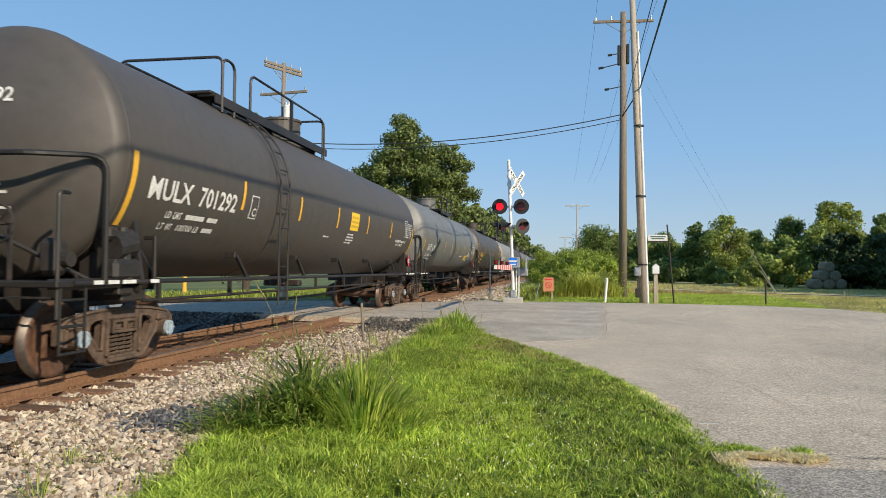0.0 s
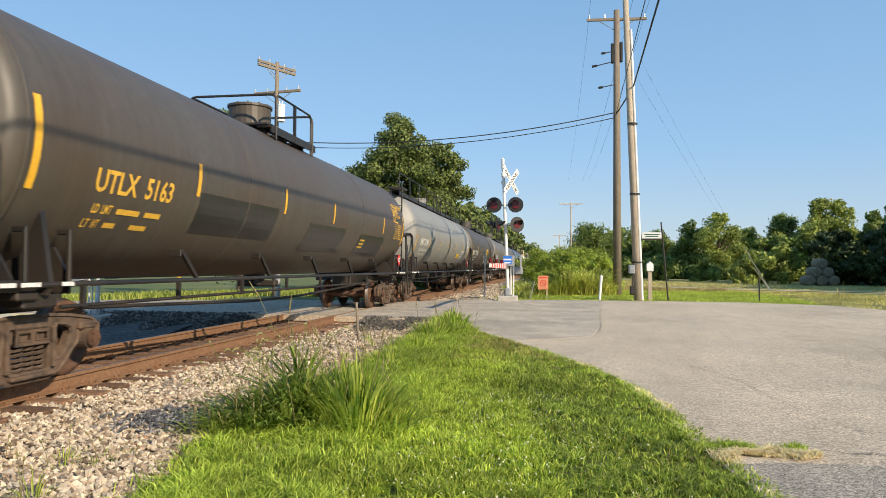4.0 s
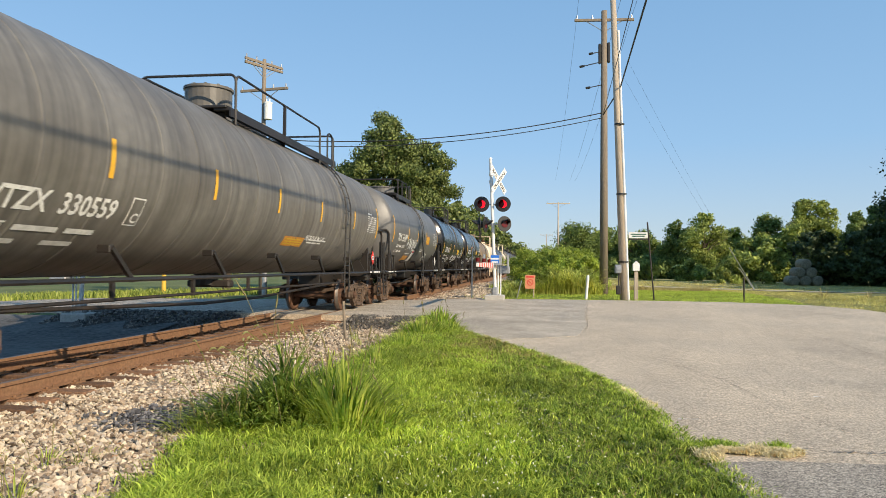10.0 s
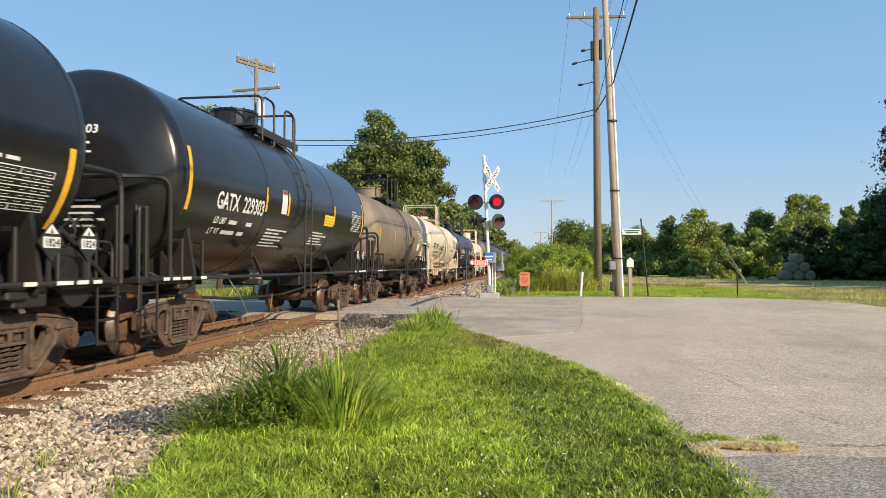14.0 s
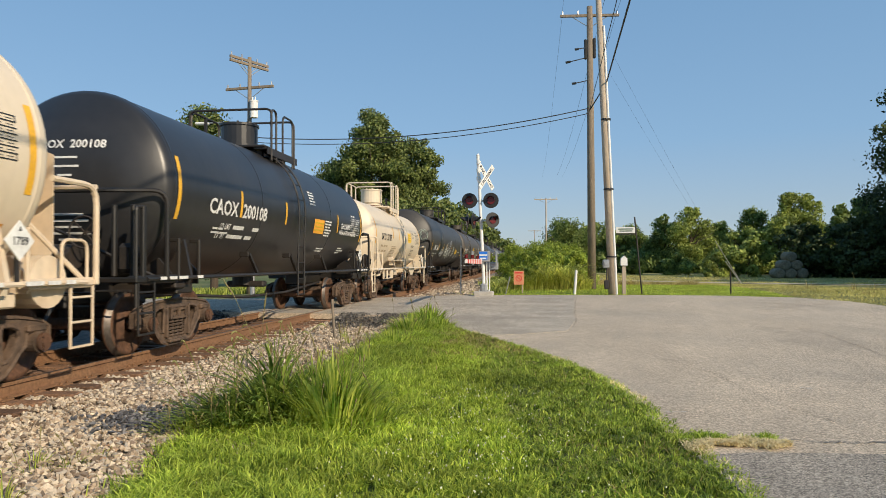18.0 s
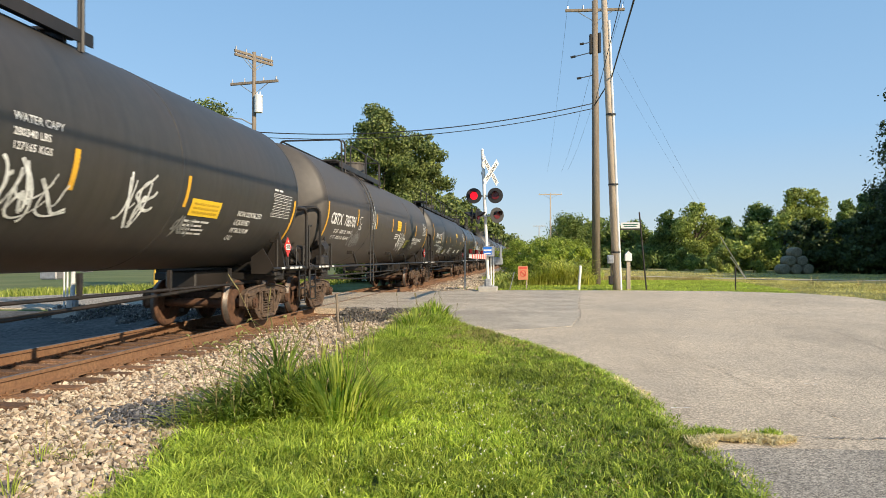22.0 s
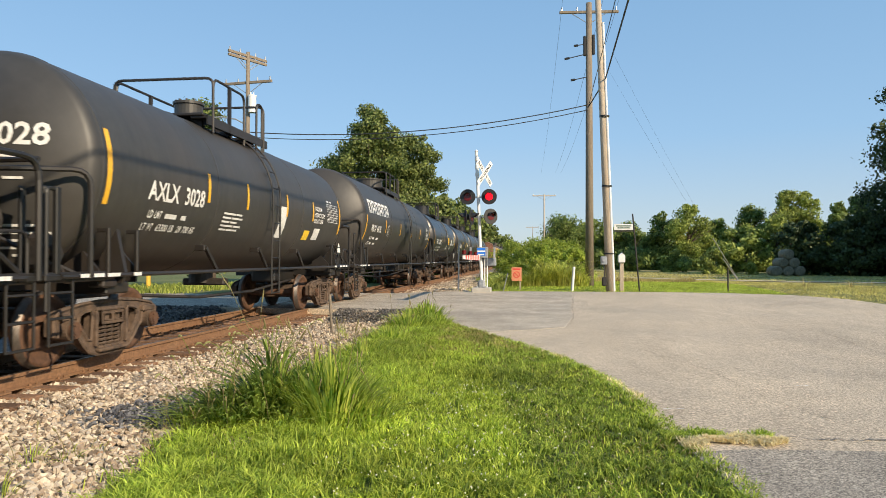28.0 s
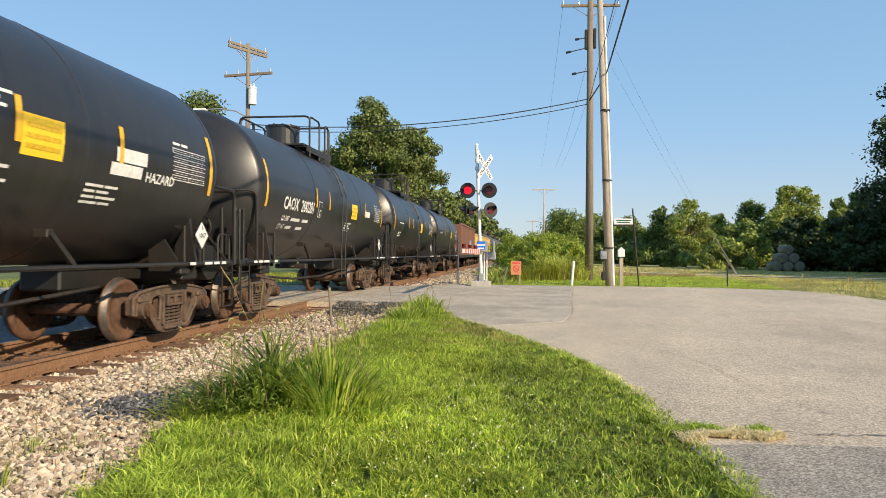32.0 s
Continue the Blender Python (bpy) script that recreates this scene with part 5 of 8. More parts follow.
             patches=((3.65, 4.1, -0.45, 0.15, M_GREYPATCH), (11.2, 12.0, -1.1, -0.85, M_GRAF), (13.6, 14.3, -1.1, -0.8, M_WHITE)), load=(("LD LMT", "165000 LB", "74850 KG"), ("LT WT", "98000 LB", "44450 KG")), label="charcoal tank car with a full-length top walkway and graffiti"),
    tank_car(269.9, 10.2, MID, "black", "", bars=(2.8, 5.0, 7.85), sh=0.24, fh=0.50, panel=0.19, lad=6.0, plat=(4.4, 6.6), placs=((7.3, -0.58, 0.85, 0.28),), patches=((6.7, 7.15, -0.27, 0.37, M_WHITE), (6.73, 7.12, 0.2, 0.33, M_REDPL), (8.5, 8.9, -0.6, -0.3, M_WHITE)),
             stencils=((8.0, 0.12, "SODIUM", 0.135), (7.95, -0.07, "HYDROXIDE", 0.135), (7.97, -0.25, "SOLUTION", 0.135), (6.3, -0.4, (0.5, 0.4), 1)), label="satin black tank car with a white notice sheet", dome=0.4),
    tank_car(282.45, 10.75, SMALL, "char", "AXLX 3028", 1.65, 0.38, ty=0.95, tv=-0.21, sh=0.23, fh=0.47, panel=0.26, plat=(3.9, 6.25), zt=4.66, dz=0.42, hazard="soda", bars=(2.75, 4.35, 6.5, 8.35), lad=5.62, patches=((6.1, 6.5, -0.75, -0.05, M_WHITE), (7.9, 8.3, -0.75, -0.5, M_YPLAC), (8.6, 9.05, -0.72, -0.42, M_WHITE)),
             stencils=((3.4, -0.4, (0.5, 0.45), 5), (8.5, 0.06, "SODIUM", 0.12), (8.45, -0.09, "HYDROXIDE", 0.12), (8.45, -0.24, "SOLUTION", 0.12)), load=(("LD LMT", 0.6, 0.4), ("LT WT", "63300 LB", "28 700 KG")), num=(0.28, 0.38, 0.18), label="charcoal tank car with white notices", dome=0.27),
    tank_car(296.1, 14.4, BIG, "char", "PROX 48136", 1.5, 0.32, ty=0.8, tv=-0.33, sh=0.06, panel=0.1, plat=(6.0, 8.7), bars=(3.1, 6.05, 8.8, 11.3), lad=8.08, box_at=3.6, hazard="", label="charcoal tank car with a large pale emblem", dome=0.55),
    tank_car(313.3, 11.0, MID, "black", "CAOX 200269", 2.1, 0.40, ty=1.0, tv=-0.25, sh=0.27, fh=0.56, panel=0.19, plat=(4.4, 5.9), bars=(3.28, 4.42, 6.7, 8.5), lad=5.6, box_at=3.6, placs=((6.75, -0.33, 0.65, 0.44),),
             stencils=((6.0, -0.5, (0.35, 0.4), 4), (7.9, -0.55, (0.35, 0.4), 4), (9.1, -0.32, "HAZARD", 0.15), (6.2, 0.25, (0.2, 0.2), 3)), patches=((8.4, 9.1, -0.18, 0.0, M_WHITE), (8.3, 9.0, -0.36, -0.2, M_WHITE)), num=(-0.22, 0.21, 0.22), load=(("LD LMT", "180000 LB", "81648 KG"), ("LT WT", "96400 LB", "43750 KG")), label="satin black tank car with an orange emergency placard", dome=0.45),
    tank_car(326.8, 11.0, MID, "black", "CAOX 200281", 2.1, 0.38, ty=1.0, tv=-0.25, sh=0.27, fh=0.56, panel=0.19, plat=(4.4, 6.1), bars=(3.3, 4.42, 8.5), lad=5.6, box_at=3.6, placs=((6.75, -0.33, 0.65, 0.44),), patches=((8.4, 9.1, -0.18, 0.0, M_WHITE),), stencils=((6.2, -0.5, (0.35, 0.4), 4),), label="satin black tank car with an orange emergency placard", dome=0.45),
    tank_car(340.4, 11.0, MID, "black", "", bars=(3.4, 4.5, 8.5), sh=0.27, fh=0.56, lad=5.6, plat=(4.4, 6.1), placs=((6.75, -0.33, 0.65, 0.44),), stencils=((1.0, -0.1, (0.5, 0.7), 1), (1.0, -0.5, (0.35, 0.4), 3)), label="satin black tank car with yellow strips", dome=0.45),
    tank_car(354.2, 11.0, MID, "black", "", bars=(3.4, 4.5, 8.5), sh=0.27, fh=0.56, lad=5.6, plat=(4.4, 6.1), placs=((6.75, -0.33, 0.65, 0.44),), stencils=((1.0, -0.1, (0.5, 0.7), 1),), label="satin black tank car with yellow strips", dome=0.45),
]


def emblem(car, y, v, w, hh, R, zc):
    """A large emblem drawn as a row of plain blocks."""
    k = w / 6
    for i in range(6):
        y0, y1, b = y + i * k, y + i * k + k * 0.80, 0.12
        bars = [shell_patch("emblem_block", y0, y1, v + hh - 0.09, v + hh, R, zc, M_WHITE, car)]
        for ya, yb, va, vb in ((y0, y0 + b, v, v + hh - 0.09), (y1 - b, y1, v, v + hh - 0.09), (y0 + b, y1 - b, v + (0.12 if i % 2 else 0.0), v + (0.21 if i % 2 else 0.09))):
            shell_patch("emblem_bar", ya, yb, va, vb, R, zc, M_WHITE, bars[0])


emblem(CARS[19], 0.4 - 7.25, 0.16, 3.4, 0.46, *BIG)


def head_tag(car, h, R, zc, x, z, r):
    """A sprayed ring with a scrawl inside it on the dished front end."""
    rng = random.Random(9)
    verts, faces = [], []

    def stroke(pts, wd):
        for p, q in zip(pts, pts[1:]):
            dx, dz = q[0] - p[0], q[1] - p[1]
            n = math.hypot(dx, dz) or 1
            ox, oz = -dz / n * wd / 2, dx / n * wd / 2
            k = len(verts)
            for e, sg in ((p, 1), (p, -1), (q, -1), (q, 1)):
                ex, ez = e[0] + sg * ox, e[1] + sg * oz
                verts.append((ex, -h - 0.15 - head_depth(min(math.hypot(ex, ez), 0.99 * R), R) - 0.012, zc + ez))
            faces.append((k, k + 1, k + 2, k + 3))
    stroke([(x + r * 0.8 * math.cos(6.2832 * i / 28), z + r * math.sin(6.2832 * i / 28)) for i in range(29)], 0.03)
    for k in range(5):
        a, b = rng.uniform(0, 6.28), rng.uniform(0, 6.28)
        stroke([(x + r * 0.6 * math.cos(a + (b - a) * t / 8) * (1 - 0.08 * t), z + r * 0.8 * math.sin(a * (1 - t / 8) + b * t / 8)) for t in range(9)], 0.028)
    part("graffiti", mesh_of("graffiti", verts, faces, M_GRAFGREEN), M_GRAFGREEN, car, "sprayed pale green ring and scrawl")


head_tag(CARS[14], 8.3, *BIG, 1.08, 0.14, 0.32)
# that car has a railed step on the far side of its front end
bm = bmesh.new()
tube(bm, rounded([(-0.90, -9.2, 3.6), (-0.90, -9.2, 4.82), (-0.90, -6.4, 4.82), (-0.90, -6.4, 3.95)], 0.12), 0.026, 6)
step_rail = part("end_step_rail", bm, PAINT["frame"], CARS[14])
for y in (-8.85, -7.6):
    bm = bmesh.new()
    box(bm, -0.90, y, 4.25, 0.05, 0.06, 1.14)
    part("handrail_post", bm, PAINT["frame"], step_rail)
bm = bmesh.new()
box(bm, -0.70, -8.0, 3.93, 0.40, 2.5, 0.05, 0.01)
part("end_step", bm, PAINT["frame"], CARS[14])


def gondola(S, L, paint, label, height=2.4, load=None):
    """A plain open freight car far down the train."""
    h = L / 2
    car = empty("freight_car", pose(TRACK_X, S + h, 0))
    tagged(car, label, "freight car", "freight train")
    bm = bmesh.new()
    box(bm, 0, 0, 1.05, 2.9, L, 0.25, 0.02)
    part("floor_frame", bm, M_STEEL_DK, car)
    for x in (-1.45, 1.45):
        bm = bmesh.new()
        box(bm, x, 0, 1.15 + height / 2, 0.07, L, height)
        for i in range(int(L / 1.2) + 1):
            box(bm, x * 1.03, -h + 0.05 + i * (L - 0.1) / int(L / 1.2), 1.15 + height / 2, 0.09, 0.11, height)
        box(bm, x * 1.02, 0, 1.2 + height, 0.16, L, 0.12)
        part("side_wall", bm, PAINT[paint], car)
    for s in (-1, 1):
        bm = bmesh.new()
        box(bm, 0, s * h, 1.15 + height / 2, 2.85, 0.08, height)
        part("end_wall", bm, PAINT[paint], car)
        c = part("coupler", W_COUPLER, None, car)
        c.location, c.rotation_euler = (0, s * (h + 0.2), 0), (0, 0, 0 if s > 0 else math.pi)
        truck(car, s * (h - 1.8))
    return car


CARS += [gondola(368.5, 15.0, "red", "faded red freight car with ribbed sides", 2.5), gondola(384.8, 14.0, "sand", "sand-yellow freight car with ribbed sides", 2.1),
         gondola(400.2, 15.0, "sand", "sand-yellow freight car with ribbed sides", 2.1)]
CARS += [tank_car(418.0 + 19 * i, 16.2, BIG, "soot", "", bars=B6, plat=(3.4, 9), label="soot-brown tank car far down the line") for i in range(3)]


# ---- the ground ----
def smooth(a, b, v):
    k = min(1.0, max(0.0, (v - a) / (b - a)))
    return k * k * (3 - 2 * k)


def ground_z(x, y):
    """Height of the soil: low beside the track near the camera, up to the crossing, level fields beyond."""
    z = -0.34 + 0.37 * smooth(7, 25, y)
    z -= 0.35 * smooth(33, 60, y) * smooth(-4, 3, x)
    if x < -9.5:
        z = -0.55 + 0.45 * smooth(14, 20, y) * (1 - smooth(30, 40, y)) - 0.3 * smooth(-16, -26, x)
    return z


GZ = np.vectorize(ground_z)


def grid_axis(spans):
    out = []
    for a, b, n in spans:
        out += [a + (b - a) * i / n for i in range(n)]
    return out + [spans[-1][1]]


gx = grid_axis([(-2500, -300, 5), (-300, -60, 8), (-60, -14, 16), (-14, 14, 56), (14, 60, 20), (60, 300, 8), (300, 2500, 5)])
gy = grid_axis([(-2500, -200, 5), (-200, -10, 10), (-10, 45, 110), (45, 150, 30), (150, 600, 8), (600, 3000, 5)])
verts, faces = [], []
for y in gy:
    for x in gx:
        z = ground_z(x, y)
        if -9.9 < x < -3.2:
            z = min(z, -0.62)                    # the track bed covers this strip
        verts.append((x, y, z + 0.02 * noise.noise((x * 0.6, y * 0.6, 0))))
nx = len(gx)
for j in range(len(gy) - 1):
    for i in range(nx - 1):
        k = j * nx + i
        faces.append((k, k + 1, k + 1 + nx, k + nx))
me = mesh_of("ground", verts, faces, M_GROUND, True)
me.materials.append(M_FIELD)
for p in me.polygons:
    c = p.center
    if c.y > 42 and c.x > 3:
        p.material_index = 1
tagged(part("ground", me, None), "grassy ground with mown fields beyond the road", "ground", kind="structure")


def sheet(name, outline, lift, material, step=1.0, zf=ground_z):
    """A thin paved sheet over the ground inside a closed outline, with a skirt for its thickness."""
    bm = bmesh.new()
    vs = [bm.verts.new((x, y, 0)) for x, y in outline]
    bm.faces.new(vs)
    xs, ys = [p[0] for p in outline], [p[1] for p in outline]
    for lo, hi, co, no in ((min(xs), max(xs), 0, (1, 0, 0)), (min(ys), max(ys), 1, (0, 1, 0))):
        k = math.ceil(lo / step) * step
        while k < hi:
            p = [0, 0, 0]
            p[co] = k
            bmesh.ops.bisect_plane(bm, geom=bm.verts[:] + bm.edges[:] + bm.faces[:], plane_co=p, plane_no=no)
            k += step if abs(k) < 40 else step * 4
    r = bmesh.ops.extrude_face_region(bm, geom=bm.faces[:])
    top = {v for v in r["geom"] if isinstance(v, bmesh.types.BMVert)}
    for v in bm.verts:
        v.co.z = zf(v.co.x, v.co.y) + (lift if v in top else lift - 0.15)
    bmesh.ops.recalc_face_normals(bm, faces=bm.faces)
    return part(name, bm, material)


def road_z(x, y):
    z = ground_z(x, y)
    k = smooth(-3.0, -5.6, x) * smooth(-12.5, -9.0, x)
    return z * (1 - k) + (-0.046) * k


ROAD = [(-60, 19.0), (-12, 18.6), (-7.6, 18.2), (-4.2, 17.9), (-3.2, 18.0), (-2.6, 16.9), (-1.3, 14.7), (-0.2, 12.7), (0.55, 11.1), (1.0, 9.6), (1.22, 8.2), (1.3, 7.1), (1.42, 6.0), (1.5, 5.2), (1.55, 3.5),
        (1.7, -30), (9.5, -30), (9.9, 10), (10.5, 20.5), (10.3, 23.5), (9.4, 25.8), (7.2, 27.1), (4.0, 27.5), (0.0, 27.3), (-2.4, 27.0), (-4.6, 26.6), (-9.0, 26.6), (-12, 26.4), (-60, 26.8)]
tagged(sheet("road", ROAD, 0.03, M_ASPH, 1.0, road_z), "worn grey asphalt road with cracks", "road", kind="structure")
DARK = [(1.40, 6.05), (2.0, 6.2), (3.0, 6.25), (6.0, 6.5), (9.0, 6.6), (9.2, -20), (1.75, -20), (1.58, 3.5), (1.5, 5.2)]
tagged(sheet("asphalt_patch", DARK, 0.036, M_ASPHDK, 1.0), "darker patched asphalt beyond a crack", "asphalt", kind="structure")

OLDER = [(-8.5, 18.36), (-7.6, 18.24), (-4.2, 17.94), (-3.2, 18.04), (-2.6, 16.94), (-1.3, 14.74), (-0.95, 14.2), (0.0, 14.6), (0.85, 15.1), (1.18, 17.2), (1.24, 19.1), (1.5, 22.5), (1.78, 26.6), (1.8, 27.3), (0.0, 27.26), (-2.4, 26.96), (-4.6, 26.56), (-8.5, 26.56)]
tagged(sheet("asphalt_patch", OLDER, 0.036, M_ASPHOLD, 1.0, road_z), "slightly darker older asphalt before the crossing", "asphalt", kind="structure")

# extra dark sheet, deepens the train's shade on the far approach
tagged(sheet("crossing_approach", [(-60, 19.06), (-12, 18.66), (-8.6, 18.32), (-8.6, 26.55), (-12, 26.36), (-60, 26.74)], 0.036, M_ASPHDK, 1.0, road_z), "far side of the crossing, asphalt darkened for the train's shade", "asphalt", kind="structure")
tagged(sheet("gravel_yard", [(-16, -20), (-9.7, -20), (-9.7, 18.2), (-16, 18.2)], 0.02, M_YARD, 1.5), "dark gravel beside the track", "gravel", kind="structure")
tagged(sheet("sandy_path", [(-21, -20), (-16, -20), (-16, 18.6), (-21, 18.6)], 0.02, M_SAND, 1.5), "pale sandy path", "path", kind="structure")

# ---- the track ----
bm = bmesh.new()
sec = [(-4.4, -0.75), (-3.35, -0.62), (-1.6, -0.255), (-1.3, -0.27), (0.80, -0.27), (0.95, -0.235), (1.46, -0.235), (1.75, -0.268), (3.75, -0.42), (4.3, -0.75)]
rows_y = grid_axis([(-120, -4, 12), (-4, 40, 60), (40, 500, 30)])
rings = []
for y in rows_y:
    rings.append([bm.verts.new((TRACK_X + x + 0.06 * noise.noise((x, y * 0.7, 3)), y, z + 0.03 * noise.noise((x * 2, y * 2, 1)))) for x, z in sec])
for a, b in zip(rings, rings[1:]):
    for k in range(len(sec) - 1):
        bm.faces.new((a[k], a[k + 1], b[k + 1], b[k]))
tagged(part("ballast_bed", bm, M_BALLAST), "pale crushed-stone track bed", "ballast", kind="structure")

RAILSEC = [(-0.07, -0.18), (0.07, -0.18), (0.07, -0.165), (0.012, -0.15), (0.012, -0.05), (0.036, -0.04), (0.036, -0.006), (0.028, 0.0), (-0.028, 0.0), (-0.036, -0.006), (-0.036, -0.04), (-0.012, -0.05), (-0.012, -0.15), (-0.07, -0.165)]
track = tagged(empty("railway_track", pose(TRACK_X, 0, 0)), "rusty steel rails on weathered wooden ties", "railway track", kind="structure")
for x in (-0.755, 0.755):
    bm = bmesh.new()
    prism(bm, [(x + px, pz) for px, pz in RAILSEC], "y", -120, 500)
    me = shared(bm, "rail", M_RAIL)
    me.materials.append(M_RAILTOP)
    for p in me.polygons:
        if p.normal.z > 0.9 and p.center.z > -0.01:
            p.material_index = 1
    part("rail", me, None, track)

TIES = []
for v in range(3):
    bm = bmesh.new()
    box(bm, 0, 0, 0, 2.72, 0.225, 0.17, 0.012)
    for q in bm.verts:
        q.co += Vector((0.02, 0.012, 0.006)) * noise.noise((q.co.x * 3 + v * 9, q.co.y * 9, v))
    TIES.append(shared(bm, "tie", M_TIE))
bm = bmesh.new()
box(bm, 0, 0, 0, 0.30, 0.19, 0.02, 0.004)
for e in (-0.06, 0.06):
    for x in (-0.1, 0.1):
        cyl(bm, (x, e, 0), (x, e, 0.035), 0.016, 6)
PLATE = shared(bm, "tie_plate", M_RAIL)
rng = random.Random(4)
TIE_Y = []
y = -4.0
while y < 120:
    if not 18.3 < y < 26.4:
        TIE_Y.append(y)
        t = part("tie", TIES[rng.randrange(3)], None, track)
        t.location, t.rotation_euler = (rng.uniform(-0.10, 0.10), y, -0.265 + rng.uniform(-0.008, 0.008)), (0, 0, rng.uniform(-0.02, 0.02))
        if y < 18:
            for x in (-0.755, 0.755):
                q = part("tie_plate", PLATE, None, track)
                q.location = (x, y, -0.174)
    y += 0.50 + rng.uniform(-0.02, 0.02)


# loose stones
def stones(name, n, region, size, material, seed, label, sharp=False):
    rs = np.random.RandomState(seed)
    ico = bmesh.new()
    if sharp:
        for p in ((0.8, 0.1, 0.05), (-0.75, -0.1, 0.1), (0.1, 0.7, -0.1), (-0.1, -0.75, 0.0), (0.1, 0.0, 0.6), (0.0, 0.1, -0.6)):
            ico.verts.new(p)
        bmesh.ops.convex_hull(ico, input=ico.verts[:])
        ico.verts.index_update()
    else:
        bmesh.ops.create_cube(ico, size=1.25)
    bv = np.array([v.co[:] for v in ico.verts])
    bf = np.array([[f.verts[i].index for i in c] for f in ico.faces for c in ((0, 1, 2), (0, 2, 3))[:len(f.verts) - 2]])
    ico.free()
    pts = region(rs, n)
    n = len(pts)
    jit = rs.uniform(0.6, 1.3, (n, len(bv), 3))
    sc = rs.uniform(size[0], size[1], (n, 1, 1)) * rs.uniform(0.6, 1.2, (n, 1, 3))
    v = bv[None] * jit * sc
    a = rs.uniform(0, 6.28, n)
    c, s = np.cos(a)[:, None], np.sin(a)[:, None]
    x, y = v[:, :, 0] * c - v[:, :, 1] * s, v[:, :, 0] * s + v[:, :, 1] * c
    tilt = rs.uniform(-0.9, 0.9, (n, 1))
    y, z = y * np.cos(tilt) - v[:, :, 2] * np.sin(tilt), y * np.sin(tilt) + v[:, :, 2] * np.cos(tilt)
    v = np.stack([x, y, z], 2) + pts[:, None]
    f = (bf[None] + (np.arange(n) * len(bv))[:, None, None]).reshape(-1, 3)
    me = bpy.data.meshes.new(name)
    me.vertices.add(n * len(bv))
    me.vertices.foreach_set("co", v.reshape(-1).astype(np.float32))
    me.loops.add(len(f) * 3)
    me.loops.foreach_set("vertex_index", f.reshape(-1).astype(np.int32))
    me.polygons.add(len(f))
    me.polygons.foreach_set("loop_start", np.arange(0, len(f) * 3, 3, dtype=np.int32))
    me.update(calc_edges=True)
    me.materials.append(material)
    me.shade_flat()
    return tagged(part(name, me, None), label, "gravel", kind="stuff")


def stone_mat(name, stops):
    m = bpy.data.materials.new(name)
    m.use_nodes = True
    nt = m.node_tree
    bs = nt.nodes["Principled BSDF"]
    bs.inputs["Roughness"].default_value = 0.85
    geo = nt.nodes.new("ShaderNodeNewGeometry")
    rp = nt.nodes.new("ShaderNodeValToRGB")
    while len(rp.color_ramp.elements) < len(stops):
        rp.color_ramp.elements.new(0.5)
    for e, (p, c) in zip(rp.color_ramp.elements, stops):
        e.position, e.color = p, (*c, 1)
    nt.links.new(geo.outputs["Random Per Island"], rp.inputs["Fac"])
    tc = nt.nodes.new("ShaderNodeTexCoord")
    nz = nt.nodes.new("ShaderNodeTexNoise")
    nz.inputs["Scale"].default_value = 40
    nt.links.new(tc.outputs["Object"], nz.inputs["Vector"])
    mr = nt.nodes.new("ShaderNodeMapRange")
    mr.inputs["To Min"].default_value, mr.inputs["To Max"].default_value = 0.7, 1.3
    nt.links.new(nz.outputs["Fac"], mr.inputs["Value"])
    hs = nt.nodes.new("ShaderNodeHueSaturation")
    nt.links.new(rp.outputs[0], hs.inputs["Color"])
    nt.links.new(mr.outputs[0], hs.inputs["Value"])
    nt.links.new(hs.outputs[0], bs.inputs["Base Color"])
    return m


M_STONE = stone_mat("crushed_limestone", [(0.0, (0.12, 0.09, 0.065)), (0.16, (0.25, 0.185, 0.13)), (0.38, (0.43, 0.335, 0.235)), (0.5, (0.36, 0.32, 0.27)), (0.68, (0.51, 0.415, 0.30)), (0.92, (0.66, 0.555, 0.42)), (1.0, (0.30, 0.18, 0.10))])


def bed_z(dx):
    return np.interp(dx, [s[0] for s in sec], [s[1] for s in sec])


def near_bed(rs, n):
    y = 2.5 + 7.5 * rs.rand(n)
    dx = rs.uniform(-1.7, 4.2, n)
    return on_bed(rs, y, dx)


def mid_bed(rs, n):
    y = np.where(rs.rand(n) < 0.7, 10 + 8.6 * rs.rand(n), -9 + 11.6 * rs.rand(n))
    dx = rs.uniform(-1.7, 4.2, n)
    return on_bed(rs, y, dx)


def on_tie(y, half=0.14):
    k = np.clip(np.searchsorted(TIE_Y, y), 1, len(TIE_Y) - 1)
    return np.minimum(np.abs(y - np.array(TIE_Y)[k - 1]), np.abs(y - np.array(TIE_Y)[k])) < half


def on_bed(rs, y, dx):
    keep = (np.abs(dx) > 1.40) | (~on_tie(y) & (dx > 0.88)) | (~on_tie(y) & (np.abs(dx) < 0.62) & (rs.rand(len(y)) < 0.30)) | ((dx > 1.25) & (rs.rand(len(y)) < 0.05))
    y, dx = y[keep], dx[keep]
    z = np.maximum(bed_z(dx), np.where(dx > 3.2, GZ(TRACK_X + dx, y), -9.0)) + np.where(np.abs(dx) < 1.42, rs.uniform(-0.005, 0.035, len(y)), rs.uniform(-0.01, 0.035, len(y)))
    z += 0.03 * np.sin(y * 2.1 + dx * 1.7) * np.sin(dx * 3.1 - y * 0.8) * (np.abs(dx) > 1.5)      # the shoulder lies unevenly
    return np.stack([TRACK_X + dx, y, z], 1)


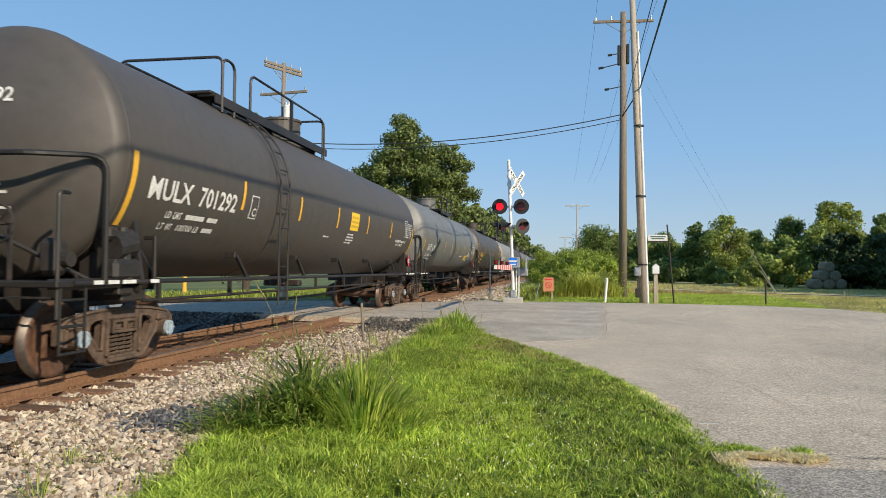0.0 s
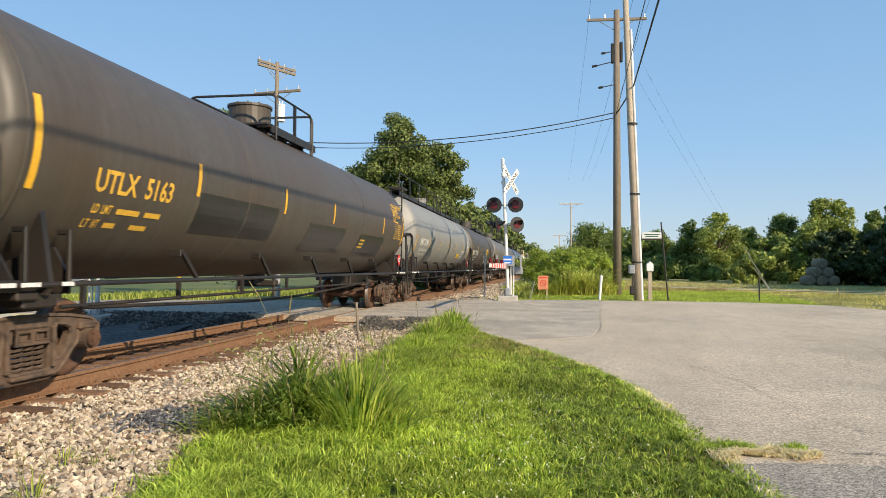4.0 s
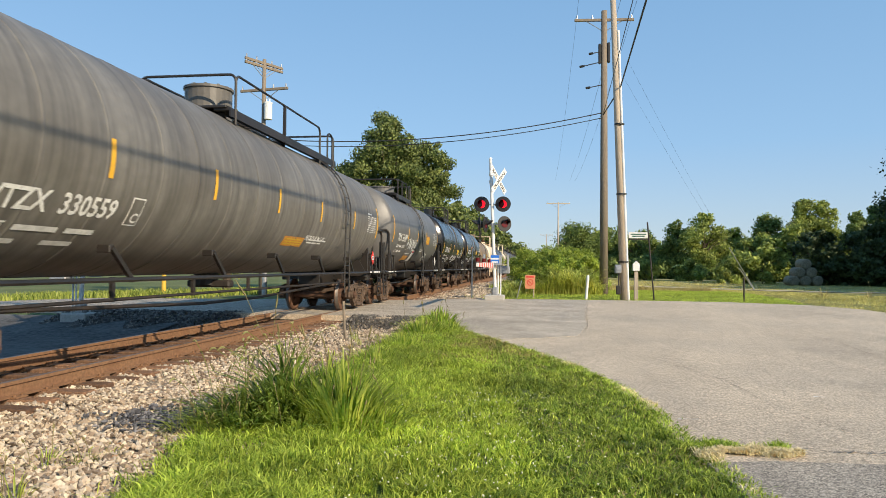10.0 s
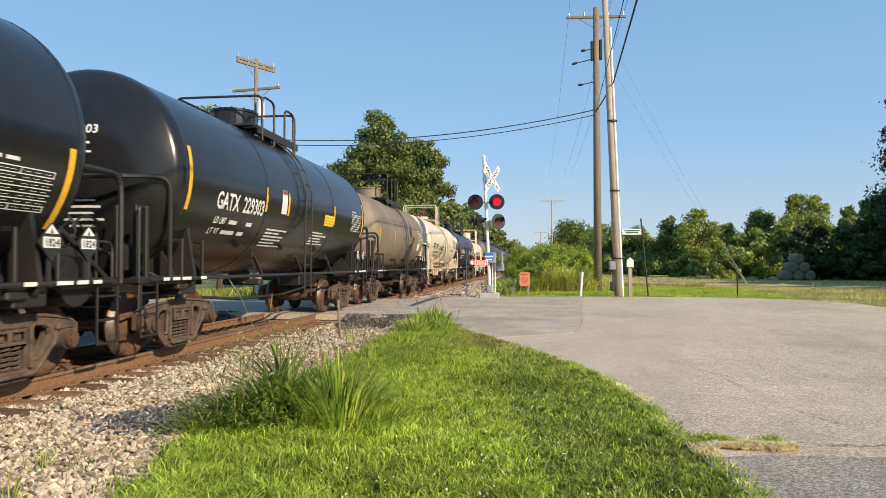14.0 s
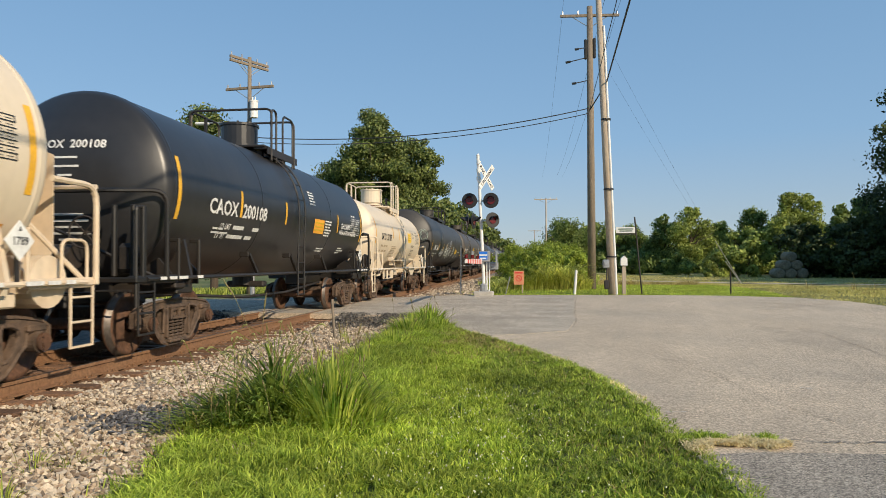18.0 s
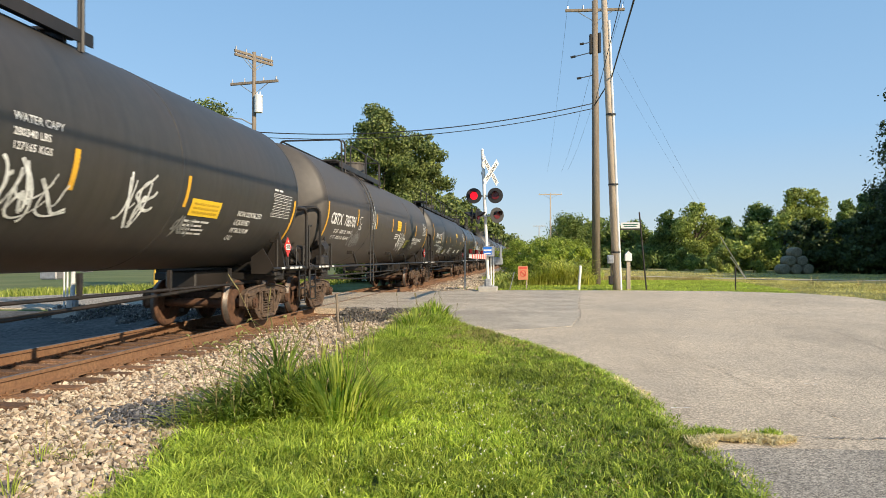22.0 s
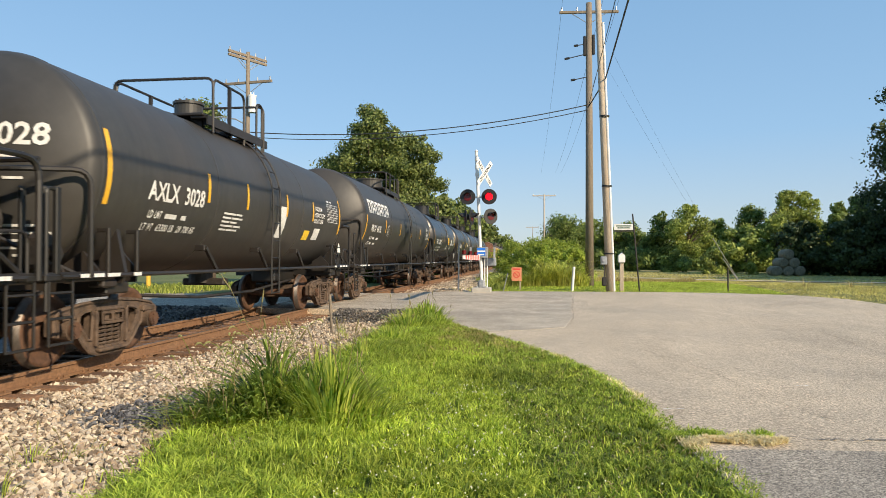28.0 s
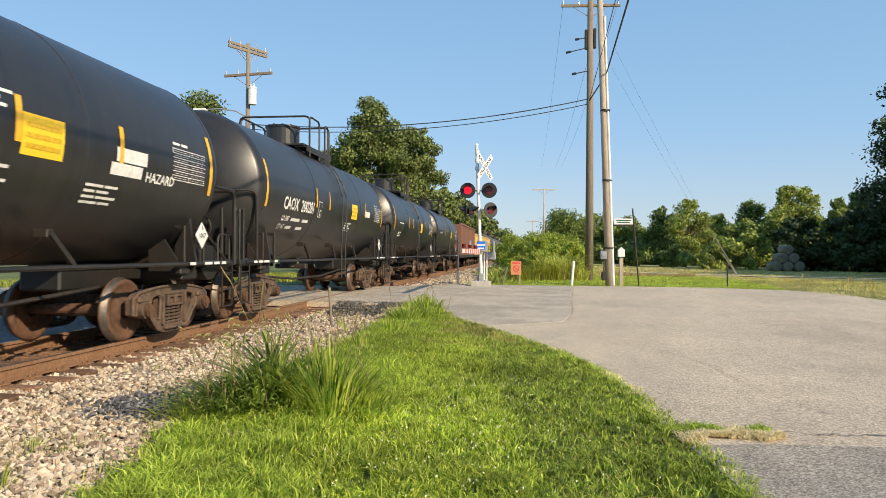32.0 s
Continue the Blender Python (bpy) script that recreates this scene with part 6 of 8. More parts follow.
def cribs(rs, n):
    """Low stones between the ties: rust and brake dust, plus shade painted dark."""
    y, dx = 2.5 + 16 * rs.rand(n) ** 1.2, rs.uniform(-1.42, 0.86, n)
    keep = (np.abs(np.abs(dx) - 0.755) > 0.09) & ~on_tie(y)
    y, dx = y[keep], dx[keep]
    return np.stack([TRACK_X + dx, y, bed_z(dx) + rs.uniform(-0.01, 0.05, len(y))], 1)


def far_bed(rs, n):
    y = 26.9 + 40 * rs.rand(n) ** 1.6
    dx = rs.uniform(-1.7, 4.4, n)
    keep = np.abs(np.abs(dx) - 0.755) > 0.10
    y, dx = y[keep], dx[keep]
    z = np.maximum(bed_z(dx), np.where(dx > 3.0, GZ(TRACK_X + dx, y), -9.0))
    return np.stack([TRACK_X + dx, y, z + rs.uniform(-0.01, 0.05, len(y))], 1)


stones("ballast_stones", 48000, near_bed, (0.022, 0.062), M_STONE, 1, "pale grey and buff crushed limestone ballast", True)
stones("ballast_stones", 26000, mid_bed, (0.026, 0.062), M_STONE, 11, "pale grey and buff crushed limestone ballast by the crossing", True)
# ramp runs darker than rust alone, to stand for shade between the ties
M_RUSTSHADE = stone_mat("rust_and_shade_stones", [(0.0, (0.03, 0.02, 0.015)), (0.4, (0.07, 0.045, 0.03)), (0.75, (0.12, 0.08, 0.052)), (0.92, (0.26, 0.19, 0.13)), (1.0, (0.46, 0.38, 0.29))])
stones("crib_stones", 17000, cribs, (0.022, 0.055), M_RUSTSHADE, 12, "rust-stained ballast stones between the ties, darkened for shade", True)
M_GREYSTONE = stone_mat("cinders", [(0.0, (0.04, 0.04, 0.045)), (0.6, (0.11, 0.11, 0.12)), (1.0, (0.26, 0.25, 0.25))])
M_DKSTONE = stone_mat("dark_gravel_stones", [(0.0, (0.05, 0.045, 0.04)), (0.5, (0.11, 0.10, 0.09)), (0.85, (0.18, 0.165, 0.145)), (1.0, (0.30, 0.27, 0.23))])


def ramp_fill(rs, n):
    """Dark gravel banked up against the edge of the crossing."""
    y = 15.6 + 2.6 * rs.rand(n)
    x = -5.0 + 2.4 * rs.rand(n)
    k = np.clip((y - 16.6 + 0.3 * np.sin(x * 5)) / 1.3, 0, 1)
    z = bed_z(x - TRACK_X) * (1 - k) + (-0.02) * k + rs.uniform(-0.05, 0.02, n)
    ok = rs.rand(n) < 0.25 + 0.75 * k
    return np.stack([x, y, z], 1)[ok]


stones("gravel_ramp", 6500, ramp_fill, (0.022, 0.05), M_DKSTONE, 3, "dark gravel banked against the crossing", True)


def dark_patch(rs, n):
    """A patch of dark stones on the shoulder beside the weeds."""
    a, q = rs.uniform(0, 6.28, n), np.abs(rs.normal(size=n)) * 0.21
    x, y = -3.72 + q * (np.cos(a) * 1.5 - np.sin(a) * 0.6), 6.8 + q * (np.sin(a) * 1.2 + np.cos(a) * 0.5)
    return np.stack([x, y, bed_z(x - TRACK_X) + rs.uniform(0.02, 0.07, n)], 1)


stones("cinders", 2600, dark_patch, (0.024, 0.056), M_GREYSTONE, 13, "dark blue-grey stones on the ballast", True)


def far_ramp(rs, n):
    """The same gravel on the far side of the track."""
    y, x = 16.0 + 2.6 * rs.rand(n), -13.5 + 5.2 * rs.rand(n)
    k = np.clip((y - 16.3 + 0.3 * np.sin(x * 4)) / 1.9, 0, 1)
    return np.stack([x, y, -0.5 * (1 - k) - 0.02 * k + rs.uniform(-0.05, 0.02, n)], 1)


stones("gravel_ramp", 7000, far_ramp, (0.03, 0.08), M_DKSTONE, 4, "dark gravel banked against the far side of the crossing", True)
stones("ballast_stones", 11000, far_bed, (0.04, 0.09), M_STONE, 2, "pale crushed limestone ballast beyond the crossing", True)


# ---- plants ----
def blades(name, pts, height, width, material, label, seed, lean=0.35, kind="stuff", parent=None, away=None):
    """Grass blades: each a narrow bent strip of two pieces."""
    rs = np.random.RandomState(seed)
    n = len(pts)
    a = rs.uniform(0, 6.28, n)
    hgt = height * rs.uniform(0.55, 1.25, n) if np.isscalar(height) else height
    w = width * rs.uniform(0.7, 1.3, n)
    d = np.stack([np.cos(a), np.sin(a), np.zeros(n)], 1)
    b = rs.uniform(0, 6.28, n) if away is None else away + rs.normal(size=n) * 0.7
    tip = np.stack([np.cos(b), np.sin(b), np.zeros(n)], 1) * (hgt * lean * rs.uniform(0.2, 1.6, n))[:, None]
    up = np.zeros((n, 3))
    up[:, 2] = hgt
    p0, p1 = pts - d * w[:, None] / 2, pts + d * w[:, None] / 2
    mid = pts + up * 0.6 + tip * 0.35
    top = pts + up * (1 - 0.25 * lean) + tip
    m0, m1 = mid - d * w[:, None] * 0.4, mid + d * w[:, None] * 0.4
    verts = np.stack([p0, p1, m1, m0, top], 1).reshape(-1, 3)
    k = np.arange(n)[:, None] * 5
    loops = np.concatenate([k + np.array([[0, 1, 2, 3]]), k + np.array([[3, 2, 4]])], 1).reshape(-1)
    starts = (np.arange(n)[:, None] * 7 + np.array([[0, 4]])).reshape(-1)
    me = bpy.data.meshes.new(name)
    me.vertices.add(n * 5)
    me.vertices.foreach_set("co", verts.reshape(-1).astype(np.float32))
    me.loops.add(n * 7)
    me.loops.foreach_set("vertex_index", loops.astype(np.int32))
    me.polygons.add(n * 2)
    me.polygons.foreach_set("loop_start", starts.astype(np.int32))
    me.update(calc_edges=True)
    me.materials.append(material)
    ob = part(name, me, None, parent)
    return tagged(ob, label, "grass" if kind == "stuff" else "", kind=kind) if not parent else ob


def road_edge(y):
    e = [(p[1], p[0]) for p in ROAD[4:16]][::-1]
    return np.interp(y, [q[0] for q in e], [q[1] for q in e])




def lawn_left(y):
    """Where the grass ends against the ballast."""
    return np.interp(y, [2.0, 4.5, 5.2, 6.2, 8.0, 12.0, 15.0, 17.5], [-2.45, -2.66, -2.82, -3.05, -2.95, -2.85, -2.75, -2.85]) + 0.07 * np.sin(y * 5.3) + 0.05 * np.sin(y * 11.7)


def lawn(rs, n):
    y = 2.6 + 15.6 * rs.rand(n) ** 1.5
    lo = lawn_left(y)
    x = lo + (road_edge(y) + 0.10 + 0.05 * np.sin(y * 5) + 0.04 * np.sin(y * 13) - lo) * rs.rand(n)
    return np.stack([x, y, GZ(x, y) + 0.01], 1)


def tufts(P, scale, seed):
    """Smooth uneven growth, 0 to 1, over the lawn."""
    rs = np.random.RandomState(seed)
    v = np.zeros(len(P))
    for i in range(7):
        a, k, q = rs.uniform(0, 6.28), scale * rs.uniform(0.6, 2.2), rs.uniform(0, 6.28)
        v += np.sin((P[:, 0] * math.cos(a) + P[:, 1] * math.sin(a)) * k + q)
    return np.clip(0.5 + v / 6.0, 0, 1)


def in_clumps(rs, centres, per, spread):
    """Blades round the centres of small clumps: their feet, the way they lean and a value that the clump shares."""
    n = len(centres)
    off = rs.normal(size=(n, per, 2)) * spread * rs.uniform(0.6, 1.4, (n, 1, 1))
    bend = rs.normal(size=(n, 1, 2)) * spread * 0.8
    away = np.arctan2((off + bend)[:, :, 1], (off + bend)[:, :, 0]).reshape(-1)
    pts = np.repeat(centres, per, 0)
    pts[:, :2] += off.reshape(-1, 2)
    return pts, away, np.repeat(rs.rand(n), per)


MOWN = [0.14, 0.08, -0.06, -0.34, -1.02, -1.62]
rs = np.random.RandomState(3)
C = lawn(rs, 10500)
P, AWAY, share = in_clumps(rs, C, 21, 0.034)
ok = (P[:, 0] < road_edge(P[:, 1]) + 0.03 + 0.06 * np.sin(P[:, 1] * 3.3) + 0.04 * np.sin(P[:, 1] * 8.1)) & (P[:, 0] > lawn_left(P[:, 1]) - 0.1)
P, AWAY, share = P[ok], AWAY[ok], share[ok]
grow = np.clip(0.55 * tufts(P, 5.0, 1) + 0.6 * share - 0.08, 0, 1)
mown = np.interp(P[:, 1], [4.0, 4.9, 6.3, 8.5, 12.6, 15.85], MOWN) + 0.04 * np.sin(P[:, 1] * 4)    # the mower's deeper green strip begins here
strip = P[:, 0] > mown + rs.normal(size=len(P)) * 0.03
wild = (P[:, 0] < lawn_left(P[:, 1]) + 0.75 + 0.5 * tufts(P, 2.0, 4) + rs.normal(size=len(P)) * 0.15) & ~strip
for nm, sel, base, m, lb, sd in (("lawn", ~strip & ~wild, 0.085, M_GRASS, "bright green verge grass in uneven clumps", 5), ("mown_strip", strip, 0.060, M_GRASSDEEP, "deep green mown strip of verge grass", 6),
                                 ("long_grass", wild, 0.135, M_GRASSYEL, "long yellow-green grass beside the ballast", 7)):
    hh = base * (0.35 + 1.15 * grow[sel]) * rs.uniform(0.55, 1.3, sel.sum())
    blades(nm, P[sel], np.maximum(hh, 0.022), 0.0114, m, lb, sd, 0.85, away=AWAY[sel])
mixed_in = (rs.rand(len(P)) < 0.13 * (0.4 + 1.2 * tufts(P, 3.0, 9))) & strip
blades("mown_strip", P[mixed_in], 0.08 * rs.uniform(0.5, 1.3, mixed_in.sum()), 0.012, M_GRASS, "bright blades in the mown strip", 8, 0.9)
cut = (rs.rand(len(P)) < 0.10 * tufts(P, 2.2, 10)) & strip
blades("mown_strip", P[cut], 0.07 * rs.uniform(0.5, 1.3, cut.sum()), 0.009, M_GRASSDRY, "dry cut blades lying in the mown strip", 18, 1.6)
# a thin mat of short blades under the clumps
Q = lawn(rs, 46000)
blades("lawn_mat", Q, 0.030 * rs.uniform(0.5, 1.3, len(Q)), 0.010, M_GRASSDEEP, "short dense grass under the clumps", 12, 0.9)
end = (rs.rand(len(P)) < 0.3) & (P[:, 1] > 12.5 + rs.normal(size=len(P)))
blades("dry_grass", P[end], 0.10 * rs.uniform(0.5, 1.3, end.sum()), 0.012, M_GRASSDRY, "dry grass at the tip of the verge", 19, 1.0)
P = lawn(rs, 5000)
P = P[(P[:, 0] < 0.6)]
blades("seed_grass", P, 0.17 * rs.uniform(0.5, 1.2, len(P)), 0.007, M_GRASSYEL, "pale taller grass stems in the verge", 9, 0.9)


def arching(name, p, h, w, reach, material, parent, seed):
    """Long blades that rise and then bend over under their own weight: four pieces each."""
    rs = np.random.RandomState(seed)
    n = len(p)
    a = rs.uniform(0, 6.28, n)
    d = np.stack([np.cos(a), np.sin(a), np.zeros(n)], 1)
    s = np.stack([-np.sin(a), np.cos(a), np.zeros(n)], 1)
    go = (h * reach * rs.uniform(0.2, 1.5, n))[:, None]
    rows = []
    for t, q in ((0.0, 0.6), (0.3, 1.0), (0.6, 0.9), (0.85, 0.6), (1.0, 0.08)):
        c = p + d * go * t ** 2.0
        c[:, 2] += h * (t - 0.42 * np.minimum(reach * 1.3, 1.0) * t ** 3)
        o = s * (w * q * rs.uniform(0.9, 1.1, n))[:, None] / 2
        rows += [c - o, c + o]
    verts = np.stack(rows, 1).reshape(-1, 3)
    k = np.arange(n)[:, None] * 10
    f = np.concatenate([k + np.array([[2 * i, 2 * i + 1, 2 * i + 3, 2 * i + 2]]) for i in range(4)], 1).reshape(-1, 4)
    return part(name, mesh_of(name, verts.tolist(), f.tolist(), material), None, parent)


def weed_clump(x, y, n, r, h, seed, label, w=0.016, heads=0, reach=0.6, material=None):
    rs = np.random.RandomState(seed)
    a, q = rs.uniform(0, 6.28, n), r * np.sqrt(rs.rand(n))
    p = np.stack([q * np.cos(a), q * np.sin(a), np.zeros(n)], 1)
    ob = empty("weed_clump", pose(x, y, ground_z(x, y) - 0.03))
    tagged(ob, label, "weeds", "weeds by the track")
    hh = h * rs.uniform(0.35, 1.25, n) * (1.15 - 0.5 * q / r)
    arching("foliage", p, hh, w, reach, material or M_WEED, ob, seed)
    for i in range(heads):
        bm = bmesh.new()
        b, k = rs.uniform(0, 6.28), h * rs.uniform(0.85, 1.25)
        o = Vector((p[i][0], p[i][1], 0))
        e = Vector((math.cos(b), math.sin(b), 0)) * k * rs.uniform(0.05, 0.4)
        tube(bm, [o, o + e * 0.35 + Vector((0, 0, k * 0.6)), o + e + Vector((0, 0, k)), o + e * 1.02 + Vector((0, 0, k * 1.01)), o + e * 1.2 + Vector((0, 0, k * 1.08)), o + e * 1.3 + Vector((0, 0, k * 1.13))], [0.003, 0.003, 0.003, 0.010, 0.009, 0.003], 5)
        part("seed_head", bm, M_SEED, ob, "brown-green foxtail seed head")
    return ob


def foxtail(parent, rs, x, y, k, reach):
    """A thin stem that nods under a pale bristly head."""
    b = rs.uniform(0, 6.28)
    d = Vector((math.cos(b), math.sin(b), 0))
    line = [Vector((x, y, 0)) + d * k * reach * t ** 2.4 + Vector((0, 0, k * (t - 0.16 * reach * t ** 5))) for t in [i / 7 for i in range(8)]]
    bm = bmesh.new()
    tube(bm, line, 0.0026, 4)
    st = part("stem", bm, M_FOXTAIL, parent)
    fwd = (line[-1] - line[-2]).normalized()
    axis = [line[-1] + fwd * 0.085 * t + Vector((0, 0, -0.075 * t * t)) for t in [i / 5 for i in range(6)]]
    bm = bmesh.new()
    tube(bm, axis, [0.004, 0.011, 0.009, 0.012, 0.008, 0.002], 6)
    part("seed_head", bm, M_FOXHEAD, st, "pale bristly foxtail head")


for i, (x, y, n, r, h, w, heads, reach, m) in enumerate([
        (-1.98, 6.85, 620, 0.38, 0.80, 0.021, 3, 0.42, M_WEED), (-2.20, 6.98, 460, 0.32, 0.82, 0.021, 5, 0.45, M_WEED), (-1.62, 6.85, 260, 0.30, 0.42, 0.017, 2, 0.6, M_GRASSYEL), (-1.95, 6.55, 360, 0.42, 0.40, 0.014, 2, 0.7, M_GRASSYEL),
        (-2.70, 6.80, 420, 0.34, 0.72, 0.028, 5, 0.75, M_FOXTAIL), (-3.00, 6.66, 420, 0.36, 0.60, 0.022, 6, 0.85, M_FOXTAIL), (-2.66, 7.0, 240, 0.20, 1.12, 0.030, 3, 0.7, M_FOXTAIL), (-2.90, 6.45, 260, 0.34, 0.36, 0.014, 4, 0.95, M_GRASSYEL),
        (-2.40, 6.62, 320, 0.30, 0.50, 0.022, 3, 0.85, M_FOXTAIL), (-2.78, 7.25, 300, 0.35, 0.70, 0.024, 3, 0.7, M_FOXTAIL), (-3.30, 6.38, 200, 0.30, 0.34, 0.012, 8, 0.9, M_WEED), (-2.15, 7.5, 380, 0.45, 0.52, 0.018, 4, 0.6, M_WEED),
        (-2.75, 9.3, 220, 0.4, 0.42, 0.016, 5, 0.7, M_WEED), (-2.7, 11.2, 240, 0.45, 0.40, 0.018, 5, 0.7, M_WEED), (-2.65, 13.2, 320, 0.5, 0.42, 0.020, 6, 0.6, M_WEED),
        (-2.55, 15.0, 420, 0.5, 0.55, 0.024, 6, 0.6, M_WEED), (-2.35, 16.2, 420, 0.45, 0.62, 0.026, 4, 0.5, M_GRASSYEL), (-2.05, 15.4, 300, 0.45, 0.40, 0.022, 4, 0.6, M_WEED)]):
    clump = weed_clump(x, y, n, r, h, 20 + i, "dark broad-bladed foxtail grass at the ballast edge" if m is M_FOXTAIL else "tall arching green weeds at the ballast edge", w, heads, reach, m)
    if m is M_FOXTAIL:
        fr = np.random.RandomState(500 + i)
        for q in range(9):
            foxtail(clump, fr, fr.uniform(-r, r), fr.uniform(-r, r), fr.uniform(0.75, 1.12) * (0.6 + 0.5 * h), fr.uniform(0.15, 0.55))
# sparse tufts in the stones
tuft_rng = random.Random(31)
for i in range(26):
    y = 3.6 + 11 * tuft_rng.random() ** 1.2
    x = -3.0 - 0.9 * tuft_rng.random() - (0.6 if y < 5.5 else 0)
    weed_clump(x, y, 34, 0.12, tuft_rng.uniform(0.12, 0.30), 60 + i, "small sparse grass tuft among the ballast stones", 0.008, 2, 0.9, (M_GRASSDRY, M_WEED, M_GRASSYEL)[i % 3])


def leaf_cloud(rs, centres, radii, n, size):
    """Small leaf quads on and in the lumps of a crown."""
    k = rs.choice(len(centres), n, p=radii[:, 0] ** 2 / np.sum(radii[:, 0] ** 2))
    d = rs.normal(size=(n, 3))
    d /= np.linalg.norm(d, axis=1)[:, None]
    q = 0.30 + 0.85 * rs.rand(n, 1) ** 0.6
    p = centres[k] + d * radii[k] * q + rs.normal(size=(n, 3)) * radii[k] * 0.16
    nrm = d + rs.normal(size=(n, 3)) * 0.6
    nrm /= np.linalg.norm(nrm, axis=1)[:, None]
    u = np.cross(nrm, rs.normal(size=(n, 3)))
    u /= np.linalg.norm(u, axis=1)[:, None]
    w = np.cross(nrm, u)
    s = size * rs.uniform(0.6, 1.4, (n, 1))
    return np.stack([p - u * s, p + w * s * 0.6, p + u * s, p - w * s * 0.6], 1)


def tree(name, x, y, height, width, n, size, material, seed, label, trunk=0.3, low=0.25, lumps=26, ground=None, group=""):
    rs = np.random.RandomState(seed)
    z0 = ground if ground is not None else ground_z(x, y)
    ob = empty(name, pose(x, y, z0))
    tagged(ob, label, "tree" if name == "tree" else "bush", group)
    bm = bmesh.new()
    cyl(bm, (0, 0, -0.3), (0.1, 0, height * 0.5), trunk, 9, trunk * 0.5)
    limbs = []
    for i in range(7):
        a, e = rs.uniform(0, 6.28), rs.uniform(0.25, 0.45)
        z = height * rs.uniform(0.25, 0.5)
        limbs.append((width * e * math.cos(a), width * e * math.sin(a), z + height * rs.uniform(0.15, 0.3)))
        cyl(bm, (0.05, 0, z), limbs[-1], trunk * 0.4, 6, trunk * 0.12)
    part("trunk", bm, M_BARK, ob)
    c, r = [], []
    for i in range(lumps):
        t = (i + 0.5) / lumps
        z = height * (low + (0.93 - low) * t)
        prof = math.sin(math.pi * min(1, 0.18 + 0.80 * t)) ** 0.7
        a = rs.uniform(0, 6.28)
        q = width * 0.5 * prof * rs.uniform(0.25, 0.95)
        s = width * (0.06 + 0.15 * rs.rand() ** 1.5) * (0.6 + 0.4 * prof)
        z += height * rs.uniform(-0.04, 0.04)
        c.append((q * math.cos(a), q * math.sin(a), z))
        r.append((s, s, s * rs.uniform(0.6, 0.9)))
    part("crown", quads("crown", leaf_cloud(rs, np.array(c), np.array(r), n, size), material), None, ob)
    return ob


# trees behind the track, then the far wood across the field
LEFT_TREES = [(-12.6, 55, 14.7, 8.8, 42000, 0.115), (-10.4, 57, 12.6, 6.6, 26000, 0.115), (-11.6, 54, 14.2, 7.6, 26000, 0.115), (-13.4, 56, 13.8, 7.0, 20000, 0.115), (-11.6, 66, 11.0, 6.5, 16000, 0.14), (-11.5, 78, 10.6, 7.5, 8000, 0.22),
              (-11.3, 92, 11.0, 8.0, 8000, 0.25), (-11.2, 110, 11.5, 9.0, 7000, 0.28), (-11.0, 132, 12, 10, 6000, 0.33), (-11.0, 160, 12, 11, 5000, 0.38), (-11, 200, 12, 13, 5000, 0.45),
              (-11, 260, 12, 16, 4000, 0.6)]
for i, (x, y, h, w, n, s) in enumerate(LEFT_TREES):
    tree("tree", x, y, h, w, n, s, M_LEAFTRACK, 40 + i, "leafy dark green tree beside the track", 0.28, 0.05, 48, group="trees beside the track")
tree("tree", -9.5, 58, 12.6, 5.8, 16000, 0.115, M_LEAFTRACK, 61, "leafy tree leaning over the track", 0.22, 0.52, 34, group="trees beside the track")
tree("tree", -21.5, 45, 13.5, 8.6, 22000, 0.115, M_LEAFTRACK, 60, "leafy green tree across the street", 0.3, 0.2)
wood = random.Random(8)


def far_wood(n, x0, x1, y0, y1, hs, ws, leaves, seed, low=0.0):
    for i in range(n):
        f = (i + 0.5) / n
        x, y = x0 + (x1 - x0) * f + wood.uniform(-2.5, 2.5), y0 + (y1 - y0) * f + wood.uniform(-5, 5)
        tree("tree", x, y, wood.uniform(*hs), wood.uniform(*ws), leaves, 0.29, (M_LEAF2, M_LEAF3, M_LEAF2)[i % 3], seed + i, "broadleaf tree at the edge of the field", 0.3, low, 34, group="wood across the field")


far_wood(26, 14, 110, 152, 96, (6.0, 8.6), (7.5, 11), 3800, 100)
far_wood(9, 4, 18, 128, 126, (6.0, 8.5), (7, 9), 4200, 160)
for i, (x, y, h, w, m) in enumerate([(6.4, 120, 9.2, 7.3, 0), (12.2, 126, 9.1, 6.1, 0), (17.0, 118, 8.2, 5.7, 0), (21.6, 112, 9.8, 4.1, 0),
                                     (24.7, 108, 10.9, 5.3, 1), (30.0, 112, 8.1, 5.3, 1), (33.6, 108, 10.2, 4.8, 0), (29.3, 96, 6.5, 4.5, 1),
                                     (37.6, 104, 12.5, 4.2, 1), (40.6, 104, 11.8, 4.9, 1), (32.6, 94, 7.7, 4.1, 1), (41.1, 96, 9.5, 3.4, 0),
                                     (40.1, 88, 9.6, 3.4, 0)]):
    tree("tree", x, y, h, w * 1.5, 10500, 0.185, (M_LEAF3, M_LEAF2)[m], 171 + i, ("dark green broadleaf tree at the edge of the field", "lit yellow-green broadleaf tree at the edge of the field")[m], 0.3, 0.03, 60, group="wood across the field")
for i in range(18):
    x = 2 + 2.0 * i
    tree("bush", x, 127 - 0.75 * x + wood.uniform(-3, 3), wood.uniform(2.4, 3.8), wood.uniform(7, 9), 2600, 0.27, M_LEAF3, 600 + i, "dark undergrowth below the trees of the far wood", 0.06, -0.1, 20, group="undergrowth across the field")
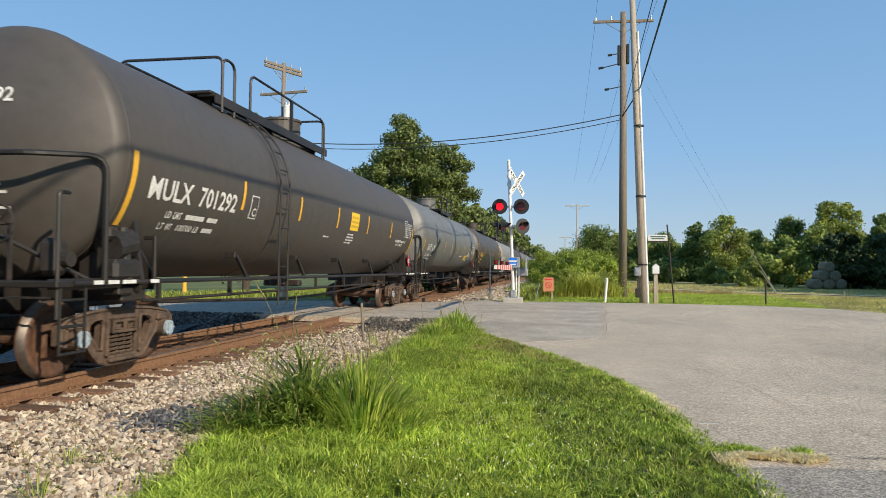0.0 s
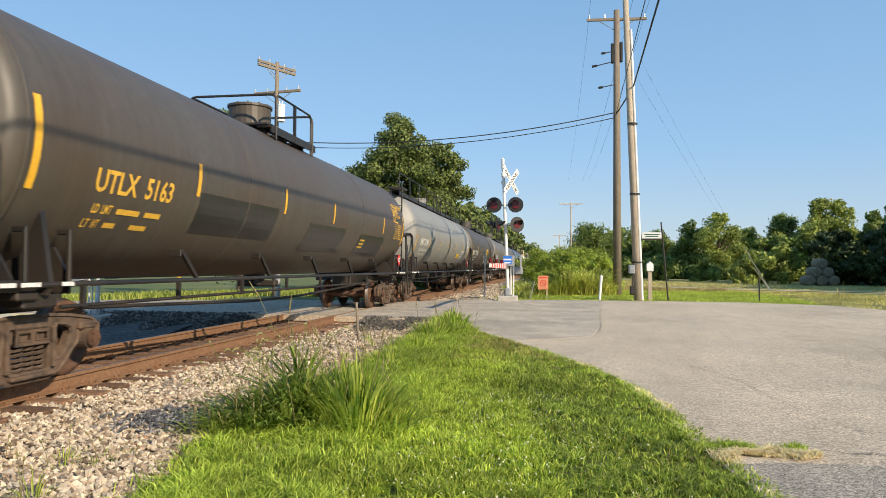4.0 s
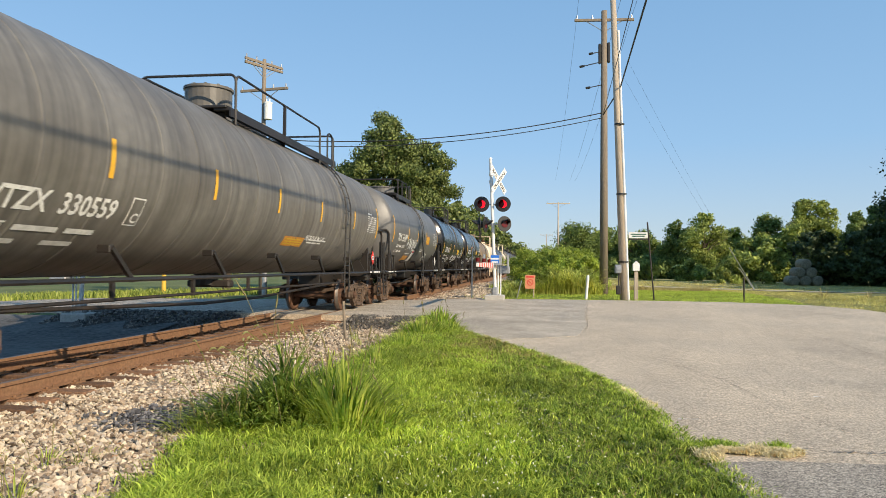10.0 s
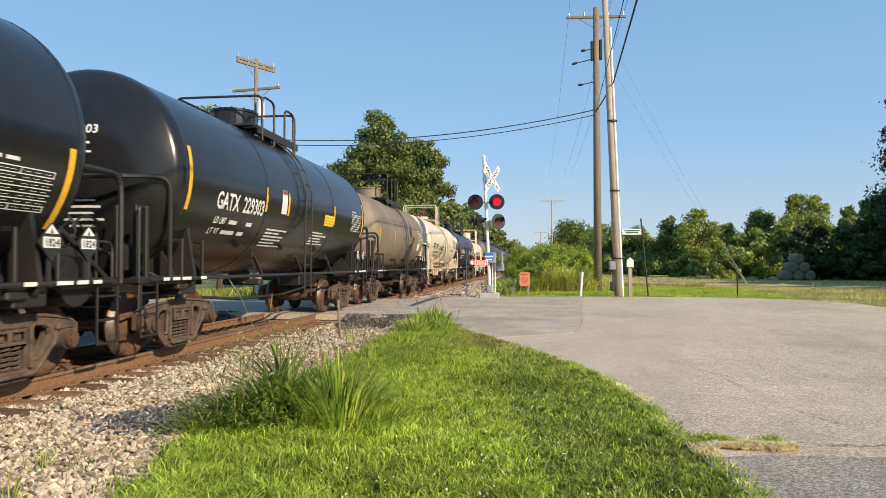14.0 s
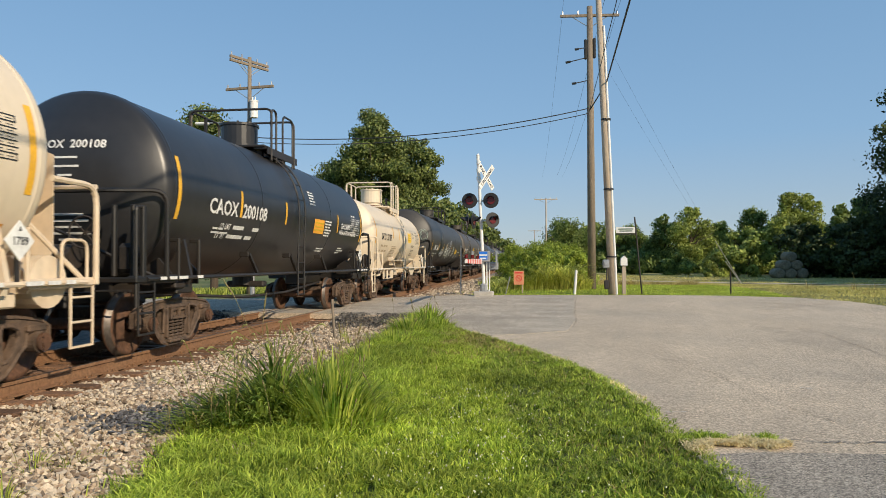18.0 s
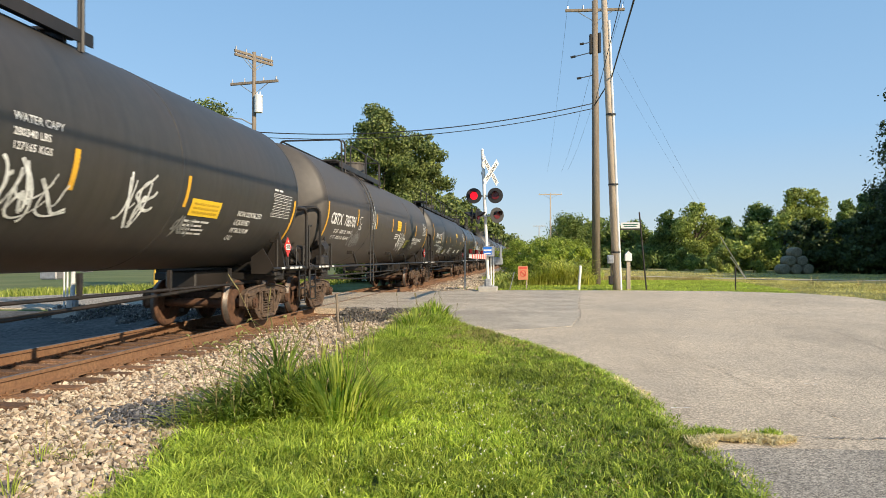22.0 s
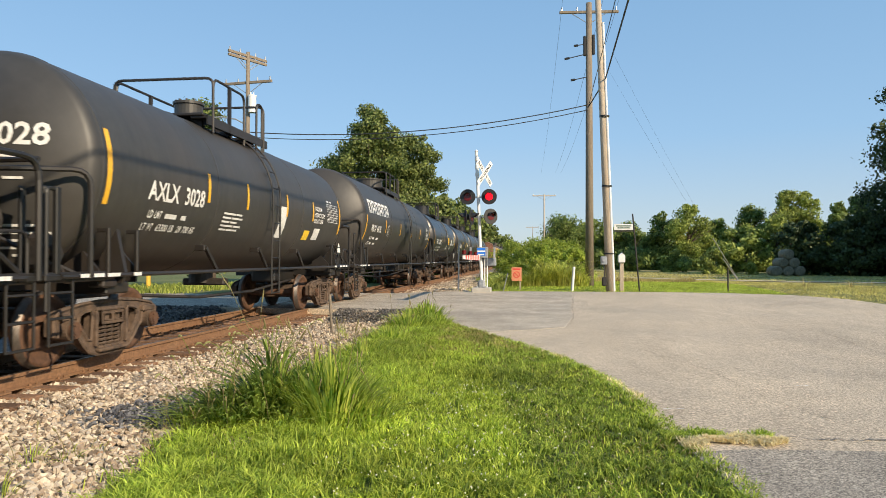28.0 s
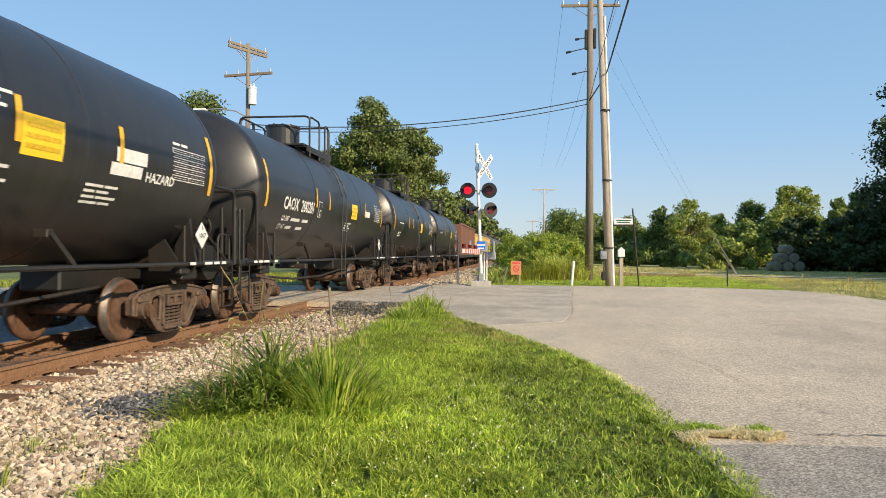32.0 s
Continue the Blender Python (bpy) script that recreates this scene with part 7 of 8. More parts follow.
for i, (x, y, h, w) in enumerate([(19.5, 92, 2.6, 4.5), (24.5, 90, 3.4, 5.0), (24.2, 79, 4.8, 5.8), (14.5, 96, 2.2, 4.0)]):
    tree("bush", x, y, h, w, 3500, 0.2, M_LEAF2, 190 + i, "olive bush at the edge of the field", 0.06, 0.0, 20, group="bushes across the field")
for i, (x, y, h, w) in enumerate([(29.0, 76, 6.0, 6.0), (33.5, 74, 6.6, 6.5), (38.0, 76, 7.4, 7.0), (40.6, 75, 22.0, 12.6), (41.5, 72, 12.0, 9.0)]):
    tree("tree", x, y, h, w, 19000 if h > 20 else 11500, 0.20 if h > 20 else 0.18, M_LEAFDARK, 240 + i, "tree beside the field, leaves darkened for shade", 0.35, 0.0, 44, group="trees beside the field")
# bushes fill the gap below; their leaf colour also carries the shade
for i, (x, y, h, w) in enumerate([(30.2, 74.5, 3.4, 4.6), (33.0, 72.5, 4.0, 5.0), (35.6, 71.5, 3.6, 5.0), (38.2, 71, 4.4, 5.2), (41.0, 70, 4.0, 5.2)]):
    tree("bush", x, y, h, w, 5000, 0.17, M_LEAFDARK, 640 + i, "bush beside the field, leaves darkened for shade", 0.06, -0.1, 20, group="dark bushes beside the field")
for i, (x, y, h, w) in enumerate([(52, 80, 17, 11), (50, 71, 17, 11), (58, 72, 18, 12), (38.8, 62.5, 11, 10), (45, 66, 13, 12), (39, 48, 15, 13), (46, 53, 17, 13), (36.5, 39, 12, 11), (43.5, 67, 16, 9)]):
    tree("tree", x, y, h, w, 5500, 0.58, M_LEAF, 250 + i, "tall dark tree that shades the field", 0.35, 0.0, 40, group="trees beside the field")
for i, (x, y, h, w) in enumerate([(-0.3, 34.6, 1.0, 1.5), (0.7, 34.4, 1.3, 1.7), (1.7, 35.2, 1.6, 2.0), (2.5, 36.5, 1.8, 2.2), (0.6, 37.0, 1.9, 2.4), (1.9, 39.0, 2.2, 2.8), (0.2, 41.5, 2.1, 2.8), (2.0, 44.0, 2.5, 3.2), (-0.6, 45, 2.3, 3.0), (2.8, 47, 2.6, 3.4), (0.8, 48, 2.7, 3.8), (-1.2, 50, 2.5, 3.4), (1.8, 53, 2.9, 4.4)]):
    tree("bush", x, y, h * 1.12, w * 1.1, 7500, 0.058, M_BUSH, 200 + i, "overgrown yellow-green bush beside the track", 0.05, -0.05, 26, group="bushes by the track")


# ---- poles and wires ----
def utility_pole(x, y, height, r, material, arms, label, top_lean=(0, 0)):
    ob = empty("utility_pole", pose(x, y, ground_z(x, y)))
    tagged(ob, label, "utility pole")
    bm = bmesh.new()
    cyl(bm, (0, 0, -0.3), (top_lean[0], top_lean[1], height), r, 14, r * 0.68)
    part("pole", bm, material, ob, smooth=True)
    for z, w, ang in arms:
        rot = Matrix.Rotation(radians(ang), 4, "Z")
        k = z / height
        bm = bmesh.new()
        box(bm, top_lean[0] * k, top_lean[1] * k, z, w, 0.10, 0.13, 0.01, rot)
        part("cross_arm", bm, material, ob)
        for s in (-1, 1):
            bm = bmesh.new()
            e = rot @ Vector((s * w * 0.3, 0, 0))
            tube(bm, [(top_lean[0] * k, top_lean[1] * k, z - 0.6), (e.x + top_lean[0] * k, e.y, z - 0.05)], 0.02, 5)
            part("arm_brace", bm, M_GALV, ob)
        for q in (-0.46, -0.2, 0.2, 0.46):
            e = rot @ Vector((q * w, 0, 0))
            bm = bmesh.new()
            cyl(bm, (e.x + top_lean[0] * k, e.y, z + 0.06), (e.x + top_lean[0] * k, e.y, z + 0.24), 0.05, 8, 0.03)
            part("insulator", bm, M_GALV, ob)
    return ob


def wire(a, b, sag, r, label, parent=None):
    bm = bmesh.new()
    a, b = Vector(a), Vector(b)
    tube(bm, [a.lerp(b, i / 24) - Vector((0, 0, sag * 4 * (i / 24) * (1 - i / 24))) for i in range(25)], r, 5)
    return tagged(part("overhead_cable", bm, M_WIRE), label, "cable")


SX, SY = -1.68, 26.5            # the crossing signal
pole_a = utility_pole(3.15, 34.3, 14.0, 0.21, M_POLE, [(13.55, 2.9, 4)], "tall weathered wooden utility pole with a cross arm")
pole_b = utility_pole(3.37, 27.9, 14.5, 0.155, M_POLE2, [], "leaning pale wooden utility pole with white conduit", (-0.55, 0))
POLE_C = (-13.9, 33.0)
pole_c = utility_pole(*POLE_C, 12.0, 0.14, M_POLE, [(11.8, 2.4, 62), (11.62, 2.4, 62), (10.45, 2.7, -8)], "weathered utility pole behind the track with a transformer")
bm = bmesh.new()
cyl(bm, (0.28, -0.12, 8.9), (0.28, -0.12, 9.7), 0.2, 16)
cyl(bm, (0.28, -0.12, 9.7), (0.28, -0.12, 9.77), 0.22, 16)
for e in (-0.08, 0.08):
    cyl(bm, (0.28 + e, -0.12, 9.75), (0.28 + e, -0.12, 9.95), 0.03, 8)
part("transformer", bm, M_WPAINT, pole_c, "pale grey pole transformer")
bm = bmesh.new()
tube(bm, [(-0.05, 0, 8.3), (-0.6, -0.1, 8.6), (-1.4, -0.2, 8.7), (-2.1, -0.3, 8.65)], 0.035, 6)
part("lamp_arm", bm, M_GALV, pole_c)
bm = bmesh.new()
box(bm, -2.35, -0.33, 8.63, 0.7, 0.3, 0.14, 0.05)
part("lamp_head", bm, M_WPAINT, pole_c)

# gear on the two near poles
bm = bmesh.new()
box(bm, -0.22, -0.05, 11.85, 0.13, 0.16, 1.0, 0.04)
part("switch", bm, M_BLACK, pole_a)
bm = bmesh.new()
box(bm, 0.21, -0.05, 11.9, 0.15, 0.16, 1.0, 0.04)
part("switch", bm, M_BLACK, pole_a)
for z, w in ((11.95, 0.40), (11.45, 0.85), (10.3, 0.55)):
    bm = bmesh.new()
    tube(bm, [(-0.1, -0.1, z), (-0.3 - w, -0.2, z - 0.3 * w)], 0.025, 5)
    cyl(bm, (-0.2 - w * 0.9, -0.19, z - 0.25 * w), (-0.35 - w, -0.2, z - 0.3 * w), 0.06, 8)
    part("switch_blade", bm, M_BLACK, pole_a)
bm = bmesh.new()
tube(bm, [(0.15, -0.06, 0.0), (-0.04, -0.06, 5.0), (-0.26, -0.06, 10.8)], 0.05, 8)
part("conduit", bm, M_WPAINT, pole_b, "white plastic cable conduit")
for z in (1.5, 4.2, 7.0):
    bm = bmesh.new()
    cyl(bm, (-0.03 * z, 0, z), (-0.03 * z, 0, z + 0.06), 0.2, 14)
    part("strap", bm, M_BLACK, pole_b)
bm = bmesh.new()
box(bm, -0.27, -0.15, 1.25, 0.25, 0.20, 0.34, 0.03)
cyl(bm, (-0.27, -0.25, 1.29), (-0.27, -0.31, 1.29), 0.085, 14)
part("meter_box", bm, M_GALV, pole_b, "grey meter box")
bm = bmesh.new()
box(bm, -0.25, -0.12, 0.42, 0.18, 0.16, 0.36, 0.03)
box(bm, -0.24, -0.12, 0.85, 0.05, 0.05, 0.50)
part("junction_box", bm, M_STEEL_DK, pole_b, "dark junction box")

wire((3.1, 34.2, 8.95), (POLE_C[0], POLE_C[1], 7.75), 0.62, 0.025, "thick black overhead cable across the track")
wire((3.1, 34.2, 8.7), (POLE_C[0], POLE_C[1], 7.5), 0.62, 0.02, "thick black overhead cable across the track")
wire((3.1, 34.2, 8.85), (3.2, 27.85, 8.55), 0.02, 0.03, "black overhead cable between two poles")
BACK = (0.6, -34.0)
pole_d = utility_pole(*BACK, 13.8, 0.2, M_POLE, [(13.4, 4.6, 4)], "tall weathered wooden utility pole with a cross arm")
for q, z0, z1, r in ((-0.46, 13.75, 13.2, 0.006), (0.2, 13.75, 13.2, 0.008), (0.46, 13.75, 13.2, 0.008)):
    wire((3.15 + 2.9 * q, 34.3, z0), (BACK[0] + 1.0 + 2.9 * q, BACK[1], z1), 0.6, r, "bare overhead wire along the track")
    wire((3.15 + 2.9 * q, 34.3, z0), (3.5 + 2.9 * q, 95, z1), 0.9, r, "bare overhead wire along the track")
wire((3.2, 27.85, 8.55), (-0.15, -34, 5.6), 0.03, 0.028, "black overhead cable along the track")
wire((3.1, 34.2, 8.85), (-0.23, -34, 5.24), 0.03, 0.012, "thin black overhead cable along the track")
wire((3.5, 27.9, 9.6), (15.9, 53.6, -0.25), 0.3, 0.003, "thin steel guy wire down to the field")
wire((3.4, 27.9, 8.8), (15.75, 53.2, -0.25), 0.3, 0.003, "thin steel guy wire down to the field")
for (px, py, pz), (qx, qy, qz), f in (((3.5, 27.9, 9.6), (15.9, 53.6, -0.25), 0.32), ((3.4, 27.9, 8.8), (15.75, 53.2, -0.25), 0.2)):
    bm = bmesh.new()
    tube(bm, [(qx, qy, qz), (qx + (px - qx) * f, qy + (py - qy) * f, qz + (pz - qz) * f - 1.2 * f * (1 - f))], 0.032, 8)
    tagged(part("guy_guard", bm, M_GALV, None), "pale grey guard sleeve on a guy wire", "guy guard", "guy guards")
pole_e = utility_pole(2.6, 95, 10.6, 0.12, M_POLE2, [(10.4, 3.2, 4)], "distant weathered utility pole with a cross arm")
pole_f = utility_pole(1.8, 165, 9.5, 0.12, M_POLE2, [(9.3, 3.0, 4)], "distant utility pole with a cross arm")


# ---- crossing signal ----
def crossing_signal(m, label, arm=True):
    sg = empty("crossing_signal", m)
    tagged(sg, label, "crossing signal", "crossing signals")
    bm = bmesh.new()
    box(bm, 0, 0, -0.10, 0.75, 0.75, 0.35, 0.03)
    part("foundation", bm, M_CONC, sg)
    bm = bmesh.new()
    cyl(bm, (0.02, 0, 0), (-0.20, 0, 5.35), 0.062, 14)
    cyl(bm, (-0.20, 0, 5.35), (-0.20, 0, 5.42), 0.075, 12, 0.03)
    for z in (4.4, 4.7, 5.0):
        cyl(bm, (-0.17, 0, z), (-0.175, 0, z + 0.12), 0.085, 12)
    part("mast", bm, M_WPAINT, sg)
    bm = bmesh.new()
    for q in ((-0.16, -0.16), (0.16, -0.16), (-0.16, 0.16), (0.16, 0.16)):
        cyl(bm, (q[0], q[1], 0.05), (q[0], q[1], 0.13), 0.03, 6)
    box(bm, 0, 0, 0.2, 0.26, 0.26, 0.35, 0.06)
    part("mast_base", bm, M_GALV, sg)
    # crossbuck
    xb = None
    # it faces the cars that come along the road, so it is seen well from the side
    for ang, word, at, nm in ((45, "CROSSING", -0.5, "crossbuck_blade"), (-45, "RAIL", -0.56, "crossbuck_blade")):
        bm = bmesh.new()
        rot = Matrix.Rotation(radians(58), 4, "Z") @ Matrix.Rotation(radians(-ang), 4, "Y")
        mid = Vector((0.13, -0.10, 4.50)) + Matrix.Rotation(radians(58), 4, "Z") @ Vector((0, -0.012 if ang > 0 else 0.004, 0))
        box(bm, *mid, 1.26, 0.012, 0.22, 0, rot)
        bl = part(nm, bm, M_WPAINT, sg, "white blade with black lettering")
        words = [(word, at)] + ([("ROAD", 0.14)] if word == "RAIL" else [])
        for w, off in words:
            vs, fs = letters(w, 1.0)
            wd = max(c.x for c in vs)
            kx = (1.0 if word == "CROSSING" else 0.42) / wd
            out = [mid + rot @ Vector((off + c.x * kx, -0.010, -0.065 + c.y * 0.18)) for c in vs]
            part("blade_lettering", mesh_of("blade_lettering", [tuple(p) for p in out], fs, M_BLACKT), None, bl)
    lamps = []
    # lamps: two face the road towards the camera, two pairs face other ways
    for lx, lz, yaw, live in ((-0.50, 3.58, 0, 1), (0.33, 3.58, 0, 1), (0.36, 2.82, 34, 0), (-0.62, 2.78, -76, 0), (-0.36, 2.78, 76, 0)):
        rot = Matrix.Translation((lx - 0.05 * (lz - 3), -0.12 if abs(yaw) < 40 else -0.28, lz)) @ Matrix.Rotation(radians(yaw), 4, "Z")
        bm = bmesh.new()
        cyl(bm, (0, 0, 0), (0, 0.02, 0), 0.30, 28)
        cyl(bm, (0, 0.01, 0), (0, 0.22, 0), 0.15, 16, 0.10)
        n = 18
        r0 = [bm.verts.new((0.165 * math.cos(math.pi * i / n), -0.005, 0.165 * math.sin(math.pi * i / n))) for i in range(n + 1)]
        r1 = [bm.verts.new((0.15 * math.cos(math.pi * i / n), -0.30 * (0.3 + 0.7 * math.sin(math.pi * i / n)), 0.165 * math.sin(math.pi * i / n) * 0.96)) for i in range(n + 1)]
        for i in range(n):
            bm.faces.new((r0[i], r0[i + 1], r1[i + 1], r1[i]))
        lp = part("flasher_lamp", bm, M_BLACK, sg, "round black lamp with hood")
        lp.matrix_basis = rot
        bm = bmesh.new()
        cyl(bm, (0, -0.004, 0), (0, -0.014, 0), 0.145, 24)
        ln = part("lens", bm, M_GLOW if live else M_RED, lp)
        if live:
            # added disc, swings over the constantly glowing lens so the lamp seems to flash
            bm = bmesh.new()
            cyl(bm, (0.15, -0.018, 0), (0.15, -0.024, 0), 0.15, 24)
            sh = part("flasher_shutter", bm, M_RED, lp, "dark red disc added to cover the lens between flashes")
            sh.location = (-0.15, 0, 0)
            lamps.append(sh)
    for z, x0, x1 in ((3.58, -0.5, 0.33), (2.80, -0.58, 0.36)):
        bm = bmesh.new()
        tube(bm, [(x0, 0.05, z), (x1, 0.05, z)], 0.03, 6)
        part("lamp_bracket", bm, M_GALV, sg)
    # gate mechanism, arm across the near lane
    bm = bmesh.new()
    box(bm, 0.05, -0.05, 1.42, 0.42, 0.32, 0.42, 0.03)
    part("gate_mechanism", bm, M_GALV, sg)
    bm = bmesh.new()
    box(bm, 0.0, -0.225, 1.45, 0.32, 0.015, 0.30)
    bp = part("notice_plate", bm, M_BLUE, sg, "blue notice plate with white lines")
    part("notice_line", mesh_of("notice_line", [(-0.15, -0.236, 1.44), (0.15, -0.236, 1.44), (0.15, -0.236, 1.50), (-0.15, -0.236, 1.50), (-0.12, -0.236, 1.32), (0.12, -0.236, 1.32), (0.12, -0.236, 1.37), (-0.12, -0.236, 1.37)], [(0, 1, 2, 3), (4, 5, 6, 7)], M_WPAINT), None, bp)
    for x in (-0.42, 0.50):
        bm = bmesh.new()
        box(bm, x, 0.0, 1.36, 0.06, 0.5, 0.55, 0.01)
        part("gate_support", bm, M_GALV, sg)
    bm = bmesh.new()
    box(bm, 0.3, 0.45, 1.05, 0.5, 0.3, 0.3, 0.03)
    part("counterweight", bm, M_GALV, sg)
    for k in range(15 if arm else 0):
        bm = bmesh.new()
        y0, y1 = -0.35 - k * 0.41, -0.35 - (k + 1) * 0.41
        hh = 0.20 - 0.006 * k
        box(bm, -0.06 - 0.004 * k, (y0 + y1) / 2, 1.22, 0.05, 0.41, hh)
        part("gate_arm_section", bm, M_REDPL if k % 2 else M_WPAINT, sg)
    for k in ((4, 9, 14) if arm else ()):
        bm = bmesh.new()
        cyl(bm, (-0.06 - 0.004 * k, -0.55 - k * 0.41, 1.31), (-0.06 - 0.004 * k, -0.55 - k * 0.41, 1.43), 0.06, 10)
        part("gate_lamp", bm, M_RED, sg)
    bm = bmesh.new()
    for x in (0.12, 0.22):
        tube(bm, [(x, 0.05, 0.0), (x, 0.05, 1.25)], 0.025, 6)
    part("cable_duct", bm, M_WPAINT, sg)
    return sg, lamps


signal, FLASH_COVERS = crossing_signal(pose(SX, SY, 0.17), "white railway crossing signal with red flashing lamps")
crossing_signal(pose(-12.7, 17.6, -0.12, 0, 0, 180), "white railway crossing signal behind the train", False)


# ---- small roadside things ----
def steel_post(x, y, h, r, material, label, lean=0.0, name="marker_post", cap=True):
    ob = empty(name, pose(x, y, ground_z(x, y)))
    tagged(ob, label, "post")
    bm = bmesh.new()
    cyl(bm, (0, 0, -0.2), (lean, 0, h), r, 12)
    part("post", bm, material, ob)
    if cap:
        bm = bmesh.new()
        cyl(bm, (lean, 0, h), (lean, 0, h + 0.05), r * 1.15, 12, r * 0.6)
        part("cap", bm, material, ob)
    return ob


steel_post(1.87, 28.1, 0.95, 0.055, M_WPAINT, "short leaning white plastic marker post", 0.09)
steel_post(-2.65, 27.2, 2.0, 0.03, M_GALV, "thin grey steel post beside the signal", 0.02, cap=False)
steel_post(-17.2, 29.6, 1.15, 0.10, M_YTEXT, "yellow marker post behind the track")
steel_post(-12.9, 31.0, 2.2, 0.12, M_GALV, "grey steel post behind the track")
steel_post(-4.2, 14.6, 0.75, 0.03, M_POLE, "rusty stake standing in the ballast", -0.05, "stake", False)
steel_post(8.16, 28.9, 0.95, 0.03, M_STEEL_DK, "dark steel stake at the edge of the field", 0, "stake", False)
steel_post(-0.95, 28.2, 0.75, 0.02, M_GALV, "bent grey rod beside the signal", 0.25, "stake", False)

osn = empty("notice_sign", pose(-0.36, 28.9, ground_z(-0.36, 28.9)))
tagged(osn, "small faded orange sign with a prohibition ring on a post", "sign")
bm = bmesh.new()
box(bm, 0.15, 0.02, 0.42, 0.05, 0.04, 0.85)
part("post", bm, M_POLE2, osn)
bm = bmesh.new()
box(bm, 0, -0.02, 0.68, 0.42, 0.015, 0.58, 0.004)
face = part("panel", bm, M_ORSIGN, osn)
bm = bmesh.new()
bmesh.ops.create_circle(bm, segments=28, radius=0.135)
ring = bmesh.ops.extrude_edge_only(bm, edges=bm.edges[:])
for v in [e for e in ring["geom"] if isinstance(e, bmesh.types.BMVert)]:
    v.co *= 0.78
bmesh.ops.rotate(bm, cent=(0, 0, 0), matrix=Matrix.Rotation(radians(90), 3, "X"), verts=bm.verts)
box(bm, 0, 0, 0, 0.24, 0.004, 0.03, 0, Matrix.Rotation(radians(45), 4, "Y"))
bmesh.ops.translate(bm, vec=(0, -0.033, 0.66), verts=bm.verts)
part("ring", bm, M_REDPL, face)
part("heading", mesh_of("heading", [(-0.16, -0.032, 0.86), (0.16, -0.032, 0.86), (0.16, -0.032, 0.92), (-0.16, -0.032, 0.92)], [(0, 1, 2, 3)], M_REDPL), None, face)

ssn = empty("street_sign", pose(4.61, 28.5, ground_z(4.61, 28.5)))
tagged(ssn, "white street name sign on a leaning grey steel post", "street sign")
bm = bmesh.new()
cyl(bm, (0, 0, -0.1), (-0.27, 0, 3.15), 0.03, 10)
part("post", bm, M_STEEL_DK, ssn)
bm = bmesh.new()
box(bm, -0.63, 0, 2.62, 0.76, 0.02, 0.24, 0.004)
pl = part("name_plate", bm, M_WPAINT, ssn)
for z, w in ((2.66, 0.6), (2.58, 0.5)):
    part("name_bar", mesh_of("name_bar", [(-0.63 - w / 2, -0.014, z - 0.02), (-0.63 + w / 2, -0.014, z - 0.02), (-0.63 + w / 2, -0.014, z + 0.025), (-0.63 - w / 2, -0.014, z + 0.025)], [(0, 1, 2, 3)], M_LEAFBAR), None, pl)
bm = bmesh.new()
box(bm, -0.63, 0, 2.46, 0.8, 0.03, 0.05)
part("plate_holder", bm, M_STEEL_DK, ssn)

mbx = empty("post_box", pose(3.88, 28.4, ground_z(3.88, 28.4)))
tagged(mbx, "white gabled box on a wooden post", "box on post")
bm = bmesh.new()
box(bm, 0, 0, 0.55, 0.15, 0.12, 1.25, 0.01)
part("post", bm, M_POLE2, mbx)
bm = bmesh.new()
prism(bm, [(-0.13, 1.18), (0.13, 1.18), (0.13, 1.46), (0.0, 1.58), (-0.13, 1.46)], "y", -0.12, 0.12)
part("box", bm, M_WPAINT, mbx)

# cracks, straw and marks on the asphalt
def ribbon(name, pts, w, material, label, lift, category, wander=0.02):
    bm = bmesh.new()
    rs = random.Random(len(pts))
    fine = []
    for (xa, ya), (xb, yb) in zip(pts, pts[1:]):
        for i in range(8):
            k = i / 8
            fine.append((xa + (xb - xa) * k + rs.uniform(-1, 1) * wander, ya + (yb - ya) * k + rs.uniform(-1, 1) * wander * 1.5))
    fine.append(pts[-1])
    last = None
    for i, (x, y) in enumerate(fine):
        nx_, ny_ = fine[min(i + 1, len(fine) - 1)], fine[max(i - 1, 0)]
        d = Vector((nx_[0] - ny_[0], nx_[1] - ny_[1], 0)).normalized()
        o = Vector((-d.y, d.x, 0)) * w * rs.uniform(0.1, 0.9)
        z = road_z(x, y) + lift
        a, b = bm.verts.new((x + o.x, y + o.y, z)), bm.verts.new((x - o.x, y - o.y, z))
        if last:
            bm.faces.new((last[0], last[1], b, a))
        last = (a, b)
    return tagged(part(name, bm, material), label, category, kind="structure")


for pts, w in (([(1.84, 26.7), (1.55, 22.5), (1.28, 19.1), (1.22, 17.2), (0.91, 15.2)], 0.014), ([(2.0, 12.2), (2.39, 11.15), (2.66, 10.3), (2.71, 9.55), (2.80, 8.57), (2.95, 8.0), (3.1, 7.4)], 0.011),
               ([(2.36, 6.62), (2.79, 6.61), (3.11, 6.62), (4.2, 6.7), (6.0, 6.75)], 0.025), ([(5.84, 16.6), (6.05, 15.0), (5.95, 13.4), (5.87, 12.0)], 0.016), ([(6.5, 17.2), (5.84, 16.6), (5.3, 16.8)], 0.010), ([(3.6, 13.5), (4.4, 12.6), (5.0, 11.3), (6.2, 10.2)], 0.012),
               ([(2.42, 10.7), (2.7, 10.45), (2.78, 10.0)], 0.008), ([(2.86, 9.2), (3.15, 9.05), (3.3, 8.55), (3.42, 8.3)], 0.008), ([(1.2, 17.0), (1.9, 16.7), (2.5, 16.9)], 0.010), ([(-3.0, 19.2), (-2.0, 20.1), (-1.9, 21.4)], 0.025), ([(5.0, 15.0), (7.5, 15.9), (9.5, 15.5)], 0.010)):
    ribbon("road_crack", pts, w * 0.75, M_CRACK, "dark crack in the asphalt", 0.041, "crack", 0.03)
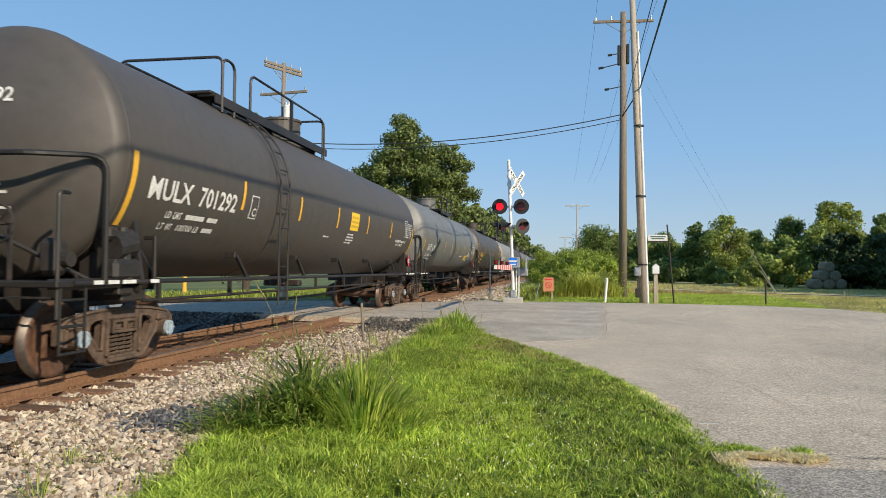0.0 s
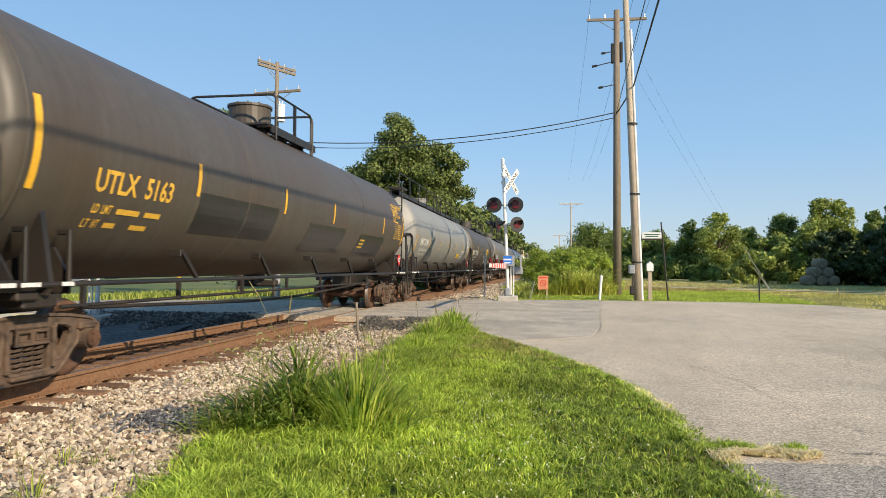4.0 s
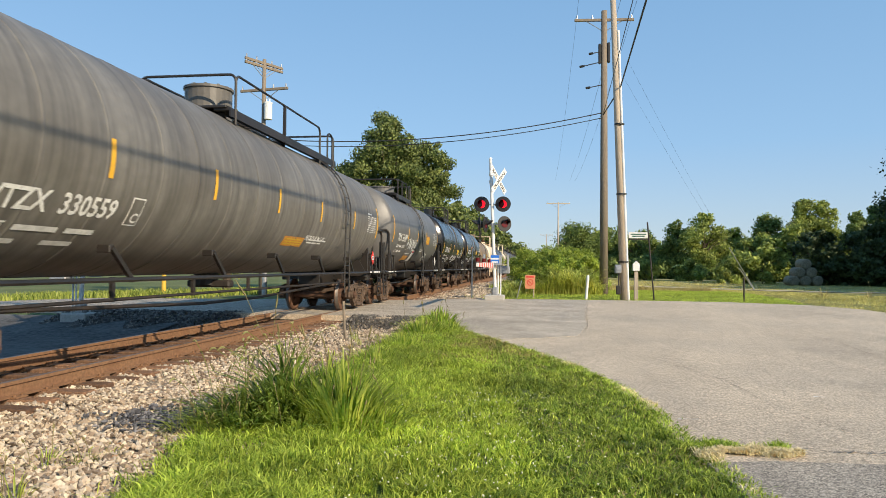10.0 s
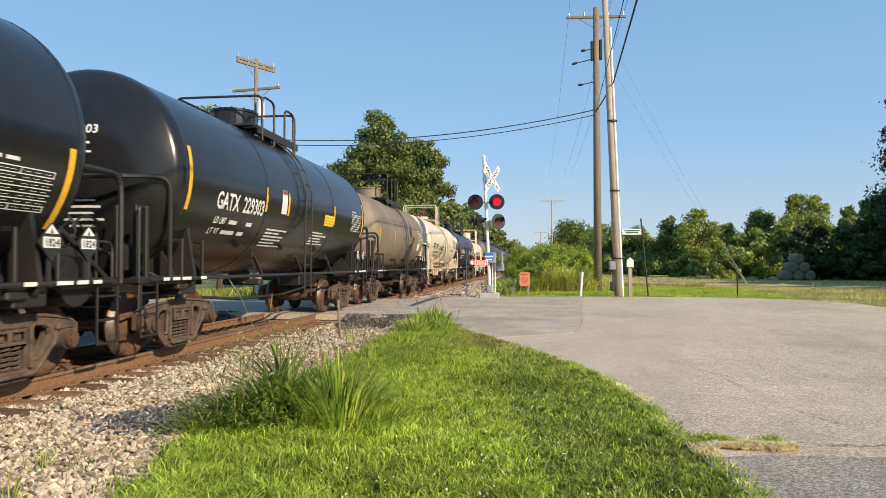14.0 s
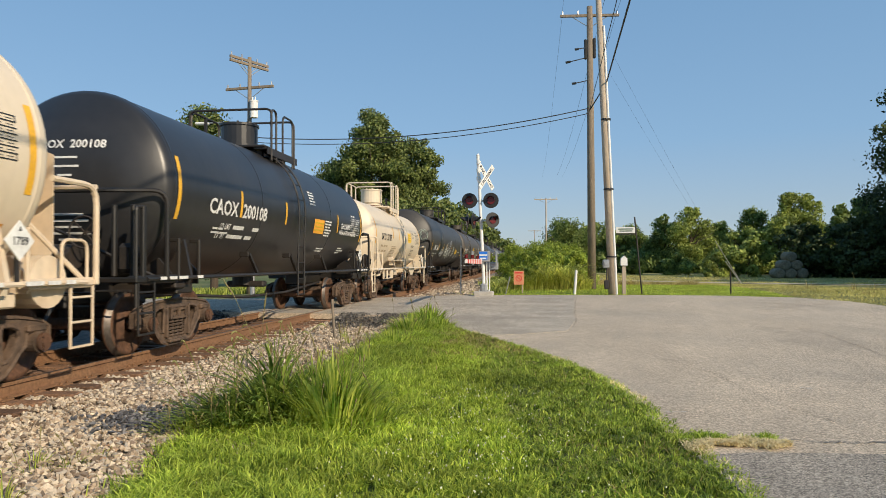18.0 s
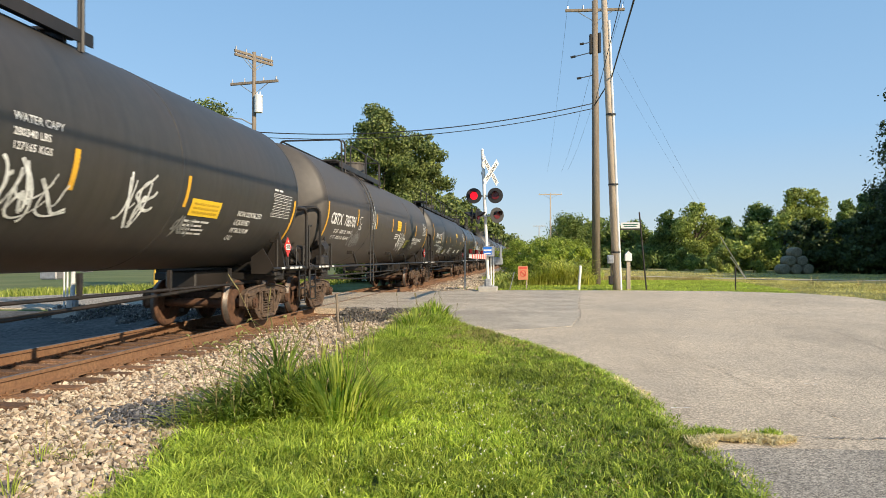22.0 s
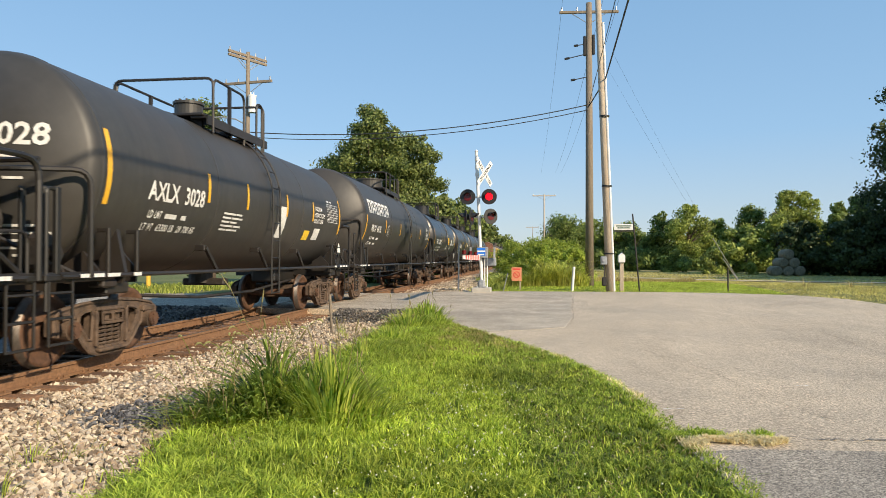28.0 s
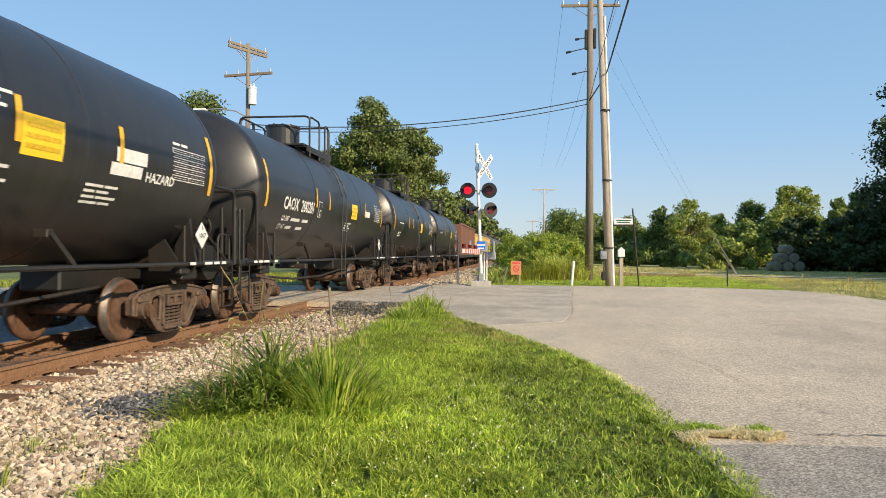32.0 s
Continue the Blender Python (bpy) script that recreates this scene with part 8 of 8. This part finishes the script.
for pts, w in (([(5.82, 17.9), (6.2, 18.35), (6.71, 18.5)], 0.05), ([(6.6, 20.1), (7.2, 21.1), (8.07, 22.0), (8.95, 22.5)], 0.07), ([(6.9, 19.9), (7.5, 20.9), (8.4, 21.7), (9.2, 22.1)], 0.06)):
    ribbon("tyre_mark", pts, w, M_TYRE, "faint curved tyre mark on the asphalt", 0.0355, "tyre mark", 0.01)
ribbon("chalk_mark", [(1.5, 7.73), (1.72, 7.76)], 0.02, M_WPAINT, "short pale scrape on the asphalt", 0.038, "scrape", 0.002)
ribbon("chalk_mark", [(3.46, 9.3), (3.60, 9.28)], 0.03, M_WPAINT, "short white mark on the asphalt", 0.038, "mark", 0.002)

rs = np.random.RandomState(77)
n = 4200
x = 1.36 + 0.95 * rs.rand(n) ** 0.85
y = 6.40 - 0.10 * (x < 1.6) + 0.05 * np.sin(x * 4) + 0.03 * np.sin(x * 17) + rs.normal(size=n) * (0.025 + 0.05 * np.sin(x * 5 + 1) ** 2)
blades("dry_grass", np.stack([x, y, GZ(x, y) + 0.045], 1), 0.05 * rs.uniform(0.4, 1.2, n), 0.010, M_STRAWBL, "dry straw-coloured grass in the road crack", 78, 1.3)
n = 1800
x = 1.25 + 1.0 * rs.rand(n) ** 1.2
y = 6.60 + 0.05 * np.sin(x * 9) + rs.normal(size=n) * 0.06
blades("crack_grass", np.stack([x, y, GZ(x, y) + 0.03], 1), 0.085 * rs.uniform(0.15, 1.2, n) * (0.45 + 0.55 * np.sin(x * 6 + 1) ** 2), 0.010, M_GRASSYEL, "short green grass growing in the road crack", 79, 0.8)
n = 4200
y = 3.0 + 14 * rs.rand(n)
x = road_edge(y) + 0.11 + 0.05 * np.sin(y * 3.1) + 0.03 * np.sin(y * 9.0) + rs.normal(size=n) * 0.035
ok = np.sin(y * 2.3) + 0.7 * np.sin(y * 6.1 + 1) + rs.normal(size=n) * 0.5 > 0.75
x, y, n = x[ok], y[ok], int(ok.sum())
blades("edge_straw", np.stack([x, y, GZ(x, y) + 0.03], 1), 0.05 * rs.uniform(0.5, 1.3, n), 0.010, M_STRAWBL, "dry grass along the edge of the asphalt", 80, 1.2)
n = 5200
y = 3.0 + 14 * rs.rand(n)
x = road_edge(y) + 0.06 + rs.normal(size=n) * 0.06
blades("edge_grass", np.stack([x, y, GZ(x, y) + 0.02], 1), 0.06 * rs.uniform(0.5, 1.3, n), 0.010, M_GRASSYEL, "yellow-green grass creeping onto the asphalt", 87, 1.2)
# grass hanging over the edge of the ballast, and the verge round the camera
n = 9000
y = 2.4 + 14 * rs.rand(n) ** 1.3
x = lawn_left(y) + rs.normal(size=n) * 0.12 - 0.05
blades("edge_grass", np.stack([x, y, GZ(x, y)], 1), 0.15 * rs.uniform(0.4, 1.3, n), 0.012, M_GRASSYEL, "long grass hanging over the ballast edge", 84, 1.0)
n = 36000
y = -9 + 11.8 * rs.rand(n)
x = -2.6 + 4.2 * rs.rand(n) + 0.06 * np.sin(y * 5)
blades("verge_grass", np.stack([x, y, GZ(x, y)], 1), 0.08 * rs.uniform(0.5, 1.3, n), 0.016, M_GRASS, "bright green verge grass beside the road", 85, 0.75)
# clover heads in the lawn
n = 420
y = 3.2 + 5.5 * rs.rand(n) ** 1.2
x = -0.5 + rs.normal(size=n) * 0.55
stones("clover_heads", n, lambda r, k: np.stack([x, y, GZ(x, y) + 0.09 + 0.03 * r.rand(k)], 1), (0.0055, 0.010), M_CLOVER, 6, "small white clover heads in the grass")
# verges beyond the road
def inside(P, outline):
    """Which points lie inside a closed outline."""
    hit = np.zeros(len(P), bool)
    for (xa, ya), (xb, yb) in zip(outline, outline[1:] + outline[:1]):
        cross = (ya > P[:, 1]) != (yb > P[:, 1])
        hit ^= cross & (P[:, 0] < (xb - xa) * (P[:, 1] - ya) / ((yb - ya) or 1e-9) + xa)
    return hit


def scattered(n, outline):
    xs, ys = [p[0] for p in outline], [p[1] for p in outline]
    Q = np.stack([rs.uniform(min(xs), max(xs), n), rs.uniform(min(ys), max(ys), n)], 1)
    Q = Q[inside(Q, outline)]
    return np.concatenate([Q, GZ(Q[:, 0], Q[:, 1])[:, None]], 1)


SHORT = [(-3.2, 27.5), (7.2, 27.2), (9.6, 26.2), (10.2, 30.0), (11.0, 38), (11.0, 43.5), (3.0, 45.5), (-0.5, 34), (-3.2, 30)]
BELT = [(3.0, 46), (11.2, 44), (10.6, 34), (9.7, 26.0), (10.8, 20), (11.5, 10), (19, 10), (20, 24), (17.5, 33), (14.5, 44), (12.5, 56), (3.0, 63)]
P = scattered(60000, SHORT)
blades("verge_grass", P, 0.05 * rs.uniform(0.4, 1.4, len(P)), 0.026, M_GRASS, "short bright green grass across the road", 81, 0.6)
P = scattered(80000, BELT)
tall = tufts(P, 0.8, 14)
blades("straw_grass", P, (0.045 + 0.09 * tall) * rs.uniform(0.4, 1.3, len(P)), 0.020, M_BELT, "bleached yellow-green uncut grass along the field", 86, 1.0)
P = scattered(9000, [(3.0, 45.5), (10.6, 44.2), (11.5, 48), (3.0, 52)])
blades("rough_tufts", P, (0.06 + 0.34 * tufts(P, 1.3, 15) ** 2) * rs.uniform(0.4, 1.3, len(P)), 0.03, M_GRASSDRY, "brownish rough tufts along the field", 88, 0.6)
for i in range(12):
    y = 23 + 14 * tuft_rng.random()
    weed_clump(12.0 + tuft_rng.uniform(0, 4.0), y, 26, 0.3, tuft_rng.uniform(0.35, 0.7), 560 + i, "thin dry weed stalks at the road corner", 0.02, 1, 0.5, M_GRASSDRY)
P = scattered(26000, [(3, 60), (13, 58), (22, 42), (30, 36), (36, 60), (28, 88), (4, 100)])
blades("field_grass", P, 0.13 * rs.uniform(0.3, 1.3, len(P)) * (0.3 + tufts(P, 0.5, 17)), 0.05, M_BELT, "thin stubble and grass of the field", 89, 1.0)
bm = bmesh.new()
last = None
for x, y in [(9.0, 62.0), (12.2, 58.0), (14.9, 53.6), (17.6, 49.0), (20.6, 44.0), (24.0, 38.6), (29.0, 31.0)]:
    w = 0.85 + 0.15 * math.sin(x * 3)
    a, b = bm.verts.new((x - w, y - 0.5 * w, ground_z(x, y) + 0.05)), bm.verts.new((x + w, y + 0.5 * w, ground_z(x, y) + 0.05))
    if last:
        bm.faces.new((last[0], last[1], b, a))
    last = (a, b)
tagged(part("field_path", bm, M_SAND), "pale worn path along the edge of the field", "path", kind="structure")
n = 14000
x = -26 + 12 * rs.rand(n)
y = 26 + 30 * rs.rand(n)
blades("far_side_grass", np.stack([x, y, GZ(x, y)], 1), 0.35 * rs.uniform(0.4, 1.3, n), 0.05, M_VERGE, "sunlit long grass behind the track", 83, 0.5)
# stacked round hay bales in the shade
for i, (dx, dz) in enumerate(((-1.42, 0), (0.0, 0), (1.42, 0), (-0.70, 1.18), (0.71, 1.18), (0.0, 2.36))):
    bm = bmesh.new()
    rb = random.Random(300 + i)
    n, rad = 28, 0.70
    lathe = [(-0.62, 0.02), (-0.66, 0.35), (-0.64, 0.62), (-0.54, 0.70), (-0.2, 0.705), (0.2, 0.705), (0.54, 0.70), (0.64, 0.62), (0.66, 0.35), (0.62, 0.02)]
    rings = [[bm.verts.new((r * math.cos(6.2832 * k / n) * (1 + 0.02 * rb.uniform(-1, 1)), yy + 0.02 * rb.uniform(-1, 1), r * math.sin(6.2832 * k / n) * 0.97 + 0.68)) for k in range(n)] for yy, r in lathe]
    bmesh.ops.scale(bm, vec=(0.86, 0.80, 0.74), verts=bm.verts)
    for ra, rc in zip(rings, rings[1:]):
        for k in range(n):
            bm.faces.new((ra[k], ra[(k + 1) % n], rc[(k + 1) % n], rc[k]))
    bm.faces.new(rings[0])
    bm.faces.new(rings[-1][::-1])
    bmesh.ops.recalc_face_normals(bm, faces=bm.faces)
    bale = part("hay_bale", bm, M_HAY, None, smooth=True)
    bale.matrix_world = pose(25.9 + dx * 0.84, 72.0 + dx * 0.2, ground_z(25.9, 72.0) + dz * 0.70, 0, 0, 14 + rb.uniform(-4, 4))
    tagged(bale, "weathered grey round hay bale in a stack", "hay bale", "stack of hay bales")
tree("bush", 20.6, 78, 2.8, 3.2, 4000, 0.12, M_LEAF2, 231, "thin olive shrub at the edge of the field", 0.05, 0.05, 18)

# rank growth in front of the bushes
n = 15000
x = -1.9 + 4.9 * rs.rand(n)
y = 33.0 + 11 * rs.rand(n) ** 1.2
rise = np.clip(0.2 + 0.8 * np.interp(x - 0.05 * (y - 33), [-2, -0.6, 0.8, 2.2, 3.0], [0.1, 0.45, 0.9, 1.0, 0.75]), 0, 1.2) * (0.55 + 0.7 * tufts(np.stack([x, y], 1), 2.4, 21))
reeds = empty("reed_bank", pose(0, 0, 0))
tagged(reeds, "bank of tall yellow-green reeds and weeds beside the track", "weeds")
arching("foliage", np.stack([x, y, GZ(x, y)], 1), 1.85 * rise * rs.uniform(0.3, 1.1, n), 0.032, 0.85, M_REED, reeds, 90)
n = 3500
y = 29 + 30 * rs.rand(n)
x = np.where(y < 40, -2.0, -2.9) + 1.2 * rs.rand(n)
blades("track_side_weeds", np.stack([x, y, GZ(x, y) - 0.05], 1), 0.35 * rs.uniform(0.3, 1.2, n), 0.04, M_VERGE, "low weeds along the track", 91, 0.5)


# ---- movement ----
def motions():
    """The whole train rolls towards and past the camera at one speed; every axle turns with it; added covers make the
    two lamps flash in turn.
    """
    end = 32.0
    for c in CARS:
        p = c.location.copy()
        walk(c, [(2.0 * i, pose(p.x, p.y - SPEED * 2.0 * i, 0)) for i in range(17)])
    turn = SPEED / 0.457
    steps = [i * 2 / FPS for i in range(int(end * FPS / 2) + 1)]
    for w in SPINNING:
        p = w.location.copy()
        walk(w, [(t, Matrix.Translation(p) @ Matrix.Rotation(turn * t, 4, "X")) for t in steps])
    period, first = 1.243, 0.05
    dark = ((2.5, 4.2), (16.0, 19.1), (29.4, 31.6))       # stretches in which neither lamp shows lit
    for k, s in enumerate(FLASH_COVERS):
        p = s.location.copy()
        shut = [pose(*p), pose(*p, 0, 0, -85)]          # closed over the lens, swung open beside it

        def state(t):
            if any(a < t < b for a, b in dark):
                return shut[0]
            right = int(math.floor((t - first) / (period / 2))) % 2 == 0
            return shut[1] if right == (k == 1) else shut[0]
        cuts = sorted([first + n * period / 2 for n in range(52)] + [e for span in dark for e in span])
        rows = [(0.0, state(0.0))]
        for t in cuts:
            if 2 / FPS < t < end - 0.1 and state(t - 0.02) is not state(t + 0.02) and t - 1 / FPS > rows[-1][0]:
                rows += [(t - 1 / FPS, state(t - 0.02)), (t + 1 / FPS, state(t + 0.02))]
        rows.append((end, rows[-1][1]))
        walk(s, rows)


motions()
